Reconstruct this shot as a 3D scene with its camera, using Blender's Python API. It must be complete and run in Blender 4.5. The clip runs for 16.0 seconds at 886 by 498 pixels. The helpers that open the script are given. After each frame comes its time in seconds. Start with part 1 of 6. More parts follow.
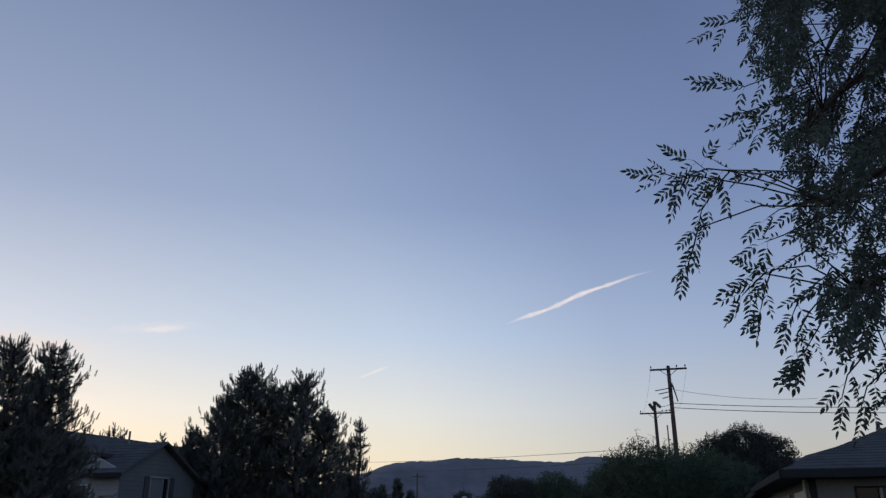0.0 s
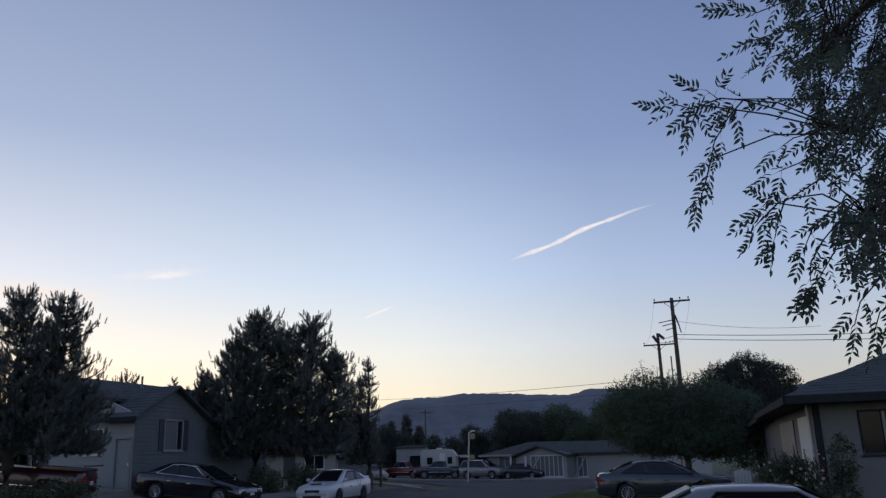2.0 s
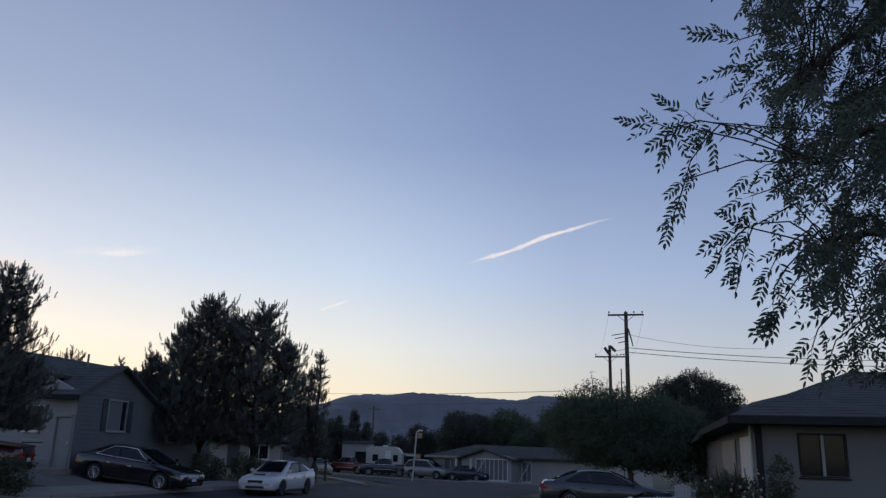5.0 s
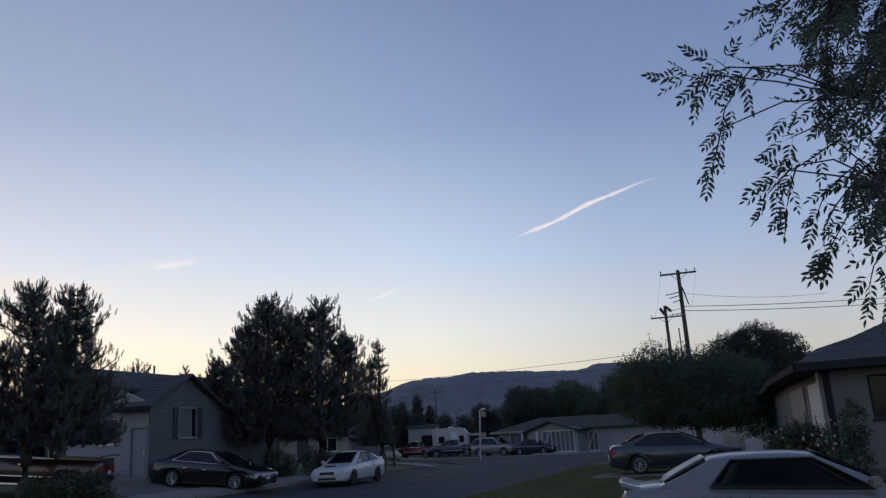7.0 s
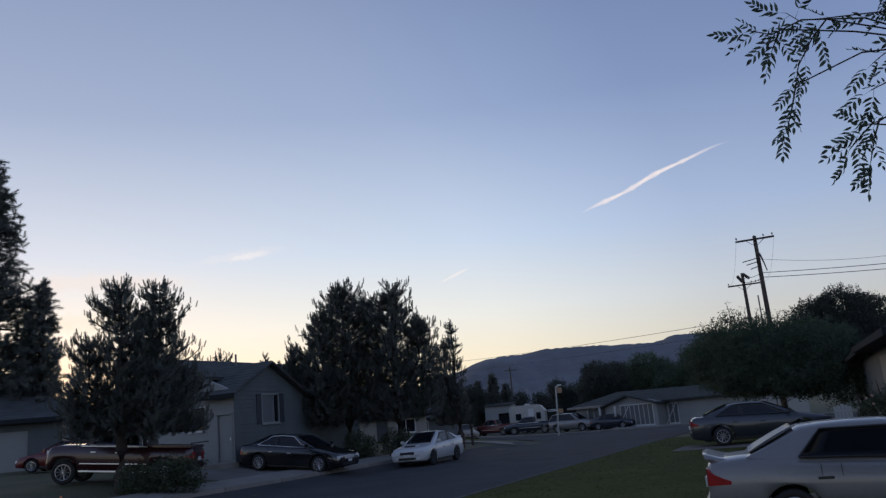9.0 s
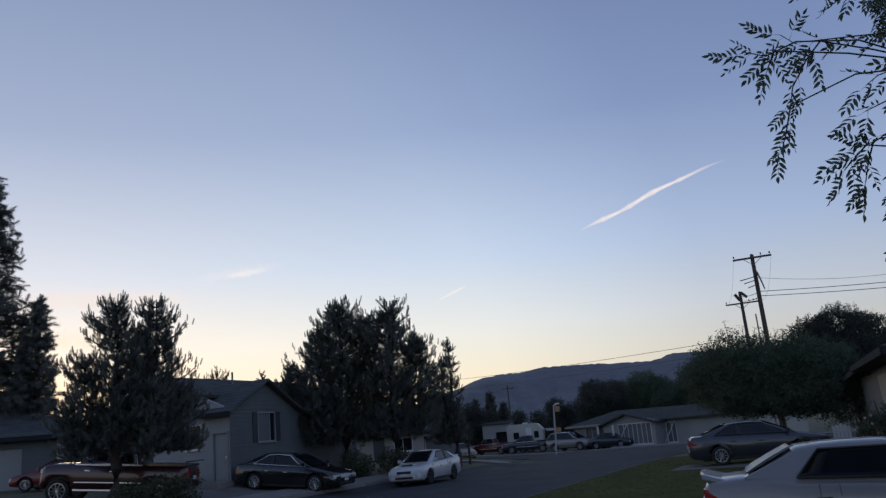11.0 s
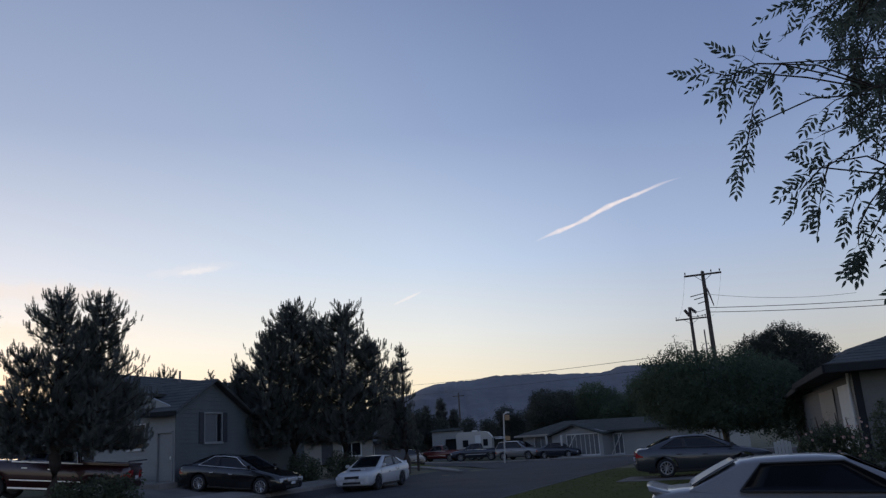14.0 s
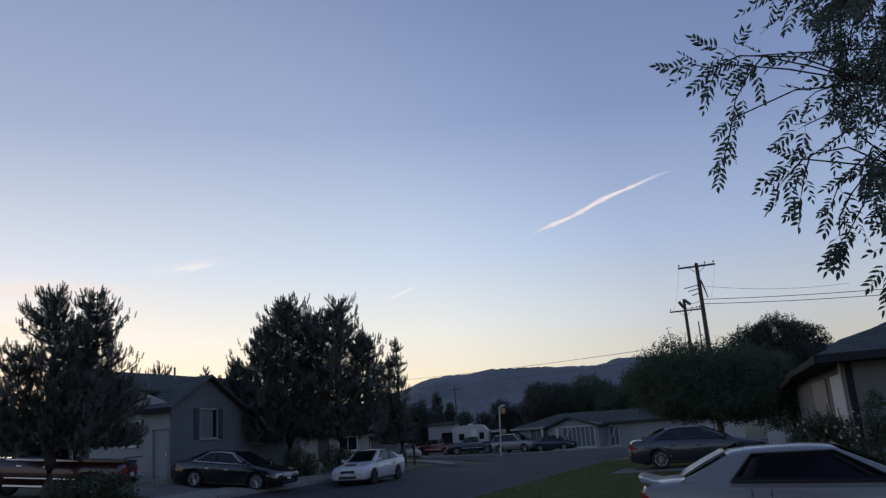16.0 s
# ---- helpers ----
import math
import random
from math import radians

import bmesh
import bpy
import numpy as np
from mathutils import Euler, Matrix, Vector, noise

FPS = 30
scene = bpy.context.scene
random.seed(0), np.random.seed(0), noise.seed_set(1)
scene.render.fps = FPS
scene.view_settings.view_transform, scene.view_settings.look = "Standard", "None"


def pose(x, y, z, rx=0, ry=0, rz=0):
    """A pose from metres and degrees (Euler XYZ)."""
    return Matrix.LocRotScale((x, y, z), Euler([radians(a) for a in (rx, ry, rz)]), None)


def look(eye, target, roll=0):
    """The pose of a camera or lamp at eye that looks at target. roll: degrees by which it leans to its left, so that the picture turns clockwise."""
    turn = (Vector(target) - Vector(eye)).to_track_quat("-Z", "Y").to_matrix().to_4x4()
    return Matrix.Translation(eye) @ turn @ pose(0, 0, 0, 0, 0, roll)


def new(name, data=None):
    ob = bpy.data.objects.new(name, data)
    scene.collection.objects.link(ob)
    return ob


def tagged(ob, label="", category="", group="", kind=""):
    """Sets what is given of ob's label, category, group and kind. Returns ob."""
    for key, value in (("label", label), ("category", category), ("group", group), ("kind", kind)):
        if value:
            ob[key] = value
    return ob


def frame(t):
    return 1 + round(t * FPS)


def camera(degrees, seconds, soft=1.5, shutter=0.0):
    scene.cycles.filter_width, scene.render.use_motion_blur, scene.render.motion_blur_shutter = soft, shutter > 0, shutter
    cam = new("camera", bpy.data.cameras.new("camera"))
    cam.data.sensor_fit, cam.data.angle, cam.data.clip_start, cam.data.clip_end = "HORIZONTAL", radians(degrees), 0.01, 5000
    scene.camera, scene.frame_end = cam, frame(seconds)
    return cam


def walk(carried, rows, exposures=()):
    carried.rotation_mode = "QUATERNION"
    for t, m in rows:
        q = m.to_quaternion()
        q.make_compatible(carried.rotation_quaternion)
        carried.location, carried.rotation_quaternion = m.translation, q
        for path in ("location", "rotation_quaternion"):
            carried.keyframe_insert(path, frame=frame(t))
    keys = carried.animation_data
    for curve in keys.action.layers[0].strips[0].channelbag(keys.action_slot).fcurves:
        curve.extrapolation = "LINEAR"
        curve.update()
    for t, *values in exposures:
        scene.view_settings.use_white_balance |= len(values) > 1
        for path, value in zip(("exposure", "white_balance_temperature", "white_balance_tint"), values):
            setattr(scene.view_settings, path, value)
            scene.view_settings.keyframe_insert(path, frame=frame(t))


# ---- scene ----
LENS = 59.14
cam = camera(LENS, 16.0, soft=1.35)
PATH = [
    (0.0, pose(0.104, -0.000, 1.704, 109.327, 0.198, -0.364)),
    (0.5, pose(0.104, 0.011, 1.714, 106.444, 1.494, -2.620)),
    (1.0, pose(0.075, 0.011, 1.725, 104.680, 3.208, -5.267)),
    (1.5, pose(0.075, -0.008, 1.719, 104.851, 2.975, -2.938)),
    (2.0, pose(0.040, 0.005, 1.704, 104.873, 1.680, 0.228)),
    (2.5, pose(-0.002, 0.019, 1.713, 103.418, -0.199, 0.073)),
    (3.0, pose(-0.035, 0.008, 1.718, 103.679, -3.730, -1.000)),
    (3.5, pose(-0.038, 0.018, 1.714, 104.410, -5.080, -0.626)),
    (4.0, pose(-0.059, 0.004, 1.710, 104.943, -4.605, -2.544)),
    (6.5, pose(-0.009, -0.018, 1.691, 103.863, 2.202, -0.770)),
    (7.0, pose(-0.021, -0.026, 1.688, 103.461, 3.516, 1.015)),
    (7.5, pose(-0.033, -0.012, 1.693, 103.651, 3.991, 3.100)),
    (8.0, pose(-0.022, -0.008, 1.692, 103.981, 4.602, 4.657)),
    (8.5, pose(-0.018, -0.010, 1.685, 102.958, 4.878, 6.029)),
    (9.0, pose(-0.023, -0.009, 1.688, 102.386, 5.272, 6.543)),
    (11.5, pose(-0.010, -0.006, 1.698, 103.853, 5.116, 6.126)),
    (12.0, pose(-0.019, -0.005, 1.697, 103.841, 4.988, 5.172)),
    (12.5, pose(-0.020, -0.007, 1.696, 103.781, 4.860, 4.483)),
    (13.0, pose(-0.030, -0.001, 1.693, 103.705, 4.505, 3.552)),
    (13.5, pose(-0.034, 0.005, 1.695, 103.617, 4.103, 3.004)),
    (14.0, pose(-0.041, 0.013, 1.697, 103.821, 3.743, 2.713)),
    (14.5, pose(-0.019, 0.011, 1.695, 103.707, 3.741, 2.505)),
    (15.0, pose(-0.001, -0.001, 1.690, 103.550, 3.741, 2.400)),
    (15.5, pose(0.011, 0.002, 1.689, 103.379, 3.938, 2.466)),
    (16.0, pose(0.023, 0.006, 1.691, 103.370, 4.293, 2.484)),
]
EXPOSURES = [(0.0, -0.12), (0.5, -0.1), (1.0, 0.08), (1.5, 0.10), (2.2, 0.06), (3.0, 0.0), (16.0, 0.0)]
walk(cam, PATH, EXPOSURES)

# ---- sky and light: after sunset, the glow ahead and to the left ----
GLOW = math.radians(-36)


def ramp(nodes, stops, smooth="EASE"):
    node = nodes.new("ShaderNodeValToRGB")
    node.color_ramp.interpolation = smooth
    for n, (place, colour) in enumerate(stops):
        e = node.color_ramp.elements[n] if n < 2 else node.color_ramp.elements.new(place)
        e.position, e.color = place, (*colour, 1)
    return node


def maths(tree, operation, a, b=0.0, clamp=False):
    node = tree.nodes.new("ShaderNodeMath")
    node.operation, node.use_clamp = operation, clamp
    for n, v in enumerate((a, b)):
        if isinstance(v, (int, float)):
            node.inputs[n].default_value = v
        else:
            tree.links.new(v, node.inputs[n])
    return node.outputs[0]


world = bpy.data.worlds.new("dusk_sky")
scene.world = world
world.use_nodes = True
wt = world.node_tree
coords = wt.nodes.new("ShaderNodeTexCoord")
axes = wt.nodes.new("ShaderNodeSeparateXYZ")
wt.links.new(coords.outputs["Generated"], axes.inputs[0])
height = maths(wt, "MAXIMUM", axes.outputs[2], 0.0)
toward = maths(wt, "ADD", maths(wt, "MULTIPLY", axes.outputs[0], math.sin(GLOW)), maths(wt, "MULTIPLY", axes.outputs[1], math.cos(GLOW)))
front = ramp(wt.nodes, [(0.0, (0.92, 0.74, 0.48)), (0.07, (0.89, 0.80, 0.63)), (0.13, (0.79, 0.80, 0.785)), (0.22, (0.56, 0.66, 0.82)), (0.38, (0.315, 0.402, 0.605)), (0.60, (0.205, 0.265, 0.43)), (1.0, (0.19, 0.245, 0.39))], "LINEAR")
wt.links.new(height, front.inputs[0])
side = ramp(wt.nodes, [(0.0, (0.76, 0.87, 1.08)), (0.45, (0.80, 0.89, 1.04)), (0.74, (0.62, 0.68, 0.81)), (0.82, (0.71, 0.76, 0.87)), (0.87, (0.87, 0.91, 0.98)), (0.91, (1.02, 1.03, 1.04)), (1.0, (1.18, 1.13, 1.05))], "LINEAR")
wt.links.new(maths(wt, "MULTIPLY_ADD", toward, 0.5), side.inputs[0])
side.inputs[0].links[0].from_node.inputs[2].default_value = 0.5
dim = wt.nodes.new("ShaderNodeMix")
dim.data_type, dim.blend_type = "RGBA", "MULTIPLY"
dim.inputs["Factor"].default_value = 1.0
wt.links.new(front.outputs[0], dim.inputs[6])
wt.links.new(side.outputs[0], dim.inputs[7])
sky = wt.nodes.new("ShaderNodeTexSky")
sky.sky_type, sky.sun_disc = "NISHITA", False
sky.sun_elevation, sky.sun_rotation = math.radians(1.0), GLOW
low = wt.nodes.new("ShaderNodeBackground")
low.inputs[1].default_value = 0.03
wt.links.new(sky.outputs[0], low.inputs[0])
bg = wt.nodes["Background"]
bg.inputs[1].default_value = 0.95
wt.links.new(dim.outputs[2], bg.inputs[0])
both = wt.nodes.new("ShaderNodeAddShader")
wt.links.new(bg.outputs[0], both.inputs[0])
wt.links.new(low.outputs[0], both.inputs[1])
wt.links.new(both.outputs[0], wt.nodes["World Output"].inputs[0])

lamp = bpy.data.lights.new("sun", "SUN")
lamp.energy, lamp.angle, lamp.color = 0.12, math.radians(14), (1.0, 0.72, 0.42)
sun = new("sun", lamp)
sun.matrix_world = look((0, 0, 60), (-100 * math.sin(GLOW), -100 * math.cos(GLOW), 52))


# ---- materials ----
def material(name, colour, rough=0.7, metal=0.0, scale=3.0, vary=0.25, bump=0.0, fine=0.0, island=False, coat=0.0, spec=0.5, tint=None, thin=0.0):
    """Principled with a coarse and a fine noise in its colour, and a bump."""
    m = bpy.data.materials.new(name)
    m.use_nodes = True
    t = m.node_tree
    b = t.nodes["Principled BSDF"]
    b.inputs["Roughness"].default_value, b.inputs["Metallic"].default_value = rough, metal
    b.inputs["Coat Weight"].default_value = coat
    b.inputs["Specular IOR Level"].default_value = spec
    place = t.nodes.new("ShaderNodeTexCoord").outputs["Object"]
    big, small = t.nodes.new("ShaderNodeTexNoise"), t.nodes.new("ShaderNodeTexNoise")
    big.inputs["Scale"].default_value, small.inputs["Scale"].default_value = scale, fine or scale * 14
    big.inputs["Detail"].default_value, small.inputs["Detail"].default_value = 4, 3
    t.links.new(place, big.inputs["Vector"])
    t.links.new(place, small.inputs["Vector"])
    mixed = maths(t, "ADD", maths(t, "MULTIPLY", big.outputs[0], 0.6), maths(t, "MULTIPLY", small.outputs[0], 0.4))
    if island:
        geo = t.nodes.new("ShaderNodeNewGeometry")
        mixed = maths(t, "ADD", maths(t, "MULTIPLY", mixed, 0.5), maths(t, "MULTIPLY", geo.outputs["Random Per Island"], 0.5))
    dark = tuple(c * (1 - vary) for c in colour)
    bright = tint or tuple(min(1, c * (1 + vary)) for c in colour)
    r = ramp(t.nodes, [(0.3, dark), (0.7, bright)], "LINEAR")
    t.links.new(mixed, r.inputs[0])
    t.links.new(r.outputs[0], b.inputs["Base Color"])
    if thin:
        through_leaf, both_ways = t.nodes.new("ShaderNodeBsdfTranslucent"), t.nodes.new("ShaderNodeMixShader")
        both_ways.inputs[0].default_value = thin
        t.links.new(r.outputs[0], through_leaf.inputs[0])
        t.links.new(b.outputs[0], both_ways.inputs[1])
        t.links.new(through_leaf.outputs[0], both_ways.inputs[2])
        t.links.new(both_ways.outputs[0], t.nodes["Material Output"].inputs[0])
    if bump:
        n = t.nodes.new("ShaderNodeBump")
        n.inputs["Strength"].default_value, n.inputs["Distance"].default_value = bump, 0.02
        t.links.new(small.outputs[0], n.inputs["Height"])
        t.links.new(n.outputs[0], b.inputs["Normal"])
    return m


M = dict(
    earth=material("yard_grass", (0.060, 0.072, 0.030), 0.95, scale=0.35, vary=0.45, bump=0.6, fine=9, tint=(0.105, 0.10, 0.05)),
    grass=material("lawn_grass", (0.066, 0.070, 0.022), 0.95, scale=0.5, vary=0.3, bump=0.5, fine=14, spec=0.05),
    blade=material("grass_blades", (0.078, 0.084, 0.026), 0.95, scale=0.5, vary=0.06, spec=0.05, island=True, thin=0.5),
    asphalt=material("asphalt", (0.046, 0.046, 0.050), 0.9, scale=0.5, vary=0.3, bump=0.5, fine=40, spec=0.2),
    kerbstone=material("worn_kerb", (0.075, 0.075, 0.07), 0.95, scale=1.2, vary=0.3, bump=0.4, fine=30),
    concrete=material("concrete", (0.19, 0.178, 0.162), 0.9, scale=1.2, vary=0.22, bump=0.3, fine=30),
    gravel=material("driveway_gravel", (0.13, 0.12, 0.11), 0.95, scale=1.0, vary=0.3, bump=0.6, fine=25),
    # the haze of distance is mixed into this blue-grey base colour
    hill=material("hill_haze_grey", (0.108, 0.114, 0.130), 1.0, scale=0.004, vary=0.25, fine=0.03),
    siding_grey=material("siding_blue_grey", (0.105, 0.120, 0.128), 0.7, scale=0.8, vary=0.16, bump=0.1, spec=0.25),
    # real pale paint, but on the grey house's gable end it paints the light
    siding_pale=material("siding_white_and_lit", (0.235, 0.245, 0.25), 0.6, scale=0.8, vary=0.1, bump=0.1),
    siding_tan=material("siding_tan", (0.25, 0.235, 0.21), 0.7, scale=0.8, vary=0.12),
    stucco=material("wall_pale_grey", (0.135, 0.138, 0.14), 0.8, scale=0.8, vary=0.12, bump=0.2),
    white=material("white_paint", (0.55, 0.555, 0.55), 0.5, scale=2, vary=0.08),
    shingle=material("asphalt_shingles", (0.074, 0.078, 0.080), 0.95, scale=1.5, vary=0.3, bump=0.5, fine=18, spec=0.12),
    shingle_green=material("grey_green_shingles", (0.060, 0.066, 0.064), 0.95, scale=1.5, vary=0.3, bump=0.5, fine=18, spec=0.12),
    fascia=material("dark_fascia", (0.024, 0.026, 0.030), 0.8, scale=3, vary=0.2, spec=0.1),
    foundation=material("foundation_block", (0.10, 0.09, 0.085), 0.95, scale=3, vary=0.3, bump=0.4),
    glass=material("window_glass", (0.010, 0.012, 0.016), 0.08, scale=0.5, vary=0.2, spec=0.2),
    blind=material("window_blind", (0.115, 0.125, 0.135), 0.6, scale=4, vary=0.1),
    shutter=material("dark_shutter", (0.03, 0.035, 0.045), 0.5, scale=4, vary=0.2),
    bark=material("bark", (0.055, 0.042, 0.034), 0.95, scale=5, vary=0.4, bump=0.8),
    bark_pale=material("bark_pale", (0.17, 0.15, 0.13), 0.95, scale=5, vary=0.4, bump=0.8),
    needles=material("pine_needles", (0.16, 0.175, 0.16), 0.55, scale=0.6, vary=0.22, island=True, thin=0.55),
    needles_tip=material("pine_shoots", (0.15, 0.16, 0.135), 0.55, scale=0.6, vary=0.22, island=True, thin=0.5),
    leaf=material("broad_leaves", (0.072, 0.10, 0.06), 0.75, scale=0.4, vary=0.16, island=True, thin=0.5),
    leaf_dark=material("dark_leaves", (0.055, 0.064, 0.052), 0.75, scale=0.4, vary=0.16, island=True, thin=0.5),
    leaf_near=material("compound_leaves", (0.085, 0.108, 0.085), 0.6, scale=2.0, vary=0.35, island=True, spec=0.3, thin=0.5),
    leaf_bush=material("bush_leaves", (0.07, 0.088, 0.052), 0.65, scale=1, vary=0.45, island=True, thin=0.5),
    bloom=material("pink_blooms", (0.36, 0.22, 0.19), 0.6, scale=3, vary=0.3, island=True),
    wood=material("weathered_pole_wood", (0.075, 0.06, 0.05), 0.9, scale=2, vary=0.3, bump=0.5),
    iron=material("galvanised_iron", (0.16, 0.16, 0.17), 0.5, 0.7, scale=4, vary=0.2),
    porcelain=material("brown_porcelain", (0.07, 0.05, 0.045), 0.25, scale=4, vary=0.2),
    wire=material("wire", (0.03, 0.03, 0.032), 0.6, scale=1, vary=0.1),
    tyre=material("tyre_rubber", (0.014, 0.014, 0.015), 0.85, scale=8, vary=0.3),
    rim=material("alloy_rim", (0.42, 0.42, 0.43), 0.3, 0.85, scale=8, vary=0.1),
    rim_dark=material("dark_rim", (0.05, 0.05, 0.055), 0.35, 0.6, scale=8, vary=0.1),
    trim=material("black_trim", (0.012, 0.012, 0.013), 0.5, scale=6, vary=0.2),
    chrome=material("chrome", (0.80, 0.81, 0.83), 0.34, 0.75, scale=6, vary=0.05),
    carglass=material("tinted_car_glass", (0.006, 0.007, 0.010), 0.05, scale=1, vary=0.1, spec=0.4),
    darkglass=material("smoked_car_glass", (0.006, 0.007, 0.010), 0.12, scale=1, vary=0.1, spec=0.1),
    # blue-grey base paints the sky's reflection on the sloping rear glass
    sheenglass=material("sky_sheen_rear_glass", (0.085, 0.10, 0.13), 0.28, scale=3, vary=0.12, spec=1.0),
    lens_red=material("red_lamp_lens", (0.30, 0.018, 0.020), 0.15, scale=6, vary=0.2, coat=0.5),
    lens_clear=material("clear_lamp_lens", (0.55, 0.56, 0.58), 0.1, scale=6, vary=0.1, coat=0.6),
    plate=material("number_plate", (0.55, 0.56, 0.58), 0.4, scale=10, vary=0.1),
    silver=material("champagne_silver_paint", (0.165, 0.162, 0.165), 0.36, 0.25, scale=1.5, vary=0.07, coat=0.6),
    grey=material("graphite_paint", (0.036, 0.041, 0.050), 0.3, 0.4, scale=1.5, vary=0.08, coat=0.7),
    black=material("black_paint", (0.008, 0.009, 0.011), 0.2, 0.1, scale=1.5, vary=0.1, coat=0.8),
    carwhite=material("white_car_paint", (0.47, 0.48, 0.49), 0.3, scale=1.5, vary=0.05, coat=0.6),
    maroon=material("maroon_paint", (0.034, 0.007, 0.010), 0.28, 0.2, scale=1.5, vary=0.1, coat=0.7),
    red=material("red_paint", (0.11, 0.012, 0.012), 0.35, scale=1.5, vary=0.1, coat=0.5),
    navy=material("navy_paint", (0.016, 0.022, 0.038), 0.3, 0.2, scale=1.5, vary=0.1, coat=0.6),
    suvsilver=material("silver_paint", (0.22, 0.22, 0.225), 0.35, 0.4, scale=1.5, vary=0.08, coat=0.5),
    tan=material("tan_paint", (0.30, 0.26, 0.20), 0.4, scale=1.5, vary=0.1),
    board=material("tan_board", (0.34, 0.22, 0.12), 0.7, scale=3, vary=0.2),
    orange=material("orange_plastic", (0.55, 0.18, 0.06), 0.5, scale=3, vary=0.15),
    flag=material("pale_rv_wall", (0.38, 0.37, 0.345), 0.45, scale=0.8, vary=0.08),
)


# ---- building helpers ----
def link(name, me, mat, parent=None, label="", smooth=False):
    me.materials.append(mat)
    if smooth:
        me.polygons.foreach_set("use_smooth", [True] * len(me.polygons))
    ob = new(name, me)
    if parent:
        ob.parent = parent
    return tagged(ob, label)


def part(name, bm, mat, parent, label="", smooth=False):
    """One mesh object out of a bmesh, under a thing or a part, in the parent's own axes."""
    me = bpy.data.meshes.new(name)
    bmesh.ops.recalc_face_normals(bm, faces=bm.faces)
    bm.to_mesh(me)
    bm.free()
    return link(name, me, mat, parent, label, smooth)


def raw(name, verts, faces, mat, parent=None, label="", smooth=False):
    me = bpy.data.meshes.new(name)
    me.from_pydata([tuple(v) for v in verts], [], faces)
    return link(name, me, mat, parent, label, smooth)


def box(bm, x0, y0, z0, x1, y1, z1, bevel=0.0):
    """A box with bevelled edges in bm."""
    r = bmesh.ops.create_cube(bm, size=1)
    bmesh.ops.transform(bm, matrix=Matrix.Translation(((x0 + x1) / 2, (y0 + y1) / 2, (z0 + z1) / 2)) @ Matrix.Diagonal((abs(x1 - x0), abs(y1 - y0), abs(z1 - z0), 1)), verts=r["verts"])
    if bevel:
        bmesh.ops.bevel(bm, geom=list({e for v in r["verts"] for e in v.link_edges}), offset=bevel, segments=2, affect="EDGES")
    return bm


def boxed(*a, **k):
    return box(bmesh.new(), *a, **k)


def rod(bm, a, b, r0, r1=None, sides=8):
    """A tapered rod from a to b in bm."""
    a, b = Vector(a), Vector(b)
    turn = (b - a).to_track_quat("Z", "Y").to_matrix().to_4x4()
    bmesh.ops.create_cone(bm, cap_ends=True, segments=sides, radius1=r0, radius2=r0 if r1 is None else r1, depth=(b - a).length, matrix=Matrix.Translation((a + b) / 2) @ turn)
    return bm


def tube(points, radii, sides=6):
    """Verts and faces of a tube along points."""
    verts, faces = [], []
    for n, p in enumerate(points):
        ahead = (Vector(points[min(n + 1, len(points) - 1)]) - Vector(points[max(n - 1, 0)])).normalized()
        q = ahead.to_track_quat("Z", "Y")
        for k in range(sides):
            a = 2 * math.pi * k / sides
            verts.append(Vector(p) + q @ Vector((math.cos(a) * radii[n], math.sin(a) * radii[n], 0)))
        if n:
            for k in range(sides):
                i, j = (n - 1) * sides, (n - 1) * sides + sides
                faces.append((i + k, i + (k + 1) % sides, j + (k + 1) % sides, j + k))
    return verts, faces


def tubes(name, list_of, mat, parent, label="", sides=6):
    """Many tubes, each (points, radii), joined in one mesh."""
    verts, faces = [], []
    for points, radii in list_of:
        v, f = tube(points, radii, sides)
        faces += [tuple(i + len(verts) for i in q) for q in f]
        verts += v
    return raw(name, verts, faces, mat, parent, label, True)


def thing(name, m, label, category, group="", kind=""):
    ob = new(name)
    ob.matrix_world = m
    return tagged(ob, label, category, group, kind)


def spread(name, verts, faces, mats, mat, parent, label=""):
    """One mesh of a small shape set at many 4x4 poses (array n x 4 x 4)."""
    verts, mats = np.asarray(verts, float), np.asarray(mats, float)
    k, n = len(verts), len(mats)
    v = np.einsum("nij,kj->nki", mats[:, :3, :3], verts) + mats[:, None, :3, 3]
    size = len(faces[0])
    f = (np.asarray(faces)[None] + (np.arange(n) * k)[:, None, None]).reshape(-1)
    me = bpy.data.meshes.new(name)
    me.vertices.add(n * k)
    me.vertices.foreach_set("co", v.reshape(-1))
    count = n * len(faces)
    me.loops.add(count * size)
    me.loops.foreach_set("vertex_index", f.astype(np.int32))
    me.polygons.add(count)
    me.polygons.foreach_set("loop_start", np.arange(0, count * size, size, dtype=np.int32))
    me.update(calc_edges=True)
    return link(name, me, mat, parent, label)


def poses(places, ups, sizes, rng, across=None):
    """Poses at places, with z along ups, spun at random (or with x near across) and scaled."""
    places, ups = np.asarray(places, float), np.asarray(ups, float)
    n = len(places)
    z = ups / np.linalg.norm(ups, axis=1)[:, None]
    r = rng.normal(size=(n, 3)) if across is None else np.asarray(across, float) + rng.normal(0, 0.45, (n, 3))
    x = r - (r * z).sum(1)[:, None] * z
    x /= np.linalg.norm(x, axis=1)[:, None]
    y = np.cross(z, x)
    out = np.zeros((n, 4, 4))
    s = np.asarray(sizes, float)[:, None]
    out[:, :3, 0], out[:, :3, 1], out[:, :3, 2], out[:, :3, 3], out[:, 3, 3] = x * s, y * s, z * s, places, 1
    return out


# ---- the lie of the land ----
STREET = Vector((0.37, 0.929))
LEFT_KERB = Vector((-7.6, 35.4))
OUT = Vector((-0.929, 0.37))


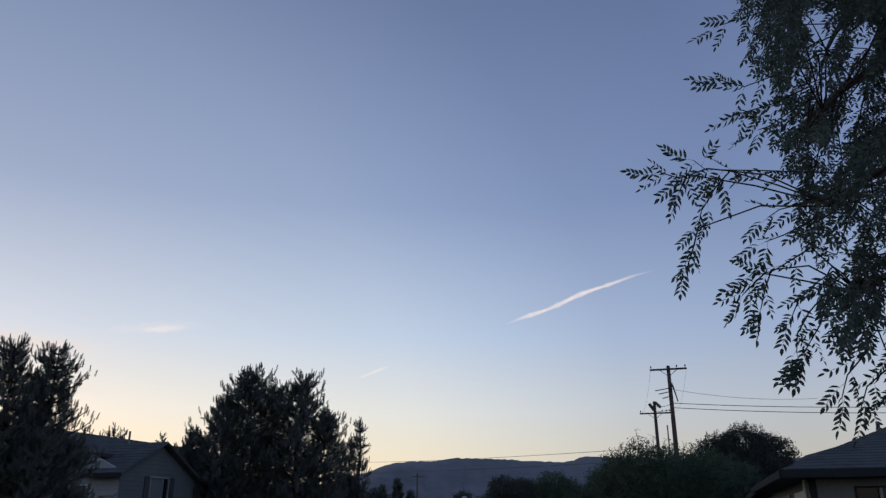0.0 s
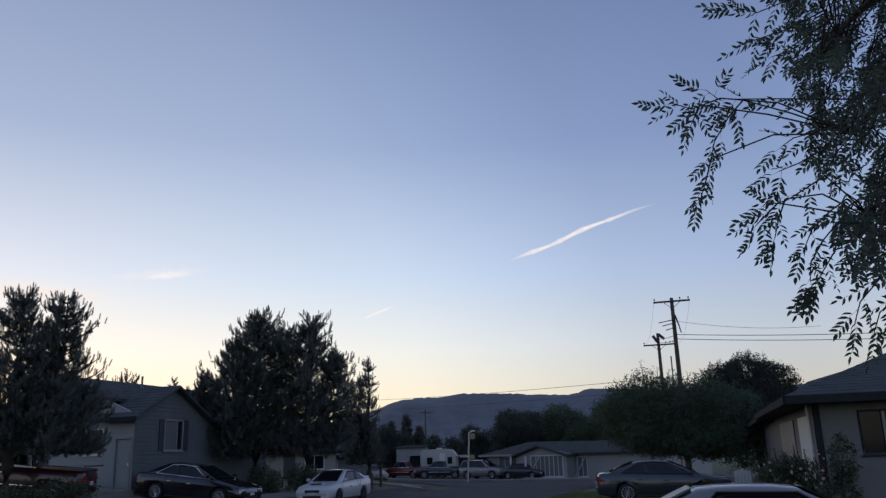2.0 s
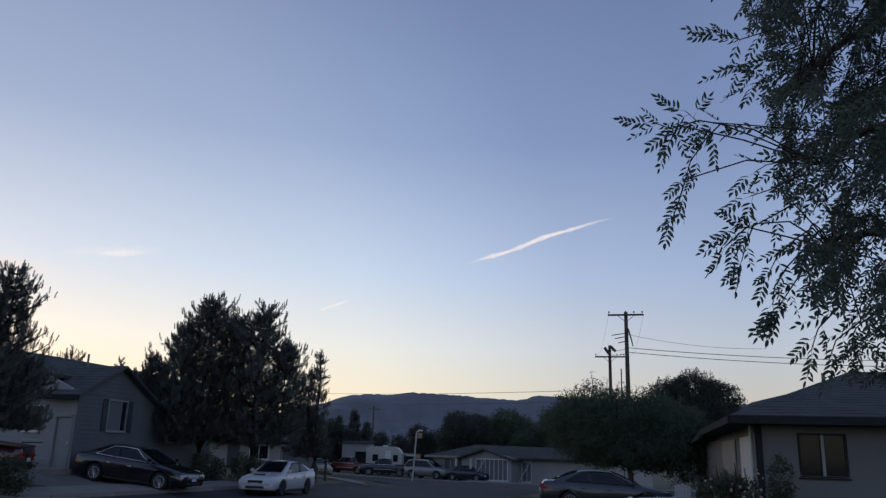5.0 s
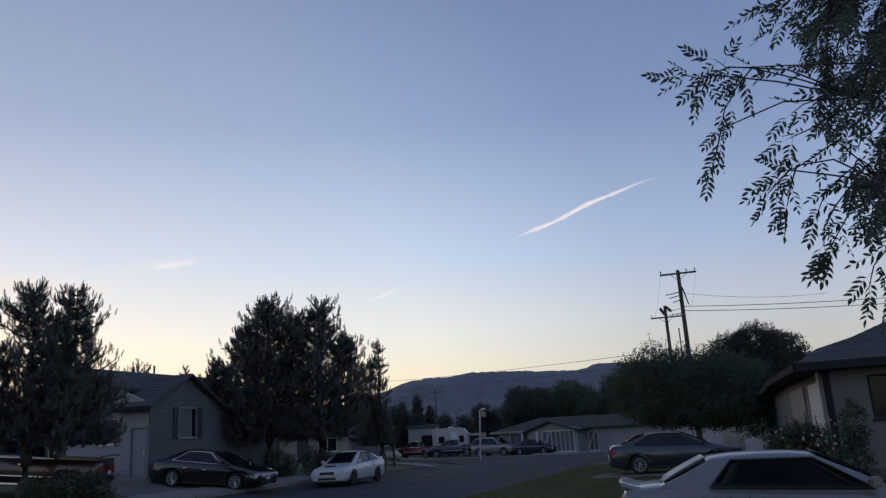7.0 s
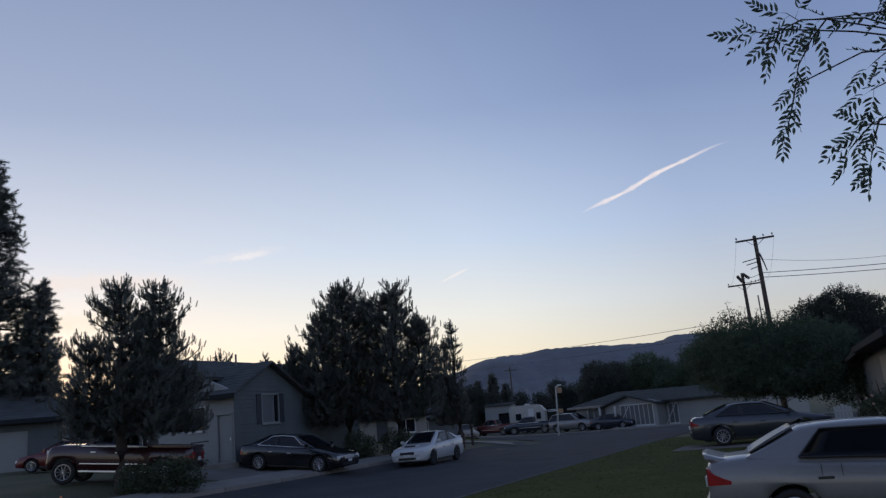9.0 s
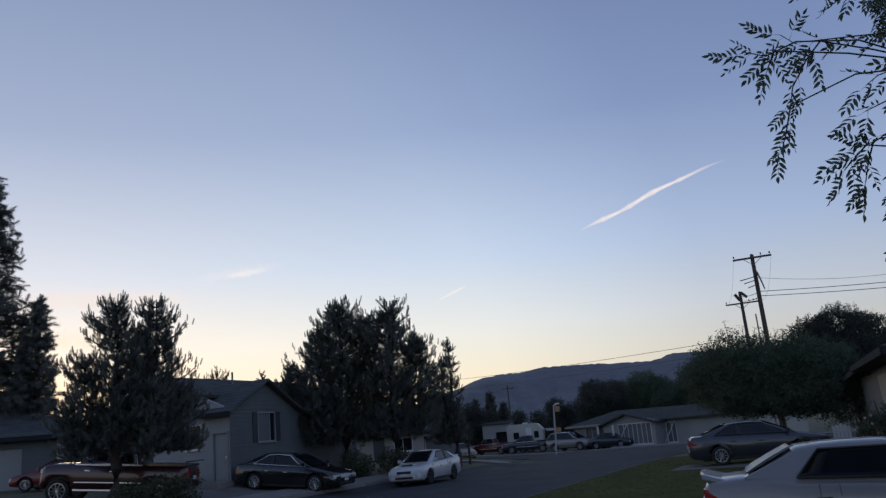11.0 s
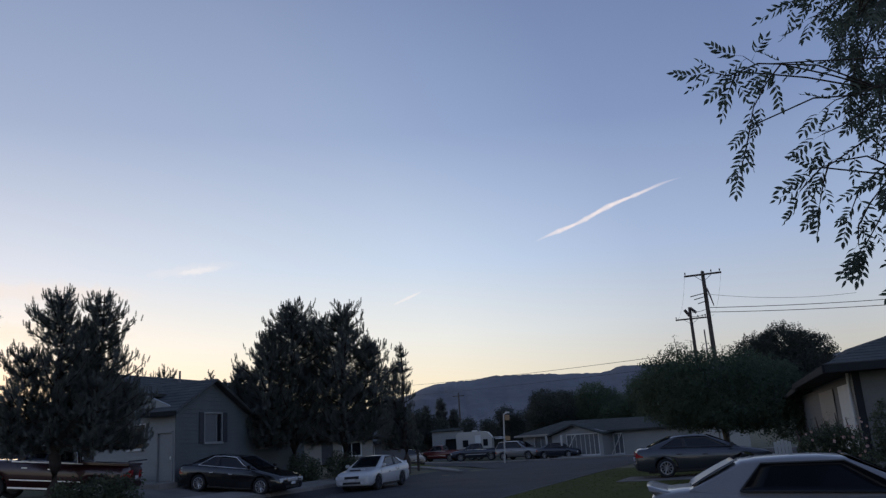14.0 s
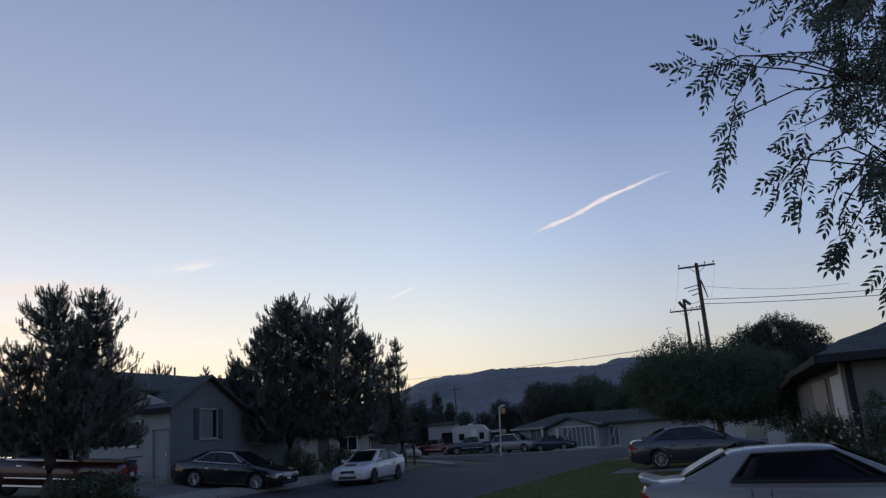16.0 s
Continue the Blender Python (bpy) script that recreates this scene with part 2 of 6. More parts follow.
def step(a, b, v):
    v = min(1, max(0, (v - a) / (b - a)))
    return v * v * (3 - 2 * v)


def land(x, y):
    """Height of the ground: level by the street, yards that rise behind the far kerb, a fall towards the cross street."""
    z = -0.22
    behind = (Vector((x, y)) - LEFT_KERB).dot(OUT)
    if behind > -0.6:
        z += float(np.interp(behind, [-0.6, 0.2, 3.3, 4.5, 8.0, 17.0], [0.0, 0.26, 0.55, 0.80, 1.02, 1.36])) * (1 - step(46, 66, y)) * step(0, 30, y + 20)
    right = step(-0.16, 0.04, math.atan2(x, y) if y > 0 else -1)
    return z - (0.02 + 0.28 * right) * step(46, 76, math.hypot(x, y))


def spot(az, d, z=None):
    """A place d metres off, az degrees to the right of straight ahead."""
    x, y = d * math.sin(math.radians(az)), d * math.cos(math.radians(az))
    return Vector((x, y, land(x, y) if z is None else z))


def rise(el, d):
    """The height that stands el degrees over the eye's level at d metres."""
    return 1.7 + d * math.tan(math.radians(el))


def sheet(name, outline, mat, lift, label, cell=1.2, bottom=0.0):
    """A patch of ground inside the quad outline (four corners), following the land; bottom makes its edges a real step."""
    a, b, c, d = [Vector(p) for p in outline]
    nu = max(2, int(max((b - a).length, (c - d).length) / cell))
    nv = max(2, int(max((d - a).length, (c - b).length) / cell))
    verts, faces = [], []
    for i in range(nu + 1):
        for j in range(nv + 1):
            u, v = i / nu, j / nv
            p = a * (1 - u) * (1 - v) + b * u * (1 - v) + c * u * v + d * (1 - u) * v
            verts.append((p.x, p.y, land(p.x, p.y) + lift))
    w = nv + 1
    for i in range(nu):
        for j in range(nv):
            faces.append((i * w + j, (i + 1) * w + j, (i + 1) * w + j + 1, i * w + j + 1))
    if bottom:
        ring = [i * w for i in range(nu + 1)] + [nu * w + j for j in range(1, nv + 1)] + [i * w + nv for i in range(nu - 1, -1, -1)] + [j for j in range(nv - 1, 0, -1)]
        base = len(verts)
        verts += [(verts[i][0], verts[i][1], verts[i][2] - bottom) for i in ring]
        for n in range(len(ring)):
            m = (n + 1) % len(ring)
            faces.append((ring[n], base + n, base + m, ring[m]))
    return tagged(raw(name, verts, faces, mat, None, "", True if not bottom else False), label, kind="structure")


def ground_sheet():
    steps = [0, 4, 8, 11, 13, 14, 15, 16, 17, 18, 20, 22, 24, 26, 28, 30, 32, 34, 36, 38, 40, 42, 44, 46, 48, 50, 54, 58, 62, 66, 70, 75, 80, 90, 110, 150, 250, 500, 1200, 3000]
    turns = 180
    verts, faces = [(0, 0, land(0, 0))], []
    for r in steps[1:]:
        for k in range(turns):
            a = 2 * math.pi * k / turns
            x, y = r * math.sin(a), r * math.cos(a)
            verts.append((x, y, land(x, y)))
    for k in range(turns):
        faces.append((0, 1 + (k + 1) % turns, 1 + k))
    for n in range(len(steps) - 2):
        for k in range(turns):
            i, j = 1 + n * turns, 1 + (n + 1) * turns
            faces.append((i + k, i + (k + 1) % turns, j + (k + 1) % turns, j + k))
    tagged(raw("ground", verts, faces, M["earth"], None, "", True), "dark dry grass and earth of the yards", kind="structure")


ground_sheet()


def along(p, s, w=0.0):
    """p moved s metres along the street and w metres away from it, to the left."""
    return Vector(p) + STREET * s + OUT * w


def kerb_run(name, start, length, label, width=0.16, high=0.13, mat="concrete"):
    """A kerb of separate cast lengths along the street."""
    base = None
    n = int(length / 3)
    me = {}
    for k in range(n):
        a, b = along(start, k * 3 + 0.012), along(start, k * 3 + 2.988)
        za, zb = land(*a), land(*b)
        bm = bmesh.new()
        box(bm, -1.488, -width / 2, -0.2, 1.488, width / 2, high, 0.02)
        mid = (a + b) / 2
        ob = part("kerb_stone", bm, M[mat], None)
        ob.matrix_world = Matrix.Translation((mid.x, mid.y, (za + zb) / 2)) @ Matrix.Rotation(math.atan2(STREET.y, STREET.x), 4, "Z") @ Matrix.Rotation(-math.atan2(zb - za, 3), 4, "Y")
        if base is None:
            base = tagged(new(name), label, kind="structure")
            base.matrix_world = Matrix.Identity(4)
        ob.parent = base


RIGHT_KERB = Vector((1.45, 28.4))
# the street, from behind the camera's left to the cross street
sheet("road", [along(LEFT_KERB, -60), along(LEFT_KERB, 17, 0), along(RIGHT_KERB, 26), along(RIGHT_KERB, -50)], M["asphalt"], 0.02, "dark worn asphalt street", 1.3)
CROSS = Vector((15.6, -14.2)).normalized()
FAR = Vector((2.4, 70.5))
BACK = Vector((CROSS.y * -1, CROSS.x))
BACK = BACK if BACK.y > 0 else -BACK
sheet("cross_road", [FAR - CROSS * 45 - BACK * 15, FAR + CROSS * 70 - BACK * 15, FAR + CROSS * 70, FAR - CROSS * 45], M["asphalt"], 0.03, "dark asphalt cross street", 1.5)
sheet("far_pavement", [FAR - CROSS * 45, FAR + CROSS * 70, FAR + CROSS * 70 + BACK * 1.5, FAR - CROSS * 45 + BACK * 1.5], M["concrete"], 0.14, "pale concrete pavement along the cross street", 1.5, 0.2)
sheet("pavement", [along(LEFT_KERB, -45, 0.1), along(LEFT_KERB, 9, 0.1), along(LEFT_KERB, 9, 1.5), along(LEFT_KERB, -45, 1.5)], M["concrete"], 0.12, "pale worn concrete pavement beside the street", 1.2, 0.25)
kerb_run("kerb_left", along(LEFT_KERB, -45), 54, "pale concrete kerb of the far side")
kerb_run("kerb_right", along(RIGHT_KERB, -30), 42, "low worn kerb along the lawn", 0.14, 0.07, "kerbstone")
sheet("lawn", [along(RIGHT_KERB, -26, -0.1), along(RIGHT_KERB, 13, -0.1), along(RIGHT_KERB, 11, -22), along(RIGHT_KERB, -26, -22)], M["grass"], 0.06, "dim green mown lawn beside the street", 1.0, 0.12)
sheet("driveway_grey", [spot(10, 32.8).xy, spot(30, 31).xy, spot(30, 29).xy, spot(9, 30.2).xy], M["gravel"], 0.075, "worn gravel drive under the grey sedan", 1.2, 0.12)
sheet("driveway_near", [(-1, 10.4), (9, 8.2), (9.8, 10.4), (-0.5, 12.8)], M["concrete"], 0.02, "concrete drive under the pale sedan", 1.2, 0.1)
sheet("driveway_house", [along(LEFT_KERB, -7, 1.6), along(LEFT_KERB, 0, 1.6), along(LEFT_KERB, 1, 8.2), along(LEFT_KERB, -7, 8.2)], M["gravel"], 0.03, "grey gravel drive beside the house", 1.2, 0.1)
corner = Vector((-1.2, 48.0))
sheet("corner_pavement", [corner, corner + Vector((-5.5, 1.4)), corner + Vector((-5.5, 2.6)), corner + Vector((-0.4, 1.5))], M["concrete"], 0.12, "pale concrete kerb return at the street corner", 1.0, 0.25)
sheet("corner_lawn", [corner + Vector((-9, 2.7)), corner + Vector((-1.4, 1.6)), corner + Vector((-3.5, 12)), corner + Vector((-14, 14))], M["grass"], 0.08, "dim grass at the street corner", 1.2, 0.15)
sheet("road_patch", [(-11.0, 19.4), (-8.2, 19.2), (-8.4, 20.6), (-11.4, 20.8)], M["concrete"], 0.035, "pale concrete patch in the street", 1.0)


# ---- the distance ----
def ridge():
    """The long bluff beyond the town: a terrain with a crest and gullied slopes."""
    az = [-70, -40, -20, -8, -4.7, -3.0, 0.1, 1.3, 4.7, 8.7, 9.6, 10.1, 11.6, 16, 26, 34, 50, 75]
    el = [1.5, 2.2, 2.5, 2.6, 3.47, 4.05, 4.16, 4.36, 4.21, 3.98, 4.08, 4.32, 4.32, 4.0, 3.9, 3.6, 3.0, 2.0]
    turns, depth = 1400, 14
    verts, faces = [], []
    for i in range(turns):
        a = -70 + 145 * i / (turns - 1)
        crest = 2600 + 250 * math.sin(a * 0.13)
        e = float(np.interp(a, az, el)) + 0.07 * noise.noise((a * 0.9, 3, 0)) + 0.05 * noise.noise((a * 3.1, 7, 0)) + 0.025 * noise.noise((a * 9.0, 1, 0))
        top = rise(e, crest)
        for j in range(depth + 1):
            f = j / depth
            d = crest - 1500 * (1 - f)
            fall = f ** 1.7 if f < 0.8 else 0.684 + (f - 0.8) / 0.2 * 0.316
            bumps = 26 * noise.noise((a * 0.5, d * 0.004, 1)) * f * (1 - f) * 4 + 9 * noise.noise((a * 1.8, d * 0.012, 5)) * f * (1 - f) * 4
            p = spot(a, d, top * fall + bumps)
            verts.append(p)
        for k in (1, 2):
            verts.append(spot(a, crest + 250 * k, top * (1 - 0.25 * k * k)))
    w = depth + 3
    for i in range(turns - 1):
        for j in range(w - 1):
            faces.append((i * w + j, i * w + j + 1, (i + 1) * w + j + 1, (i + 1) * w + j))
    tagged(raw("backdrop_ridge", verts, faces, M["hill"], None, "", True), "long bluff beyond the town, haze in its blue-grey colour", kind="structure")


ridge()


def wisp(name, ends, width, colour, strength, density, label, d=3600.0, bend=0.0, swell=0.5, arch=0.0, wave=0.0):
    """A streak of vapour: a thin lens-shaped body with a torn, soft edge; it emits the low sun's light itself."""
    (a0, e0), (a1, e1) = ends
    n, k = 60, 8
    verts, faces, soft = [], [], []
    for i in range(n + 1):
        f = i / n
        a, e = a0 + (a1 - a0) * f, e0 + (e1 - e0) * f + bend * math.sin(math.pi * 2 * f) + arch * math.sin(math.pi * f) + wave * math.sin(math.pi * 5 * f)
        p = spot(a, d, rise(e, d))
        q = spot(a0 + (a1 - a0) * (f + 0.01), d, rise(e0 + (e1 - e0) * (f + 0.01) + bend * math.sin(math.pi * 2 * (f + 0.01)) + arch * math.sin(math.pi * (f + 0.01)) + wave * math.sin(math.pi * 5 * (f + 0.01)), d))
        ahead = (q - p).normalized()
        across = ahead.cross(p.normalized()).normalized()
        w = width * d * math.pi / 180 * (0.25 + 0.75 * math.sin(math.pi * min(1, max(0, f ** (1.0 / (0.5 + swell))))) ** 0.8) * (1 + 0.55 * noise.noise((f * 9, 2, 0)) + 0.3 * noise.noise((f * 27, 5, 0)))
        for j in range(k + 1):
            g = j / k * 2 - 1
            verts.append(p + across * w * g / 2 + p.normalized() * (1 - g * g) * w * 0.3)
            soft.append(max(0.0, (1 - g * g)) * min(1, f * 6, (1 - f) * 3))
    for i in range(n):
        for j in range(k):
            faces.append((i * (k + 1) + j, i * (k + 1) + j + 1, (i + 1) * (k + 1) + j + 1, (i + 1) * (k + 1) + j))
    m = bpy.data.materials.new("vapour")
    m.use_nodes = True
    t = m.node_tree
    t.nodes.remove(t.nodes["Principled BSDF"])
    edge = t.nodes.new("ShaderNodeAttribute")
    edge.attribute_name = "soft"
    tex = t.nodes.new("ShaderNodeTexNoise")
    tex.inputs["Scale"].default_value, tex.inputs["Detail"].default_value = 0.02, 5
    t.links.new(t.nodes.new("ShaderNodeTexCoord").outputs["Object"], tex.inputs["Vector"])
    body = maths(t, "MULTIPLY", maths(t, "MULTIPLY", edge.outputs["Fac"], density), maths(t, "ADD", tex.outputs[0], 0.45), True)
    # emission stands in for sunlight on the vapour
    clear, glow, mix = t.nodes.new("ShaderNodeBsdfTransparent"), t.nodes.new("ShaderNodeEmission"), t.nodes.new("ShaderNodeMixShader")
    glow.inputs[0].default_value, glow.inputs[1].default_value = (*colour, 1), strength
    t.links.new(body, mix.inputs[0])
    t.links.new(clear.outputs[0], mix.inputs[1])
    t.links.new(glow.outputs[0], mix.inputs[2])
    t.links.new(mix.outputs[0], t.nodes["Material Output"].inputs[0])
    ob = raw(name, verts, faces, m, None, "", True)
    ob.data.attributes.new("soft", "FLOAT", "POINT").data.foreach_set("value", soft)
    return tagged(ob, label, kind="structure")


wisp("backdrop_contrail", ((5.1, 13.75), (16.4, 17.05)), 0.38, (1.0, 0.90, 0.91), 0.90, 0.95, "white contrail drifting in the evening sky", bend=-0.10, swell=0.9, arch=0.26, wave=0.045)
wisp("backdrop_contrail", ((-5.9, 9.86), (-3.4, 10.85)), 0.26, (1.0, 0.93, 0.90), 0.95, 0.6, "short faint contrail low in the sky")
wisp("backdrop_cloud", ((-21.2, 12.55), (-18.0, 13.0)), 0.55, (1.0, 0.93, 0.90), 0.98, 0.5, "small wisp of pale cloud")
wisp("backdrop_cloud", ((-23.5, 12.4), (-16.5, 13.3)), 1.0, (0.95, 0.90, 0.90), 0.92, 0.32, "thin veil of pale cloud")
wisp("backdrop_cloud", ((-34.5, 11.2), (-22.6, 11.0)), 1.7, (1.0, 0.84, 0.74), 0.97, 0.5, "soft peach cloud near the sunset")
wisp("backdrop_cloud", ((-36.0, 8.6), (-23.5, 8.3)), 1.6, (1.0, 0.84, 0.62), 0.98, 0.40, "soft yellow cloud near the sunset")


# ---- houses ----
def frame_at(place, u):
    """Axes with x along u (a wall's run), y away from the viewer and z up, at place."""
    u = Vector((u[0], u[1], 0)).normalized()
    v = Vector((-u.y, u.x, 0))
    return Matrix.Translation(place) @ Matrix((u, v, (0, 0, 1))).transposed().to_4x4()


def siding(name, x0, x1, y, z0, z1, mat, parent, axis="x", board=0.18, holes=(), label=""):
    """A wall 0.16 m thick with the stepped face of lapped boards, openings (x0, z0, x1, z1) left through it. axis y, z: walls that run back, facing out to the right or left."""
    xs = sorted({x0, x1, *[min(x1, max(x0, h[k])) for h in holes for k in (0, 2)]})
    cuts = sorted({z1, *[z0 + board * k for k in range(int((z1 - z0) / board) + 1)], *[min(z1, max(z0, h[k])) for h in holes for k in (1, 3)]})
    cuts = [z for n, z in enumerate(cuts) if n == 0 or z - cuts[n - 1] > 0.004]
    face = []
    for n, z in enumerate(cuts):
        k = (z - z0) / board
        on = abs(k - round(k)) < 0.01
        if on and n:
            face.append((z, 0.0))
        face.append((z, -0.022 if on and n < len(cuts) - 1 else -0.022 * (1 - (k - math.floor(k))) if not on else 0.0))
    verts, faces, index = [], [], {}

    def vert(s_at, z, d):
        key = (round(s_at, 4), round(z, 4), round(d, 4))
        if key not in index:
            index[key] = len(verts)
            verts.append((s_at, y + d, z) if axis == "x" else (y - d if axis == "y" else y + d, s_at, z))
        return index[key]

    def open_at(sa, sb, za, zb):
        return any(h[0] - 0.001 < (sa + sb) / 2 < h[2] + 0.001 and h[1] - 0.001 < (za + zb) / 2 < h[3] + 0.001 for h in holes)

    for i in range(len(xs) - 1):
        sa, sb = xs[i], xs[i + 1]
        for j in range(len(face) - 1):
            (za, da), (zb, db) = face[j], face[j + 1]
            if open_at(sa, sb, za - 0.002 if za == zb else za, zb):
                continue
            faces.append((vert(sa, za, da), vert(sb, za, da), vert(sb, zb, db), vert(sa, zb, db)))
            if zb > za:
                faces.append((vert(sb, za, 0.16), vert(sa, za, 0.16), vert(sa, zb, 0.16), vert(sb, zb, 0.16)))
    edges = [(xs[0], z0, z1), (xs[-1], z0, z1)] + [(h[k], h[1], h[3]) for h in holes for k in (0, 2)]
    for s_at, za, zb in edges:
        faces.append((vert(s_at, za, 0.0), vert(s_at, zb, 0.0), vert(s_at, zb, 0.16), vert(s_at, za, 0.16)))
    for sa, sb, z in [(x0, x1, z1)] + [(h[0], h[2], h[k]) for h in holes for k in (1, 3)]:
        faces.append((vert(sa, z, 0.0), vert(sb, z, 0.0), vert(sb, z, 0.16), vert(sa, z, 0.16)))
    return raw(name, verts, faces, mat, parent, label)


def window(parent, x0, z0, x1, z1, y, frame_mat, bars=1, shutters=False, blind=False, axis="x", wide=0.08):
    """A framed window with real panes, set in a wall's opening."""
    turn = Matrix.Identity(4) if axis == "x" else Matrix.Rotation(math.radians(-90), 4, "Z")
    bm = bmesh.new()
    for a, b, c, d in ((x0 - wide, z0 - wide, x1 + wide, z0), (x0 - wide, z1, x1 + wide, z1 + wide), (x0 - wide, z0, x0, z1), (x1, z0, x1 + wide, z1)):
        box(bm, a, y - 0.05, b, c, y + 0.06, d, 0.008)
    w = part("window", bm, frame_mat, parent)
    bm = boxed(x0 - wide - 0.04, y - 0.10, z0 - wide - 0.04, x1 + wide + 0.04, y + 0.02, z0 - wide - 0.002, 0.008)
    part("window_sill", bm, frame_mat, w)
    step_x = (x1 - x0) / (bars + 1)
    for k in range(bars + 1):
        part("pane", boxed(x0 + step_x * k + 0.02, y + 0.03, z0, x0 + step_x * (k + 1) - 0.02, y + 0.045, z1), M["blind"] if blind else M["glass"], w)
        if k:
            part("mullion", boxed(x0 + step_x * k - 0.025, y - 0.01, z0, x0 + step_x * k + 0.025, y + 0.05, z1, 0.006), frame_mat, w)
    if shutters:
        for a, b in ((x0 - wide - 0.36, x0 - wide - 0.02), (x1 + wide + 0.02, x1 + wide + 0.36)):
            bm = boxed(a, y - 0.06, z0 - wide, b, y - 0.024, z1 + wide, 0.006)
            for n in range(8):
                z = z0 + (z1 - z0) * (n + 0.2) / 8
                box(bm, a + 0.04, y - 0.075, z, b - 0.04, y - 0.058, z + (z1 - z0) / 13)
            part("shutter", bm, M["shutter"], w, "dark louvred shutter")
    return w


def roof_rows(name, corners, mat, parent, thick=0.14, rows=0.32, label=""):
    """A roof plane (eave left, eave right, ridge right, ridge left) in lapped courses."""
    a, b, c, d = [Vector(p) for p in corners]
    slope = ((d + c) / 2 - (a + b) / 2).length
    n = max(3, int(slope / rows))
    normal = (b - a).cross(d - a)
    if normal.length < 1e-6:
        normal = (b - a).cross(c - a)
    normal.normalize()
    if normal.z < 0:
        normal = -normal
    verts, faces = [], []
    for k in range(n):
        for f, up in ((k / n, 0.014), ((k + 1) / n, 0.003)):
            p, q = a.lerp(d, f), b.lerp(c, f)
            verts += [p + normal * up, q + normal * up, p - normal * thick, q - normal * thick]
    for k in range(2 * n - 1):
        i, j = 4 * k, 4 * k + 4
        faces.append((i, i + 1, j + 1, j))
        if k % 2 == 0:
            faces += [(i + 2, j + 2, j + 3, i + 3), (i, j, j + 2, i + 2), (i + 1, i + 3, j + 3, j + 1)]
    last = 4 * (2 * n - 1)
    faces += [(0, 2, 3, 1), (last, last + 1, last + 3, last + 2)]
    return raw(name, verts, faces, mat, parent, label)


def gable_end(name, x, y0, y1, z0, z1, mat, parent, thick=0.16):
    verts = [(x + t, y, z) for t in (0, thick) for y, z in ((y0, z0), (y1, z0), ((y0 + y1) / 2, z1))]
    return raw(name, verts, [(0, 1, 2), (3, 5, 4), (0, 3, 4, 1), (1, 4, 5, 2), (2, 5, 3, 0)], mat, parent)


def grey_house():
    """The grey house across the street: its gable end, given a paler siding colour for the light on it, faces the
    camera, its long side the street. x runs from the back to the street corner, y along the street.
    """
    u = Vector((0.31, 0.95))
    corner_at = Vector((-13.0, 33.6, 0.0))
    m = frame_at(corner_at, (0.95, -0.31))
    h = thing("house", m, "grey lap-sided gabled house with shuttered window", "house")
    zg, ze, zr, w, L = 0.35, 3.80, 5.58, 8.0, 10.6
    # gable end with a small window and the screen door; its paleness is painted light
    siding("wall", -w, 0.0, 0.0, zg, ze, M["siding_pale"], h, holes=[(-2.46, 2.24, -1.62, 3.22), (-0.90, 0.80, -0.16, 2.80)], label="lapped siding of the gable end, its light in a paler colour")
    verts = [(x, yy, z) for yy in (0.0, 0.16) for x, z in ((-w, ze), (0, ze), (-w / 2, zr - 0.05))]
    raw("gable", verts, [(0, 1, 2), (3, 5, 4), (0, 3, 4, 1), (1, 4, 5, 2), (2, 5, 3, 0)], M["siding_pale"], h)
    bm = rod(bmesh.new(), (-w / 2, -0.03, zr - 0.75), (-w / 2, 0.02, zr - 0.75), 0.30, 0.30, 20)
    vent = part("gable_vent", bm, M["white"], h, "round white gable vent")
    part("vent_opening", rod(bmesh.new(), (-w / 2, -0.045, zr - 0.75), (-w / 2, -0.02, zr - 0.75), 0.17, 0.17, 18), M["shutter"], vent)
    window(h, -2.46, 2.24, -1.62, 3.22, 0.02, M["white"], bars=0, wide=0.06)
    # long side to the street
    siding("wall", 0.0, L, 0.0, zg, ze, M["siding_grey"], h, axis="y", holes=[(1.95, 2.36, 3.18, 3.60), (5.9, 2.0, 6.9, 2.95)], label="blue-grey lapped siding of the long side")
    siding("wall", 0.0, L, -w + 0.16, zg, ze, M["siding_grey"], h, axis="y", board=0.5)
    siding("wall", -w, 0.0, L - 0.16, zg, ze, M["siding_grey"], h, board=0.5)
    for y0, z0, y1, z1, sh in ((1.95, 2.36, 3.18, 3.60, True), (5.9, 2.0, 6.9, 2.95, False)):
        bm = bmesh.new()
        for a0, b0, c0, d0 in ((y0 - 0.06, z0 - 0.06, y1 + 0.06, z0), (y0 - 0.06, z1, y1 + 0.06, z1 + 0.06), (y0 - 0.06, z0, y0, z1), (y1, z0, y1 + 0.06, z1)):
            box(bm, -0.06, a0, b0, 0.05, c0, d0, 0.008)
        win = part("window", bm, M["siding_pale"], h)
        mid = (y0 + y1) / 2
        part("pane", boxed(-0.05, y0 + 0.01, z0, -0.03, y1 - 0.35, z1), M["blind"], win, "drawn pale blind behind glass")
        part("pane", boxed(-0.05, y1 - 0.33, z0, -0.03, y1 - 0.01, z1), M["glass"], win)
        part("mullion", boxed(-0.04, y1 - 0.36, z0, 0.02, y1 - 0.32, z1, 0.006), M["siding_pale"], win)
        part("window_sill", boxed(0.0, y0 - 0.1, z0 - 0.11, 0.09, y1 + 0.1, z0 - 0.062, 0.008), M["siding_pale"], win)
        if sh:
            for a0, b0 in ((y0 - 0.42, y0 - 0.08), (y1 + 0.08, y1 + 0.42)):
                sash = part("shutter", boxed(0.024, a0, z0 - 0.06, 0.05, b0, z1 + 0.06, 0.006), M["shutter"], win, "dark louvred shutter")
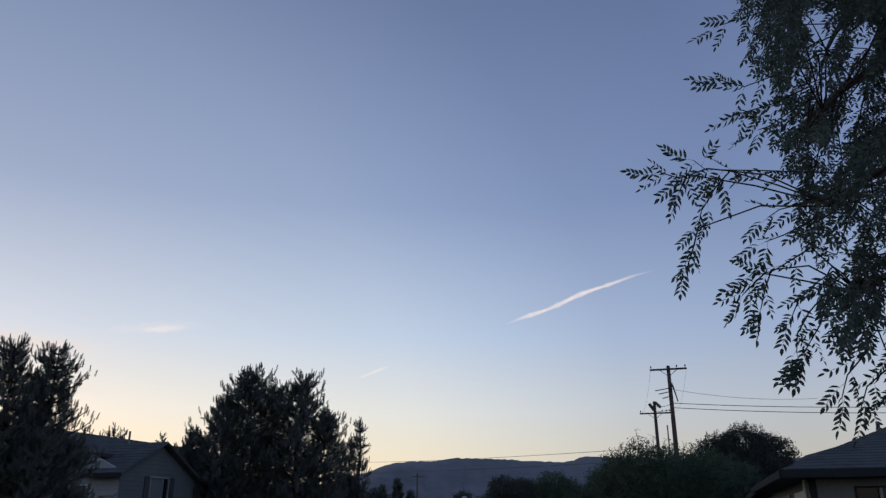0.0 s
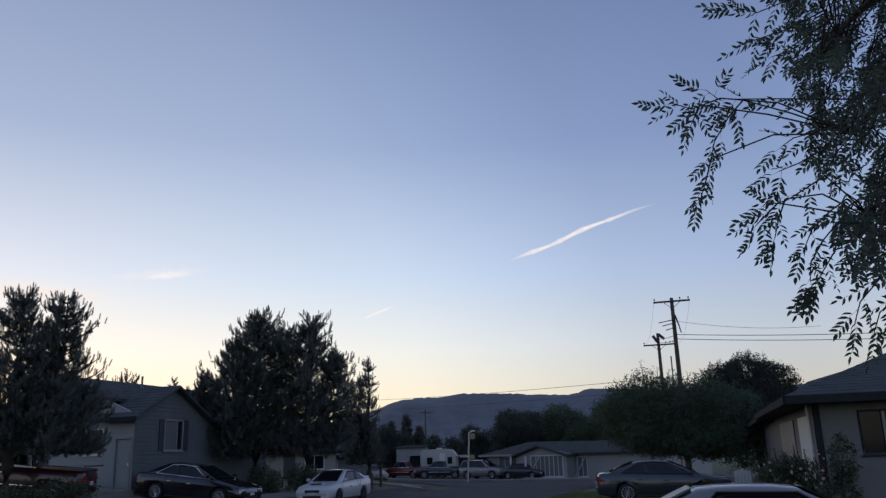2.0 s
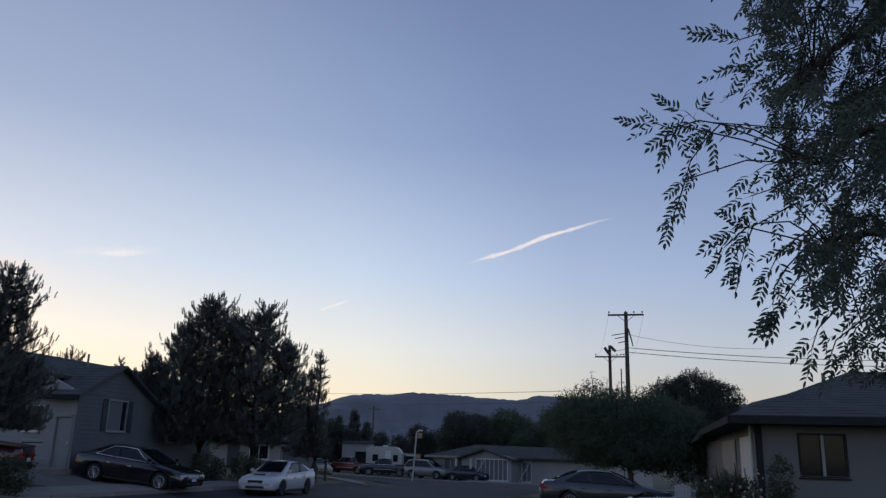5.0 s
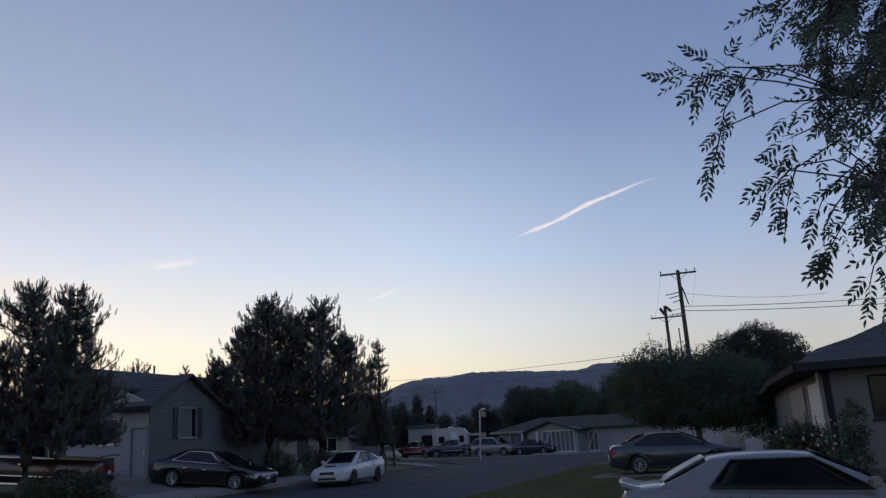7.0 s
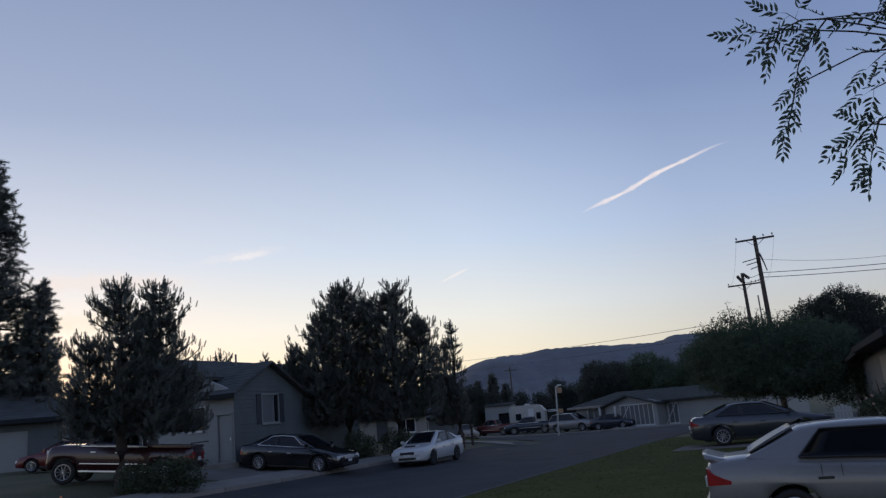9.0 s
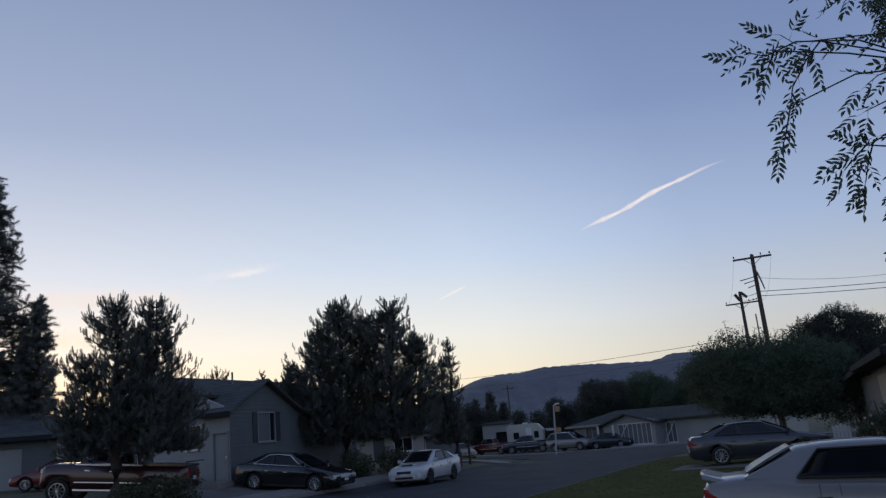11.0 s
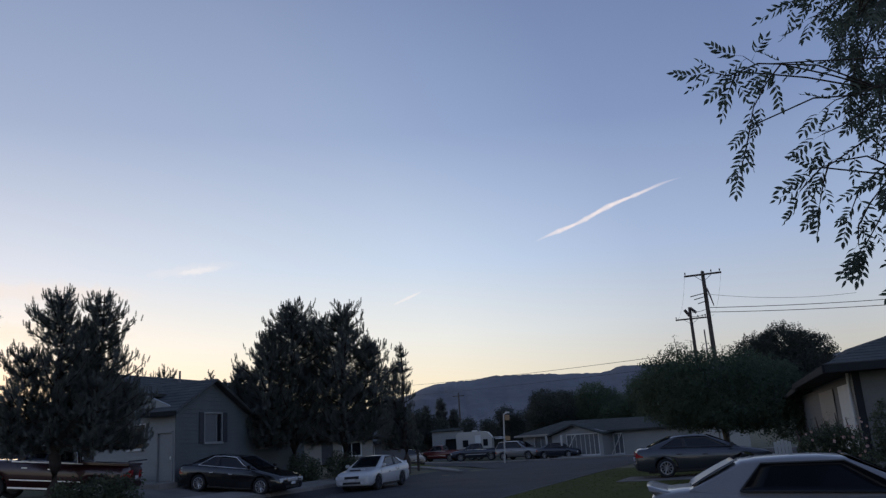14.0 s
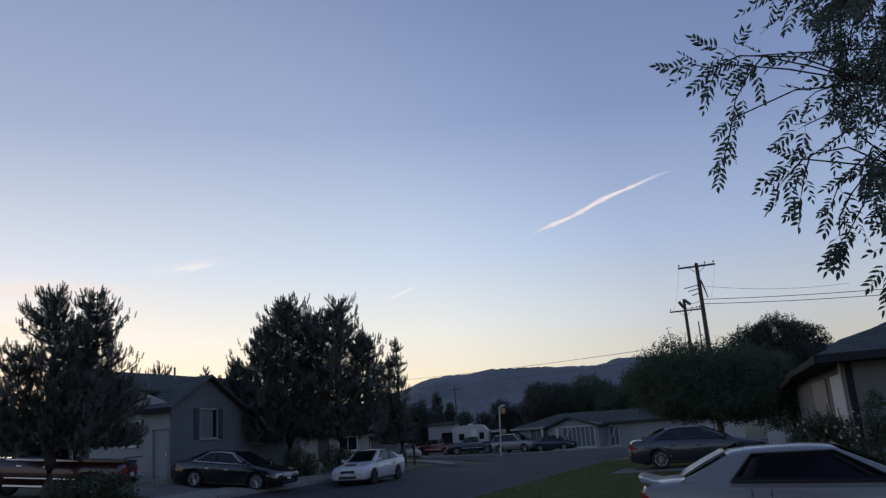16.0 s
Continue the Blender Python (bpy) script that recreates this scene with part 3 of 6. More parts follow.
    door = part("door", boxed(-0.88, 0.04, 0.81, -0.18, 0.09, 2.79, 0.01), M["siding_pale"], h, "pale grey front door in a plain frame")
    part("handle", boxed(-0.28, 0.0, 1.7, -0.24, 0.05, 1.82, 0.01), M["chrome"], door)
    bm = bmesh.new()
    for x in (-0.93, -0.13):
        box(bm, x - 0.04, -0.06, 0.75, x + 0.04, 0.05, 2.88, 0.01)
    box(bm, -0.97, -0.06, 2.80, -0.09, 0.05, 2.88, 0.01)
    part("door_frame", bm, M["siding_pale"], door)
    bm = boxed(-1.5, -1.2, 0.2, 0.2, -0.03, 0.76, 0.02)
    part("porch", bm, M["concrete"], h)
    part("porch_step", boxed(-1.3, -1.6, 0.2, 0.0, -1.203, 0.5, 0.02), M["concrete"], h)
    part("porch_post", rod(bmesh.new(), (-1.42, -1.1, 0.7), (-1.42, -1.1, 1.75), 0.025), M["shutter"], h)
    part("porch_rail", rod(bmesh.new(), (-1.42, -1.15, 1.72), (-1.42, -0.05, 1.75), 0.022), M["shutter"], h)
    # main roof, its slope cut back where the street gable joins it
    e = 0.45
    k = (zr - ze) / (w / 2)
    yg, gw, zg2 = 2.42, 2.42, 5.06
    roof_rows("roof", [(e, 2 * gw + 0.3, ze - e * k + 0.1), (e, L + 0.35, ze - e * k + 0.1), (-w / 2, L + 0.35, zr + 0.08), (-w / 2, 2 * gw + 0.3, zr + 0.08)], M["shingle"], h)
    roof_rows("roof", [(-1.5, -0.35, ze + 1.5 * k + 0.1), (-1.5, 2 * gw + 0.3, ze + 1.5 * k + 0.1), (-w / 2, 2 * gw + 0.3, zr + 0.08), (-w / 2, -0.35, zr + 0.08)], M["shingle"], h)
    roof_rows("roof", [(-w - e, L + 0.35, ze - e * k + 0.1), (-w - e, -0.35, ze - e * k + 0.1), (-w / 2, -0.35, zr + 0.08), (-w / 2, L + 0.35, zr + 0.08)], M["shingle"], h)
    part("fascia", boxed(e - 0.02, 2 * gw + 0.35, ze - e * k - 0.12, e + 0.06, L + 0.35, ze - e * k + 0.09, 0.01), M["fascia"], h)
    # the gable over the street window: lapped boards that shorten towards the peak
    n = 7
    for i in range(n):
        f0, f1 = i / n, (i + 1) / n
        za, zb = ze + (zg2 - ze) * f0, ze + (zg2 - ze) * f1
        y0, y1, y2, y3 = yg - gw * (1 - f0), yg + gw * (1 - f0), yg + gw * (1 - f1), yg - gw * (1 - f1)
        face = [(0.022, y0, za), (0.022, y1, za), (0.002, y2, zb), (0.002, y3, zb)]
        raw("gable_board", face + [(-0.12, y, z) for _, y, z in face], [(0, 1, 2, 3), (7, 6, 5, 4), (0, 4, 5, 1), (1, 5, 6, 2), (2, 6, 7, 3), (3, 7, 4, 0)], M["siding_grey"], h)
    kg = (zg2 - ze) / gw
    for sgn in (1, -1):
        ya = yg + sgn * (gw + 0.4)
        eave = zg2 - kg * (gw + 0.4) + 0.1
        corners = [(-1.75, ya, eave), (0.36, ya, eave), (0.36, yg, zg2 + 0.1), (-2.9, yg, zg2 + 0.1)]
        roof_rows("roof", corners if sgn < 0 else [corners[1], corners[0], corners[3], corners[2]], M["shingle"], h, 0.10)
        part("barge_board", rod(bmesh.new(), (0.37, ya, eave - 0.07), (0.37, yg, zg2 + 0.05), 0.03, None, 4), M["shingle"], h)
    part("fascia", boxed(-1.75, yg - gw - 0.46, zg2 - kg * (gw + 0.4) - 0.10, 0.36, yg - gw - 0.40, zg2 - kg * (gw + 0.4) + 0.09, 0.01), M["fascia"], h)
    for pts in (((-w - e, -0.37, ze - e * k), (-w / 2, -0.37, zr)), ((-1.5, -0.37, ze + 1.5 * k), (-w / 2, -0.37, zr))):
        part("barge_board", rod(bmesh.new(), *pts, 0.07, None, 4), M["fascia"], h)
    part("vent_pipe", rod(bmesh.new(), (-3.2, 4.2, zr - 0.5), (-3.2, 4.2, zr + 0.35), 0.05), M["iron"], h)
    q = m @ Vector((-1.9, -0.9, 0))
    pot = thing("planter", Matrix.Translation((q.x, q.y, land(q.x, q.y))), "dark round planter beside the porch", "planter")
    part("tub", rod(bmesh.new(), (0, 0, 0), (0, 0, 0.45), 0.22, 0.32, 16), M["trim"], pot)
    part("soil", rod(bmesh.new(), (0, 0, 0.43), (0, 0, 0.46), 0.29, 0.29, 16), M["bark"], pot)


grey_house()


def garage_house():
    """The neighbour's garage beyond the truck."""
    p = spot(-33.9, 47)
    u = (math.cos(math.radians(30)), math.sin(math.radians(30)))
    g = thing("garage", frame_at(Vector((p.x, p.y, 0)), u), "grey garage with a wide pale overhead door", "garage")
    z = p.z - 0.1
    siding("wall", -6.0, 1.6, 0.0, z, 3.9, M["siding_grey"], g, holes=[(-4.9, z, 0.0, 3.15)])
    siding("wall", 0.0, 7.0, 1.6, z, 3.9, M["siding_grey"], g, axis="y")
    siding("wall", 0.0, 7.0, -5.84, z, 3.9, M["siding_grey"], g, axis="y", board=0.4)
    siding("wall", -6.0, 1.6, 7.0, z, 3.9, M["siding_grey"], g, board=0.4)
    d = part("garage_door", boxed(-4.9, 0.04, z, 0.0, 0.08, 3.15, 0.01), M["siding_pale"], g, "pale sectional overhead door")
    for k in range(4):
        hgt = (3.15 - z - 0.06) / 4
        for n in range(4):
            x0 = -4.85 + n * 1.21
            part("panel", boxed(x0 + 0.08, 0.02, z + 0.04 + k * hgt + 0.07, x0 + 1.12, 0.042, z + 0.04 + (k + 1) * hgt - 0.05, 0.008), M["siding_pale"], d)
    roof_rows("roof", [(-6.5, -0.6, 3.75), (2.2, -0.6, 3.75), (0.4, 3.5, 5.5), (-6.5, 3.5, 5.5)], M["shingle"], g)
    roof_rows("roof", [(2.2, 7.6, 3.75), (-6.5, 7.6, 3.75), (-6.5, 3.5, 5.5), (0.4, 3.5, 5.5)], M["shingle"], g)
    roof_rows("roof", [(2.2, -0.6, 3.75), (2.2, 7.6, 3.75), (0.4, 3.55, 5.5), (0.4, 3.45, 5.5)], M["shingle"], g)
    part("fascia", boxed(-6.5, -0.66, 3.52, 2.2, -0.58, 3.76, 0.01), M["fascia"], g)


garage_house()


def small_house(az, d, turn, length, deep, eave, ridge_z, wall, roof, label, windows=(), door=None, group=""):
    """A plain one-storey house: front along x, roof ridge along it."""
    p = spot(az, d)
    a = math.radians(turn)
    h = thing("house", frame_at(Vector((p.x, p.y, 0)), (math.cos(a), math.sin(a))), label, "house", group)
    z = p.z - 0.35
    holes = [w[:4] for w in windows] + ([door] if door else [])
    siding("wall", 0, length, 0, z, eave, wall, h, holes=holes, board=0.22)
    siding("wall", 0, deep, length, z, eave, wall, h, axis="y", board=0.4)
    siding("wall", 0, deep, 0.16, z, eave, wall, h, axis="y", board=0.4)
    siding("wall", 0, length, deep, z, eave, wall, h, board=0.4)
    for w in windows:
        window(h, *w[:4], 0.03, M["white"], bars=w[4], blind=w[5])
    if door:
        part("door", boxed(door[0], 0.04, door[1], door[2], 0.09, door[3], 0.01), M["shutter"], h, "dark front door")
    inset = min(1.6, length / 4)
    m = deep / 2
    roof_rows("roof", [(-0.5, -0.5, eave - 0.1), (length + 0.5, -0.5, eave - 0.1), (length - inset, m, ridge_z), (inset, m, ridge_z)], roof, h)
    roof_rows("roof", [(length + 0.5, deep + 0.5, eave - 0.1), (-0.5, deep + 0.5, eave - 0.1), (inset, m, ridge_z), (length - inset, m, ridge_z)], roof, h)
    roof_rows("roof", [(length + 0.5, -0.5, eave - 0.1), (length + 0.5, deep + 0.5, eave - 0.1), (length - inset, m + 0.05, ridge_z), (length - inset, m - 0.05, ridge_z)], roof, h)
    roof_rows("roof", [(-0.5, deep + 0.5, eave - 0.1), (-0.5, -0.5, eave - 0.1), (inset, m - 0.05, ridge_z), (inset, m + 0.05, ridge_z)], roof, h)
    part("fascia", boxed(-0.5, -0.56, eave - 0.28, length + 0.5, -0.49, eave - 0.06, 0.01), M["fascia"], h)
    return h


small_house(-12.7, 60, 30, 5.6, 6.0, rise(0.7, 61), rise(1.6, 63), M["siding_tan"], M["shingle"], "tan house behind the hedge under the pines", windows=[(3.2, 1.1, 4.6, 2.0, 1, False)], door=(1.5, 0.4, 2.4, 2.2))
small_house(-9.6, 66, 10, 5.0, 6.0, rise(0.35, 66), rise(1.4, 68), M["stucco"], M["shingle"], "cream house with a low roof beyond the pines", windows=[(1.0, 0.7, 2.2, 1.7, 1, False)])


def far_house():
    """The long white house on the cross street, with a front gable over a tall many-paned window."""
    a, b = spot(2.95, 79.5), spot(14.6, 67)
    u = (b - a).xy.normalized()
    L = (b - a).length
    m = frame_at(Vector((a.x, a.y, 0)), u)
    h = thing("house", m, "low white house with grey roof and latticed front window", "house")
    z, ze = -0.75, 1.78

    def run(az):
        """Metres along the front at which azimuth az meets it."""
        t = math.tan(math.radians(az))
        return (a.y * t - a.x) / (u.x - u.y * t)

    g0, g1 = run(5.6), run(9.1)
    w3 = run(6.5)
    siding("wall", 0, g0, 0, z, ze, M["siding_pale"], h, holes=[(run(3.76), 0.0, run(4.56), 1.40), (run(5.5) - 1.6, -0.5, run(5.5) - 0.3, 1.45)])
    window(h, run(3.76), 0.0, run(4.56), 1.40, 0.03, M["white"], bars=1, blind=True)
    part("door", boxed(run(5.5) - 1.6, 0.05, -0.5, run(5.5) - 0.3, 0.1, 1.45, 0.01), M["shutter"], h, "dark front door in the shade of the porch")
    siding("wall", g1, L, 0, z, ze, M["siding_pale"], h, holes=[(run(9.25), -0.3, run(9.85), 1.3)])
    window(h, run(9.25), -0.3, run(9.85), 1.3, 0.03, M["white"], bars=1, blind=True)
    siding("wall", 0, 8, 0.16, z, ze, M["siding_pale"], h, axis="y", board=0.4)
    siding("wall", 0, 8, L, z, ze, M["siding_pale"], h, axis="y", board=0.4)
    siding("wall", 0, L, 8, z, ze, M["siding_pale"], h, board=0.4)
    # the forward gable
    p0, p1 = run(6.65), g1 - 0.5
    siding("wall", g0, g1, -1.2, z, ze - 0.1, M["siding_pale"], h, holes=[(p0, -0.25, p1, 1.45)])
    siding("wall", -1.2, 0, g0 + 0.16, z, ze - 0.1, M["siding_pale"], h, axis="y")
    siding("wall", -1.2, 0, g1, z, ze - 0.1, M["siding_pale"], h, axis="y")
    mid = (g0 + g1) / 2
    top = ze + 0.66
    raw("gable", [(x, y, zz) for y in (-1.2, -1.05) for x, zz in ((g0, ze - 0.1), (g1, ze - 0.1), (mid, top - 0.08))], [(0, 1, 2), (3, 5, 4), (0, 3, 4, 1), (1, 4, 5, 2), (2, 5, 3, 0)], M["siding_pale"], h)
    roof_rows("roof", [(g0 - 0.4, -1.7, ze - 0.25), (g0 - 0.4, 3.0, ze - 0.25), (mid, 3.0, top), (mid, -1.7, top)], M["shingle_green"], h)
    roof_rows("roof", [(g1 + 0.4, 3.0, ze - 0.25), (g1 + 0.4, -1.7, ze - 0.25), (mid, -1.7, top), (mid, 3.0, top)], M["shingle_green"], h)
    win = window(h, p0, -0.25, p1, 1.45, -1.17, M["white"], bars=6, wide=0.10, blind=True)
    for a0, b0 in (((p0 - 0.3, -1.5, -0.5), (p0 + 1.2, -1.4, 1.5)), ((run(9.2), -0.4, -0.4), (run(9.9), -0.2, 1.4))):
        part("lattice_brace", rod(bmesh.new(), a0, b0, 0.035), M["white"], h, "white diagonal brace")
    for x in (g0 - 0.25, w3):
        part("porch_post", boxed(x - 0.07, -1.75, z + 0.2, x + 0.07, -1.6, ze - 0.25, 0.01), M["white"], h)
    part("planter_wall", boxed(p0 - 0.3, -2.3, z, L * 0.7, -2.0, z + 0.4, 0.02), M["siding_pale"], h, "low pale front wall")
    r = 2.85
    roof_rows("roof", [(-0.6, -0.6, ze - 0.1), (L + 0.5, -0.6, ze - 0.1), (L - 2, 4, r - 0.3), (2.0, 4, r)], M["shingle_green"], h)
    roof_rows("roof", [(L + 0.5, 8.6, ze - 0.1), (-0.6, 8.6, ze - 0.1), (2.0, 4, r), (L - 2, 4, r - 0.3)], M["shingle_green"], h)
    roof_rows("roof", [(-0.6, 8.6, ze - 0.1), (-0.6, -0.6, ze - 0.1), (2.0, 3.95, r), (2.0, 4.05, r)], M["shingle_green"], h)
    roof_rows("roof", [(L + 0.5, -0.6, ze - 0.1), (L + 0.5, 8.6, ze - 0.1), (L - 2, 4.05, r - 0.3), (L - 2, 3.95, r - 0.3)], M["shingle_green"], h)
    part("fascia", boxed(-0.6, -0.66, ze - 0.26, g0 - 0.5, -0.58, ze - 0.06, 0.01), M["siding_tan"], h)


far_house()


def right_house():
    """The near neighbour's house: hip roof, pale wall with a dark two-paned window, white panels on its lit side."""
    u2 = Vector((0.30, 0.954))
    v = Vector((0.954, -0.30))
    c = spot(24.9, 23.6)
    h = thing("house", frame_at(Vector((c.x, c.y, 0)), v), "pale grey house with a wide dark hip roof", "house")
    z, ze = 0.0, 2.86

    def run(az):
        t = math.tan(math.radians(az))
        return (c.y * t - c.x) / (v.x - v.y * t)

    x0, x1 = run(27.45), run(30.1)
    zb, zt = 1.46, 2.52
    siding("wall", 0, 15, 0, z + 0.2, ze, M["stucco"], h, holes=[(x0, zb, x1, zt)], board=3.0)
    part("foundation", boxed(-0.02, -0.03, z - 0.3, 15, 0.15, z + 0.195, 0.01), M["foundation"], h)
    window(h, x0, zb, x1, zt, 0.03, M["fascia"], bars=1, wide=0.05)
    part("window_post", boxed((x0 + x1) / 2 - 0.04, -0.05, zb, (x0 + x1) / 2 + 0.04, 0.03, zt, 0.01), M["siding_pale"], h, "pale centre post of the window")
    siding("wall", 0, 12, 0.0, z, ze, M["stucco"], h, axis="z", board=3.0)
    siding("wall", 0, 12, 15, z, ze, M["stucco"], h, axis="y", board=0.5)
    siding("wall", 0, 15, 12, z, ze, M["stucco"], h, board=0.5)
    for a, b in ((0.9, 3.6), (5.0, 9.5)):
        part("wall_panel", boxed(-0.05, a, 0.2, -0.026, b, ze - 0.35, 0.006), M["siding_tan"] if a > 4 else M["white"], h, "off-white painted wall panel")
    part("corner_trim", boxed(-0.06, -0.06, z, 0.12, -0.024, ze, 0.01), M["fascia"], h)
    part("downpipe", rod(bmesh.new(), (-0.12, 0.35, 0.05), (-0.12, 0.35, ze - 0.1), 0.045), M["white"], h)
    e = 0.75
    r0, zr = 3.75, 4.78
    zee = ze + 0.12
    roof_rows("roof", [(-e, -e, zee), (15 + e, -e, zee), (11, 5.2, zr), (r0, 5.2, zr)], M["shingle"], h)
    roof_rows("roof", [(15 + e, 11, zee), (-e, 11, zee), (r0, 5.2, zr), (11, 5.2, zr)], M["shingle"], h)
    roof_rows("roof", [(-e, 11, zee), (-e, -e, zee), (r0, 5.15, zr), (r0, 5.25, zr)], M["shingle"], h)
    roof_rows("roof", [(15 + e, -e, zee), (15 + e, 11, zee), (11, 5.25, zr), (11, 5.15, zr)], M["shingle"], h)
    # the lower wing behind
    roof_rows("roof", [(-e, 10.5, zee - 0.1), (-e, 22, zee - 0.35), (2.6, 21, rise(4.3, 42)), (2.6, 10.5, rise(4.7, 33.5))], M["shingle"], h)
    roof_rows("roof", [(7, 22, zee - 0.3), (7, 10.5, zee), (2.6, 10.5, rise(4.7, 33.5)), (2.6, 21, rise(4.3, 42))], M["shingle"], h)
    siding("wall", 12, 21, 0.0, z, ze - 0.2, M["stucco"], h, axis="z", board=0.5)
    siding("wall", 0, 6.5, 21, z, ze - 0.2, M["stucco"], h, board=0.5)
    for q in ((-e, -e - 0.06, 15 + e, -e + 0.01), (-e - 0.06, -e, -e + 0.01, 11)):
        part("fascia", boxed(q[0], q[1], zee - 0.22, q[2], q[3], zee - 0.01, 0.01), M["fascia"], h)
    part("soffit", boxed(-e, -e, zee - 0.22, 15 + e, -0.03, zee - 0.19), M["fascia"], h)
    part("soffit", boxed(-e, -0.02, zee - 0.22, -0.03, 11, zee - 0.19), M["fascia"], h)
    bm = bmesh.new()
    rod(bm, (2.7, 4.2, zr - 0.7), (2.7, 4.2, zr - 0.15), 0.06)
    part("vent_pipe", bm, M["iron"], h)


right_house()


def shed():
    p = spot(-3.5, 92)
    s = thing("shed", frame_at(Vector((p.x, p.y, 0)), (1, -0.1)), "pale metal shed with a dark opening", "shed")
    top = rise(0.66, 92)
    siding("wall", 0, 3.1, 0, p.z - 0.2, top, M["siding_pale"], s, holes=[(1.5, p.z - 0.2, 2.9, top - 0.9)], board=0.3)
    siding("wall", 0, 4, 3.1, p.z - 0.2, top, M["siding_pale"], s, axis="y", board=0.4)
    siding("wall", 0, 4, 0.16, p.z - 0.2, top, M["siding_pale"], s, axis="y", board=0.4)
    siding("wall", 0, 3.1, 4, p.z - 0.2, top, M["siding_pale"], s, board=0.4)
    roof_rows("roof", [(-0.2, -0.3, top + 0.05), (3.3, -0.3, top + 0.05), (3.3, 4.2, top + 0.35), (-0.2, 4.2, top + 0.35)], M["shingle_green"], s, 0.08)
    part("door", boxed(1.5, 0.5, p.z - 0.1, 2.9, 0.55, top - 0.9), M["fascia"], s, "dark recessed door")


shed()


def fence_panel():
    """White boards behind the grey car."""
    p = spot(19.5, 37)
    f = thing("fence_panel", frame_at(p, (math.cos(math.radians(-20)), math.sin(math.radians(-20)))), "short white board fence panel beside the drive", "fence")
    for k in range(5):
        bm = boxed(k * 0.14, 0, 0.05, k * 0.14 + 0.125, 0.02, 1.05 - 0.05 * abs(k - 2), 0.006)
        part("board", bm, M["white"], f)
    part("rail", boxed(0, 0.022, 0.3, 0.69, 0.06, 0.38, 0.005), M["white"], f)
    part("rail", boxed(0, 0.022, 0.75, 0.69, 0.06, 0.83, 0.005), M["white"], f)


fence_panel()


# ---- vehicles ----
def lerp_table(table, x):
    return float(np.interp(x, [a for a, _ in table], [b for _, b in table]))


def wheel(parent, x, y, r, width, rim_mat, out):
    """A tyre with a rounded shoulder, and a rim with spokes."""
    sides, prof = 28, [(0.66, 0.42), (0.86, 0.5), (0.97, 0.42), (1.0, 0.25), (1.0, -0.25), (0.97, -0.42), (0.86, -0.5), (0.66, -0.42)]
    verts, faces = [], []
    for k in range(sides):
        a = 2 * math.pi * k / sides
        for rr, w in prof:
            verts.append((x + math.cos(a) * rr * r, y + w * width, r + math.sin(a) * rr * r))
    n = len(prof)
    for k in range(sides):
        for j in range(n):
            faces.append((k * n + j, k * n + (j + 1) % n, (k + 1) % sides * n + (j + 1) % n, (k + 1) % sides * n + j))
    w = raw("wheel", verts, faces, M["tyre"], parent, "", True)
    bm = bmesh.new()
    face = y + out * width * 0.36
    for k in range(10):
        a = 2 * math.pi * k / 10
        rod(bm, (x + math.cos(a) * r * 0.10, face, r + math.sin(a) * r * 0.10), (x + math.cos(a) * r * 0.64, face + out * 0.015, r + math.sin(a) * r * 0.64), 0.030, 0.022, 5)
    rod(bm, (x, face - out * 0.02, r), (x, face + out * 0.02, r), r * 0.15, r * 0.13, 14)
    v2, f2 = tube([(x + math.cos(2 * math.pi * k / 24) * r * 0.65, face, r + math.sin(2 * math.pi * k / 24) * r * 0.65) for k in range(25)], [0.022] * 25, 5)
    vs = [bm.verts.new(p) for p in v2]
    for q in f2:
        bm.faces.new([vs[i] for i in q])
    part("rim", bm, rim_mat, w)
    part("brake_disc", rod(bmesh.new(), (x, face - out * 0.09, r), (x, face - out * 0.07, r), r * 0.62, r * 0.62, 20), M["trim"], w)
    return w


def quad_panel(name, pts, mat, parent, thick=0.012, label="", inset=0.0, rows=6):
    """A slightly domed panel over four corners (a b low edge, c d high edge)."""
    a, b, c, d = [Vector(p) for p in pts]
    mid = (a + b + c + d) / 4
    a, b, c, d = [p.lerp(mid, inset) for p in (a, b, c, d)]
    n = (b - a).cross(d - a).normalized()
    verts, faces = [], []
    for i in range(rows + 1):
        for j in range(rows + 1):
            u, v = i / rows, j / rows
            p = a * (1 - u) * (1 - v) + b * u * (1 - v) + c * u * v + d * (1 - u) * v
            verts.append(p + n * thick * (0.4 + 2.4 * u * (1 - u) + 2.4 * v * (1 - v)))
    w = rows + 1
    for i in range(rows):
        for j in range(rows):
            faces.append((i * w + j, (i + 1) * w + j, (i + 1) * w + j + 1, i * w + j + 1))
    k = len(verts)
    verts += [a - n * 0.01, b - n * 0.01, c - n * 0.01, d - n * 0.01]
    lower, upper = [i * w for i in range(w)], [i * w + rows for i in range(w)]
    faces += [tuple(lower) + (k + 1, k), tuple(reversed(upper)) + (k + 3, k + 2), tuple(range(rows, -1, -1)) + (k, k + 3), tuple(rows * w + j for j in range(w)) + (k + 2, k + 1)]
    return raw(name, verts, faces, mat, parent, label, True)


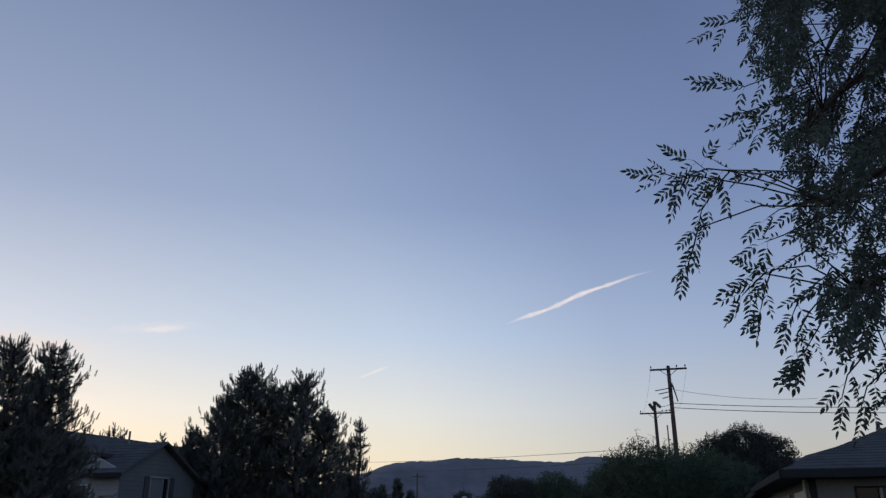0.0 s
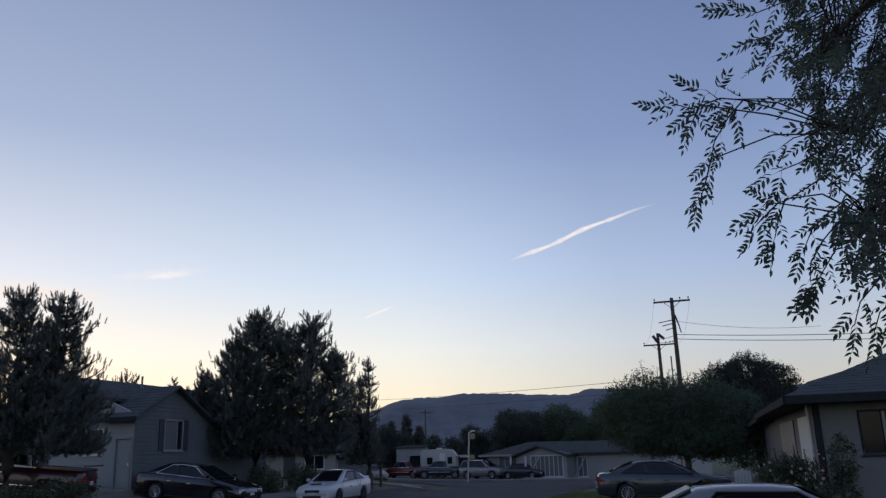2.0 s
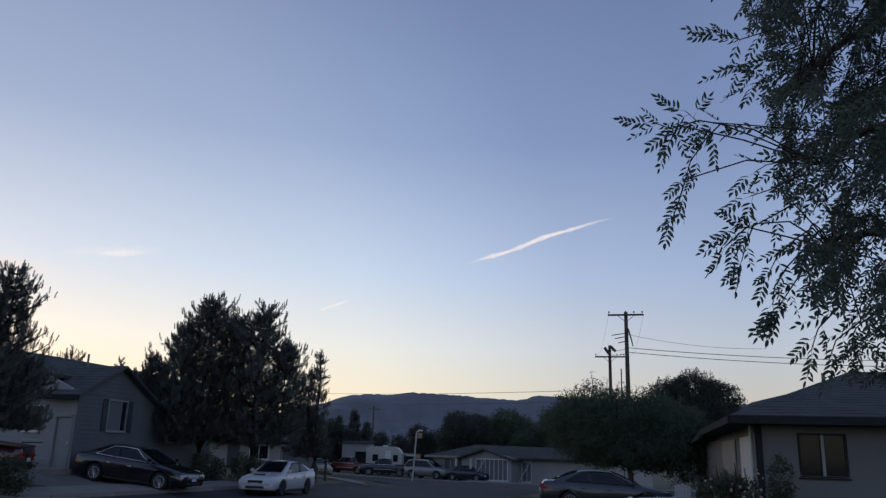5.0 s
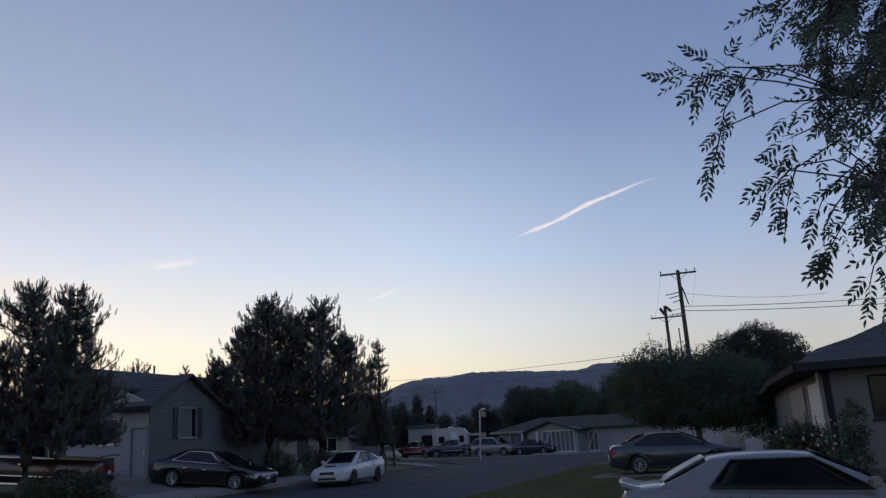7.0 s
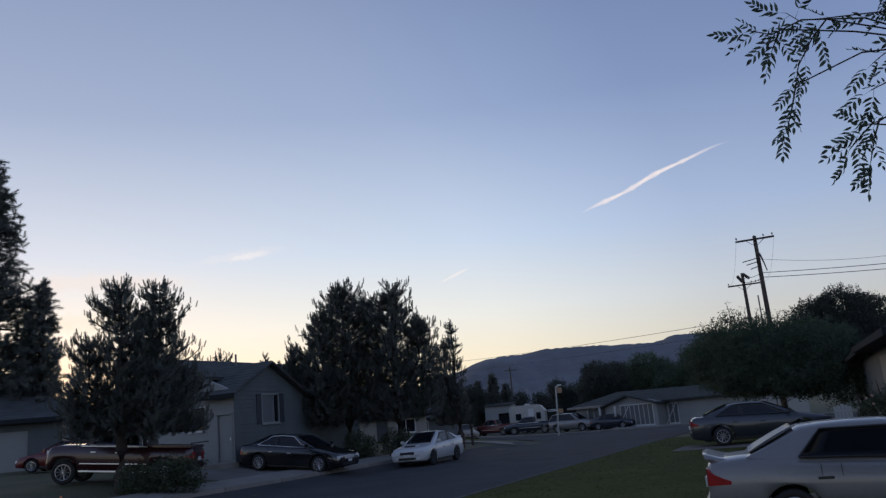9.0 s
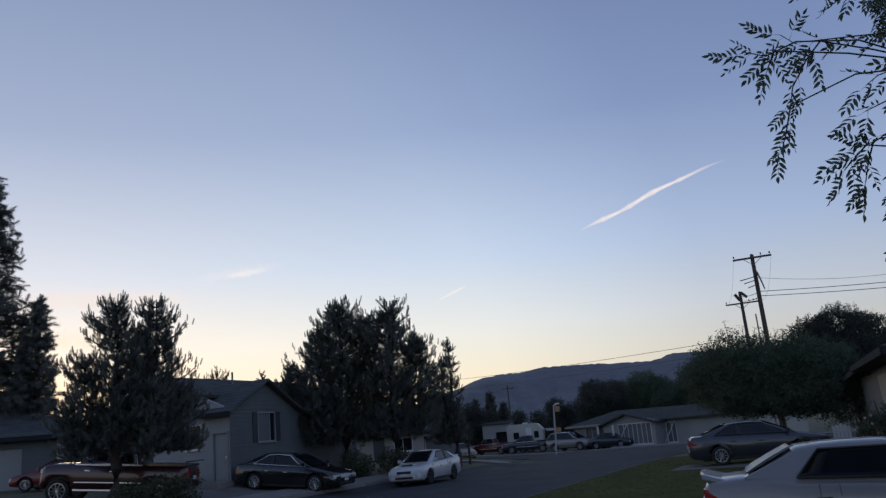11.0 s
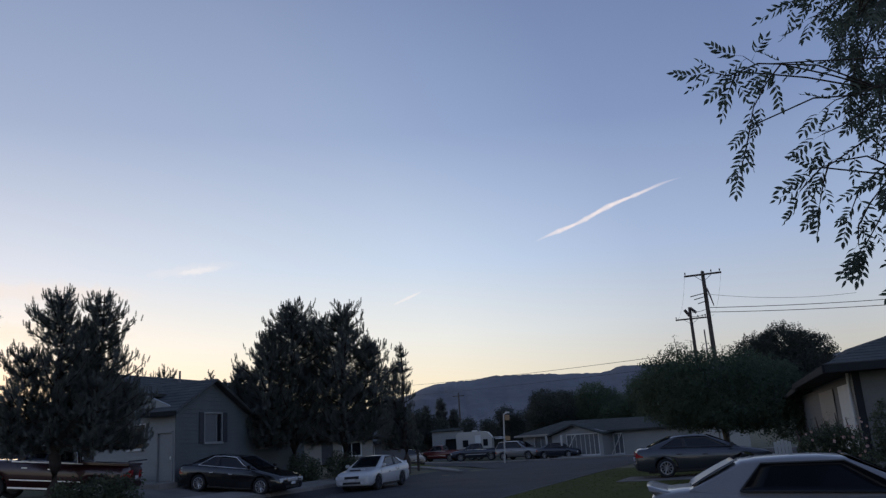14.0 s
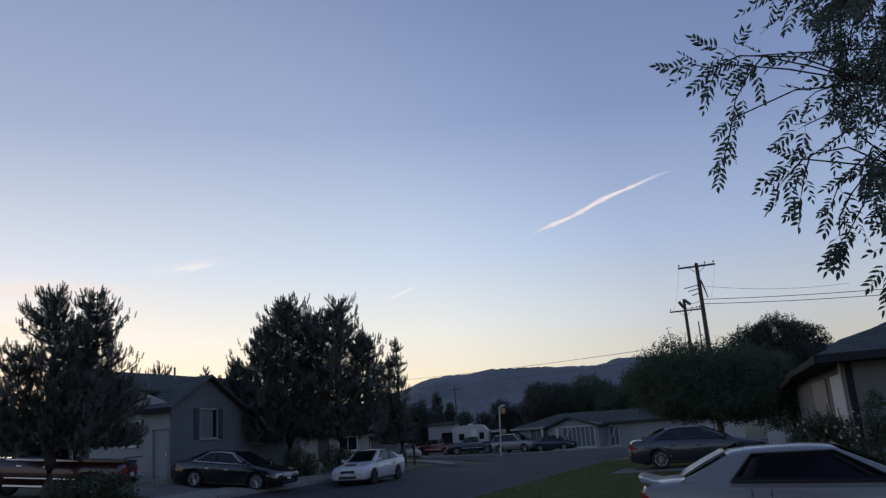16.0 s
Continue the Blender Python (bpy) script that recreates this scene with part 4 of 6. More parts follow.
def car(name, place, heading, label, category, paint, L=4.7, W=1.78, roof=1.42, r=0.32, wheels=(0.95, 3.65), top=None, belt=None, cabin=None, rims="rim", chrome=False, spoiler=0, scoop=False, bed=None, grille="trim", group="", lift=0.03, lamp_run=0.26, rear_glass="carglass", rear_lamp=(0.66, 0.86), clear=0.2, box_back=False, plate=True, quarter=(0.50, 0.10)):
    """A car along x, its tail at x = 0 and its nose at L. top: height of the lower body's upper face along x; cabin: the x of rear glass foot, roof rear, roof front, windscreen foot."""
    way = Vector((math.cos(math.radians(heading)), math.sin(math.radians(heading)), 0))
    axles = [Vector(place) + way * (w - L / 2) for w in wheels]
    rear, fore = [land(q.x, q.y) for q in axles]
    tilt = math.atan2(fore - rear, wheels[1] - wheels[0])
    base = Vector((place[0], place[1], rear + (fore - rear) * (L / 2 - wheels[0]) / (wheels[1] - wheels[0]) + lift))
    root = thing(name, Matrix.Translation(base) @ Matrix.Rotation(math.radians(heading), 4, "Z") @ Matrix.Rotation(-tilt, 4, "Y") @ Matrix.Translation((-L / 2, 0, 0)), label, category, group)
    half = W / 2
    xs = sorted(set([0.0, 0.03, 0.1, 0.25, L - 0.25, L - 0.1, L - 0.03, L] + [round(w + r * 1.2 * math.cos(math.pi * k / 14), 3) for w in wheels for k in range(15)] + [round(L * k / 22, 3) for k in range(1, 22)]))
    verts, faces = [], []
    ring = 0
    for x in xs:
        zt = lerp_table(top, x)
        low = clear + 0.10 * max(0, 1 - x / 0.5) + 0.06 * max(0, 1 - (L - x) / 0.5)
        arch = 0
        for w in wheels:
            q = (r * 1.2) ** 2 - (x - w) ** 2
            if q > 0:
                arch = max(arch, r + math.sqrt(q))
        zb = max(low, min(arch, zt - 0.12))
        end = min(1, x / 0.34, (L - x) / 0.42)
        hw = half * (0.86 + 0.14 * math.sqrt(max(0, 1 - (1 - end) ** 2)))
        zs = clear + (zt - clear) * 0.62
        sec = [(0, zb), (hw * 0.9, zb), (hw * 0.975, max(zb, low + 0.06)), (hw, max(zb + 0.01, zs * 0.8)), (hw, max(zb + 0.02, zs)), (hw * 0.975, max(zb + 0.04, zt - 0.10)), (hw * 0.93, zt - 0.03), (hw * 0.84, zt), (hw * 0.45, zt + 0.02), (0, zt + 0.025)]
        full = sec + [(-y, z) for y, z in reversed(sec[1:-1])]
        ring = len(full)
        verts += [(x, y, z) for y, z in full]
    for i in range(len(xs) - 1):
        for k in range(ring):
            a, b = i * ring + k, i * ring + (k + 1) % ring
            faces.append((a, a + ring, b + ring, b))
    faces.append(tuple(range(ring)))
    faces.append(tuple(reversed(range((len(xs) - 1) * ring, len(xs) * ring))))
    body = raw("body", verts, faces, paint, root, "", True)
    # cabin: loft with tumblehome
    c0, c1, c2, c3 = cabin
    zt = lambda x: lerp_table(top, x)
    mid = (c1 + c2) / 2
    wb, wr = half * 0.92, half * 0.70
    stations = [(c0, zt(c0) + 0.0, 0.0), (c0 + (c1 - c0) * 0.5, None, 0.52), (c1, None, 0.94), (c1 + (mid - c1) * 0.45, None, 0.985), (mid, None, 1.0), (mid + (c2 - mid) * 0.55, None, 0.985), (c2, None, 0.94), (c2 + (c3 - c2) * 0.5, None, 0.50), (c3, zt(c3), 0.0)]
    verts, faces = [], []
    for x, _, f in stations:
        zb = zt(x) - 0.03
        z = zb + (roof - zb) * f + (0.03 if f == 0 else 0)
        y0 = wb * (0.97 if f < 0.3 else 1.0)
        y1 = wb + (wr - wb) * f
        sec = [(y0, zb), (y1 + (y0 - y1) * 0.08, z - 0.05 * f), (y1 * 0.92, z - 0.012 * f), (y1 * 0.5, z + 0.012 * f), (0, z + 0.02 * f)]
        full = sec + [(-y, zz) for y, zz in reversed(sec[:-1])]
        ring = len(full)
        verts += [(x, y, zz) for y, zz in full]
    for i in range(len(stations) - 1):
        for k in range(ring - 1):
            a = i * ring + k
            faces.append((a, a + ring, a + ring + 1, a + 1))
    raw("cabin", verts, faces, paint, root, "", True)

    def edge(x, f, side):
        """Point on the cabin's side at x, f up from the belt to the roof."""
        if x < c1:
            up = (x - c0) / (c1 - c0) * 0.94
        elif x > c2:
            up = (c3 - x) / (c3 - c2) * 0.94
        else:
            up = 0.94 + 0.06 * (1 - abs(x - mid) / (c2 - mid))
        zb = zt(x)
        z = zb + (roof - zb) * up * f
        fr = (z - zb) / max(0.01, roof - zb)
        return Vector((x, side * (wb + (wr - wb) * fr + 0.012), z))

    # side glass
    for side in (1, -1):
        fl = 0.89
        split = mid - 0.08 * (c3 - c0) if not bed else c1 + 0.45 * (c3 - c1)
        rear_foot, front_foot = c0 + (c1 - c0) * (quarter[0] if not box_back else 0.25), c3 - (c3 - c2) * 0.30
        rear_top, front_top = c1 + quarter[1], c2 - 0.02
        runs = ((rear_foot, front_foot, rear_top, front_top, "side_window"),) if quarter[0] > 0.6 else ((rear_foot, split - 0.002, rear_top, split - 0.002, "rear_side_window"), (split + 0.002, front_foot, split + 0.002, front_top, "front_side_window"))
        for a0, a1, b0, b1, nm in runs:
            pts = [edge(a0, 0.06, side), edge(a1, 0.06, side), edge(b1, fl, side), edge(b0, fl, side)]
            for p in pts[:2]:
                p.z = max(p.z, zt(p.x) + 0.02)
            if side < 0:
                pts = [pts[0], pts[1], pts[2], pts[3]]
            else:
                pts = [pts[1], pts[0], pts[3], pts[2]]
            one = quarter[0] > 0.6
            quad_panel(nm, [p + Vector((0, side * 0.018 * one, 0)) for p in pts], M["darkglass" if one else "carglass"], root, 0.002 if one else 0.006)
        ring_pts = [edge(rear_foot - 0.03, 0.05, side), edge((rear_foot + rear_top) / 2 - 0.05, 0.58, side), edge(rear_top - 0.02, fl + 0.03, side), edge(mid, fl + 0.05, side), edge(front_top + 0.02, fl + 0.03, side), edge((front_top + front_foot) / 2 + 0.03, 0.52, side), edge(front_foot + 0.03, 0.05, side), edge(mid, 0.04, side), edge(rear_foot - 0.03, 0.05, side)]
        if quarter[0] > 0.6:
            ring_pts = [edge(rear_foot, 0.06, side), edge(rear_top, fl, side), edge(front_top, fl, side), edge(front_foot, 0.06, side), edge(rear_foot, 0.06, side)]
            for q in (ring_pts[0], ring_pts[3], ring_pts[4]):
                q.z = max(q.z, zt(q.x) + 0.02)
            ring_pts = [q + Vector((0, side * 0.016, 0)) for q in ring_pts]
        tubes("window_trim", [(ring_pts, [0.015 if chrome else 0.014 if quarter[0] > 0.6 else 0.010] * len(ring_pts))], M["chrome"] if chrome else M["trim"], root, "", 5)
        lo0, lo1, hi1, hi0 = edge(split - 0.07, 0.05, side), edge(split + 0.07, 0.05, side), edge(split + 0.06, fl, side), edge(split - 0.06, fl, side)
        for p in (lo0, lo1):
            p.z = max(p.z, zt(p.x) + 0.02)
        pts = [lo0, lo1, hi1, hi0] if side < 0 else [lo1, lo0, hi0, hi1]
        if quarter[0] < 0.6:
            quad_panel("door_pillar", [p + Vector((0, side * 0.012, 0)) for p in pts], M["trim"], root, 0.001)
        # seams, handles, mirror, sill
        for x in (split, c3 - 0.12, max(c0 + 0.25, wheels[0] + r * 1.3)):
            part("door_seam", boxed(x - 0.003, side * half * 0.985 - 0.004, clear + 0.14, x + 0.003, side * half * 0.985 + 0.008, zt(x) - 0.05), M["trim"], root)
        for x in (split - 0.30 if not bed else split - 0.25, split + 0.62):
            part("door_handle", boxed(x, side * (half * 0.985) - 0.02, zt(x) - 0.25, x + 0.2, side * (half * 0.985) + 0.03, zt(x) - 0.215, 0.01), M["chrome"] if chrome else M["trim"], root)
        mx = c3 - 0.32
        part("wing_mirror", boxed(mx - 0.05, side * (half * 0.98), zt(mx) + 0.03, mx + 0.10, side * (half * 0.98 + 0.17), zt(mx) + 0.17, 0.03), paint, root)
        part("sill_trim", boxed(wheels[0] + r * 1.25, side * (half * 0.97) - 0.01, clear + 0.005, wheels[1] - r * 1.25, side * (half * 0.97) + 0.015, clear + 0.07, 0.01), M["chrome"] if bed and chrome else M["trim"], root)
        # lamps
        verts, faces = [], []
        lz0, lz1 = rear_lamp
        wrap = [(-0.010, half * 0.50), (-0.010, half * 0.70), (-0.008, half * 0.84)] + [(lamp_run * g, half * (0.86 + 0.14 * math.sqrt(max(0, 1 - (1 - min(1, lamp_run * g / 0.34)) ** 2))) + 0.005) for g in (0.03, 0.12, 0.25, 0.45, 0.7, 1.0)]
        for n, (x, yy) in enumerate(wrap):
            slim = max(0.0, (n - 3) / 5) if n > 3 else 0
            za, zb = lz0 + (lz1 - lz0) * 0.06 * slim, lz1 - (lz1 - lz0) * 0.74 * slim
            verts += [(x, side * yy, za), (x, side * yy, zb), (x + 0.05, side * (yy - 0.05), za), (x + 0.05, side * (yy - 0.05), zb)]
            if n:
                i, j = 4 * n - 4, 4 * n
                faces += [(i, j, j + 1, i + 1), (i + 1, j + 1, j + 3, i + 3), (i + 2, j + 2, j, i), (i + 3, j + 3, j + 2, i + 2)]
        faces += [(0, 1, 3, 2), (len(verts) - 4, len(verts) - 2, len(verts) - 1, len(verts) - 3)]
        raw("tail_lamp", verts, faces, M["lens_red"], root, "red wrap-round tail lamp")
        part("headlamp", boxed(L - 0.27, side * half * 0.52, zt(L - 0.1) - 0.22, L - 0.005, side * half * 0.93, zt(L - 0.1) - 0.06, 0.02), M["lens_clear"], root, "clear headlamp")
        for w in wheels:
            wheel(root, w, side * (half - 0.11), r, 0.21, M[rims], side)
    # front and rear glass
    def glass_row(xa, xb, nm, kind):
        pts = []
        for x, f, s in ((xa, 0.1, 1), (xa, 0.1, -1), (xb, 1, -1), (xb, 1, 1)):
            up = 0.94 if f == 1 else 0.0
            zb = zt(x)
            z = zb + (roof - zb) * up + (0.03 if f < 1 else 0.0)
            yy = (wb + (wr - wb) * up) * (0.80 if f < 1 else 0.86)
            pts.append(Vector((x, s * yy, z)))
        n = (pts[1] - pts[0]).cross(pts[3] - pts[0])
        ahead = 1 if xa > xb else -1
        if n.x * ahead < 0:
            pts = [pts[1], pts[0], pts[3], pts[2]]
        quad_panel(nm, [p + Vector((0.012 * ahead, 0, 0.016)) for p in pts], M[kind], root, 0.016, inset=0.03)

    glass_row(c3 - (c3 - c2) * 0.06, c2 + (c3 - c2) * 0.06, "windscreen", "carglass")
    glass_row(c0 + (c1 - c0) * 0.06, c1 - (c1 - c0) * 0.08, "rear_window", rear_glass)
    # nose, tail
    part("grille", boxed(L - 0.06, -half * 0.42, zt(L - 0.1) - 0.20, L + 0.012, half * 0.42, zt(L - 0.1) - 0.07, 0.015), M[grille], root)
    part("front_intake", boxed(L - 0.06, -half * 0.6, clear + 0.10, L + 0.010, half * 0.6, clear + 0.22, 0.015), M["trim"], root)
    part("front_bumper", boxed(L - 0.10, -half * 0.80, clear + 0.25, L + 0.035, half * 0.80, clear + 0.35, 0.03), paint, root)
    part("rear_bumper", boxed(-0.05, -half * 0.86, clear + 0.14, 0.16, half * 0.86, clear + 0.36, 0.04), paint, root)
    if plate:
        part("number_plate", boxed(-0.062, -0.16, clear + 0.42, -0.02, 0.16, clear + 0.55, 0.004), M["plate"], root)
        part("number_plate", boxed(L + 0.03, -0.16, clear + 0.24, L + 0.045, 0.16, clear + 0.34, 0.004), M["plate"], root)
    part("underbody", boxed(0.4, -half * 0.8, clear - 0.04, L - 0.4, half * 0.8, clear + 0.16, 0.02), M["trim"], root)
    if spoiler:
        deck, wide = zt(0.25), half * 0.80
        lip = [(0.36, 0.012), (0.24, 0.020), (0.12, 0.35 * spoiler + 0.012), (0.02, 0.8 * spoiler), (-0.05, spoiler), (-0.055, spoiler - 0.018), (-0.01, 0.2 * spoiler), (0.03, -0.03), (0.36, -0.02)]
        verts, faces = [], []
        for g in (-1.0, -0.93, -0.5, 0.0, 0.5, 0.93, 1.0):
            low = 0.55 if abs(g) == 1 else 1.0
            verts += [(x + 0.05 * g * g, g * wide, deck + z * low - 0.012 * g * g) for x, z in lip]
        k = len(lip)
        for i in range(6):
            faces += [(i * k + j, i * k + (j + 1) % k, (i + 1) * k + (j + 1) % k, (i + 1) * k + j) for j in range(k)]
        faces += [tuple(reversed(range(k))), tuple(range(6 * k, 7 * k))]
        raw("spoiler", verts, faces, paint, root, "", True)
    if scoop:
        part("bonnet_scoop", boxed(c3 + 0.25, -0.30, zt(c3 + 0.5) - 0.02, c3 + 0.75, 0.30, zt(c3 + 0.5) + 0.075, 0.03), paint, root)
        part("scoop_opening", boxed(c3 + 0.74, -0.27, zt(c3 + 0.5) + 0.005, c3 + 0.765, 0.27, zt(c3 + 0.5) + 0.06, 0.006), M["trim"], root)
        for y in (-0.52, 0.52):
            part("fog_lamp", rod(bmesh.new(), (L - 0.02, y, clear + 0.18), (L + 0.03, y, clear + 0.18), 0.085, 0.085, 16), M["lens_clear"], root)
    if bed:
        b0, b1 = bed
        bm = bmesh.new()
        for s in (1, -1):
            box(bm, b0, s * half * 0.80, zt(b0 + 0.2) - 0.02, b1, s * half * 0.96, zt(b0 + 0.2) + 0.06, 0.015)
        box(bm, b0 - 0.02, -half * 0.9, zt(b0 + 0.2) - 0.02, b0 + 0.07, half * 0.9, zt(b0 + 0.2) + 0.05, 0.015)
        part("bed_rail", bm, paint, root)
        part("bed_floor", boxed(b0 + 0.08, -half * 0.78, zt(b0 + 0.2) + 0.028, b1 - 0.05, half * 0.78, zt(b0 + 0.2) + 0.034), M["trim"], root)
        for s in (1, -1):
            for zz in (clear + 0.28, zt(L / 2) - 0.03):
                part("side_moulding", boxed(wheels[0] + r * 1.3, s * half - 0.012, zz, wheels[1] - r * 1.3, s * half + 0.012, zz + 0.035, 0.006), M["chrome"], root, "chrome side moulding")
    return root


def turned(az, d, lift=0.0):
    p = spot(az, d)
    p.z += lift
    return p


SEDAN = [(0, 0.80), (0.04, 0.94), (0.10, 0.985), (0.9, 1.0), (2.6, 0.93), (3.55, 0.90), (4.4, 0.74), (4.62, 0.66), (4.7, 0.58)]
# pale sedan close by, tail towards the street
car("parked_car", turned(22.1, 12.35, 0.0), -14, "champagne silver four-door sedan with a boot spoiler", "car", M["silver"], L=4.68, W=1.76, roof=1.385, r=0.30, wheels=(1.02, 3.72), top=[(0, 0.88), (0.03, 0.955), (0.08, 0.985), (0.55, 1.03), (0.9, 1.0), (1.3, 0.955), (2.6, 0.89), (3.5, 0.87), (4.4, 0.72), (4.6, 0.64), (4.68, 0.56)], cabin=(0.53, 1.24, 2.52, 3.45), spoiler=0.10, rear_lamp=(0.69, 0.91), lamp_run=0.29, rear_glass="sheenglass", quarter=(0.90, 0.24))
# graphite sedan on the next drive
car("parked_car", turned(14.9, 31.9), -9, "dark graphite sedan parked on the neighbour's drive", "car", M["grey"], L=4.9, W=1.84, roof=1.46, r=0.34, wheels=(1.06, 3.84), top=[(0, 0.86), (0.05, 1.0), (0.14, 1.05), (0.8, 1.06), (2.6, 0.98), (3.7, 0.95), (4.6, 0.78), (4.82, 0.68), (4.9, 0.6)], cabin=(0.42, 1.45, 2.6, 3.72), rear_lamp=(0.74, 0.94), lift=0.08)
# black sedan beside the grey house
car("parked_car", turned(-16.95, 35.0, 0.03), -16, "black sedan with chrome window trim on the gravel drive", "car", M["black"], L=4.9, W=1.85, roof=1.47, r=0.34, wheels=(1.02, 3.95), top=[(0, 0.86), (0.05, 1.0), (0.14, 1.04), (0.8, 1.05), (2.6, 0.98), (3.7, 0.97), (4.6, 0.82), (4.82, 0.74), (4.9, 0.62)], cabin=(0.45, 1.5, 2.65, 3.75), chrome=True, grille="chrome")
# white rally sedan on the street
car("parked_car", turned(-7.75, 37.6, 0.03), -109, "white compact sedan with a bonnet scoop at the kerb", "car", M["carwhite"], L=4.4, W=1.73, roof=1.44, r=0.315, wheels=(0.92, 3.45), top=[(0, 0.84), (0.04, 0.97), (0.12, 1.02), (0.7, 1.03), (2.4, 0.95), (3.3, 0.93), (4.15, 0.80), (4.33, 0.70), (4.4, 0.60)], cabin=(0.40, 1.35, 2.35, 3.3), scoop=True, rims="rim_dark", spoiler=0.10)
# maroon pickup in the yard
car("pickup_truck", turned(-28.2, 32.2, 0.03), 190, "maroon pickup truck with chrome side mouldings", "truck", M["maroon"], L=5.15, W=1.98, roof=2.0, r=0.42, wheels=(1.05, 4.48), top=[(0, 1.22), (0.05, 1.34), (1.7, 1.36), (1.8, 1.34), (3.8, 1.38), (4.7, 1.35), (4.98, 1.30), (5.09, 1.20), (5.15, 1.05)], cabin=(1.72, 1.9, 3.1, 3.85), chrome=True, bed=(0.05, 1.7), clear=0.44, grille="chrome", rear_lamp=(0.90, 1.18))
# red compact beyond it
car("parked_car", turned(-31.7, 42.0, 0.02), 190, "small red car half hidden behind the pickup", "car", M["red"], L=4.0, W=1.65, roof=1.36, r=0.30, wheels=(0.7, 3.25), top=[(0, 0.8), (0.05, 0.9), (2.0, 0.9), (3.0, 0.86), (3.8, 0.7), (4.0, 0.6)], cabin=(0.15, 0.75, 2.0, 2.95))
# along the cross street
car("parked_car", turned(2.7, 77.5, 0.04), -35, "silver sport utility car before the white house", "car", M["suvsilver"], L=4.8, W=1.85, roof=1.74, r=0.37, wheels=(0.95, 3.75), top=[(0, 1.0), (0.05, 1.1), (2.5, 1.1), (3.6, 1.06), (4.6, 0.9), (4.8, 0.75)], cabin=(0.06, 0.4, 2.5, 3.5), clear=0.28, box_back=True, group="cars on the cross street")
car("parked_car", turned(5.55, 74.5, 0.04), -40, "dark green low sedan before the white house", "car", M["navy"], L=4.6, W=1.76, roof=1.36, r=0.31, wheels=(0.95, 3.6), top=[(0, 0.8), (0.06, 0.93), (0.9, 0.95), (2.6, 0.9), (3.5, 0.87), (4.4, 0.72), (4.6, 0.6)], cabin=(0.5, 1.4, 2.5, 3.4), group="cars on the cross street")
car("pickup_truck", turned(-0.4, 82, 0.04), 175, "dark navy pickup truck beside the travel trailer", "truck", M["navy"], L=5.2, W=1.85, roof=1.72, r=0.37, wheels=(1.1, 4.2), top=[(0, 1.02), (0.05, 1.1), (2.3, 1.12), (3.9, 1.08), (4.9, 0.98), (5.2, 0.8)], cabin=(2.0, 2.2, 3.1, 3.9), bed=(0.05, 1.95), clear=0.34, group="cars on the cross street")
car("pickup_truck", turned(-3.0, 84, 0.04), 160, "red pickup truck parked on the cross street", "truck", M["red"], L=4.9, W=1.8, roof=1.66, r=0.36, wheels=(1.05, 3.95), top=[(0, 1.0), (0.05, 1.08), (2.2, 1.1), (3.6, 1.06), (4.6, 0.95), (4.9, 0.8)], cabin=(1.8, 2.0, 2.8, 3.6), bed=(0.05, 1.75), clear=0.32, group="cars on the cross street")
car("parked_car", turned(-5.1, 72, 0.04), -70, "tan hatchback parked beyond the corner grass", "car", M["tan"], L=4.0, W=1.68, roof=1.42, r=0.3, wheels=(0.75, 3.2), top=[(0, 0.86), (0.05, 0.94), (2.2, 0.93), (3.0, 0.9), (3.8, 0.75), (4.0, 0.6)], cabin=(0.1, 0.5, 2.1, 2.9), group="cars on the cross street")


def travel_trailer():
    p = spot(-0.4, 87)
    t = thing("travel_trailer", Matrix.Translation(p) @ Matrix.Rotation(math.radians(-6), 4, "Z"), "white travel trailer with a rounded front", "trailer")
    top = rise(0.50, 87) - p.z
    prof = [(-2.0, 0.55), (1.7, 0.55), (1.85, 0.8), (1.85, top - 0.7), (1.4, top - 0.12), (0.9, top), (-1.7, top), (-2.0, top - 0.25)]
    bm = bmesh.new()
    lo = [bm.verts.new((x, -1.15, z)) for x, z in prof]
    hi = [bm.verts.new((x, 1.15, z)) for x, z in prof]
    bm.faces.new(lo)
    bm.faces.new(reversed(hi))
    for k in range(len(prof)):
        m = (k + 1) % len(prof)
        bm.faces.new((lo[k], hi[k], hi[m], lo[m]))
    bmesh.ops.bevel(bm, geom=list(bm.edges), offset=0.05, segments=2, affect="EDGES")
    part("body", bm, M["flag"], t)
    for x0, x1 in ((0.9, 1.4), (-1.3, -0.7)):
        part("window", boxed(x0, -1.175, 1.4, x1, -1.14, 2.1, 0.02), M["glass"], t)
    part("door", boxed(0.05, -1.17, 0.62, 0.65, -1.14, top - 0.4, 0.02), M["white"], t)
    part("roof_vent", boxed(-0.35, -0.25, top - 0.01, 0.2, 0.25, top + 0.14, 0.03), M["white"], t)
    for x in (-0.5, 0.3):
        for s in (1, -1):
            wheel(t, x, s * 1.0, 0.34, 0.2, M["rim"], s)
    bm = rod(bmesh.new(), (1.8, -0.4, 0.6), (3.0, 0, 0.5), 0.05)
    rod(bm, (1.8, 0.4, 0.6), (3.0, 0, 0.5), 0.05)
    rod(bm, (2.9, 0, 0.0), (2.9, 0, 0.6), 0.04)
    part("hitch", bm, M["trim"], t)
    part("awning", boxed(1.9, -1.3, top - 0.75, 3.4, -0.6, top - 0.68, 0.02), M["white"], t)
    part("awning_post", rod(bmesh.new(), (3.3, -1.2, 0), (3.3, -1.2, top - 0.7), 0.03), M["white"], t)


travel_trailer()


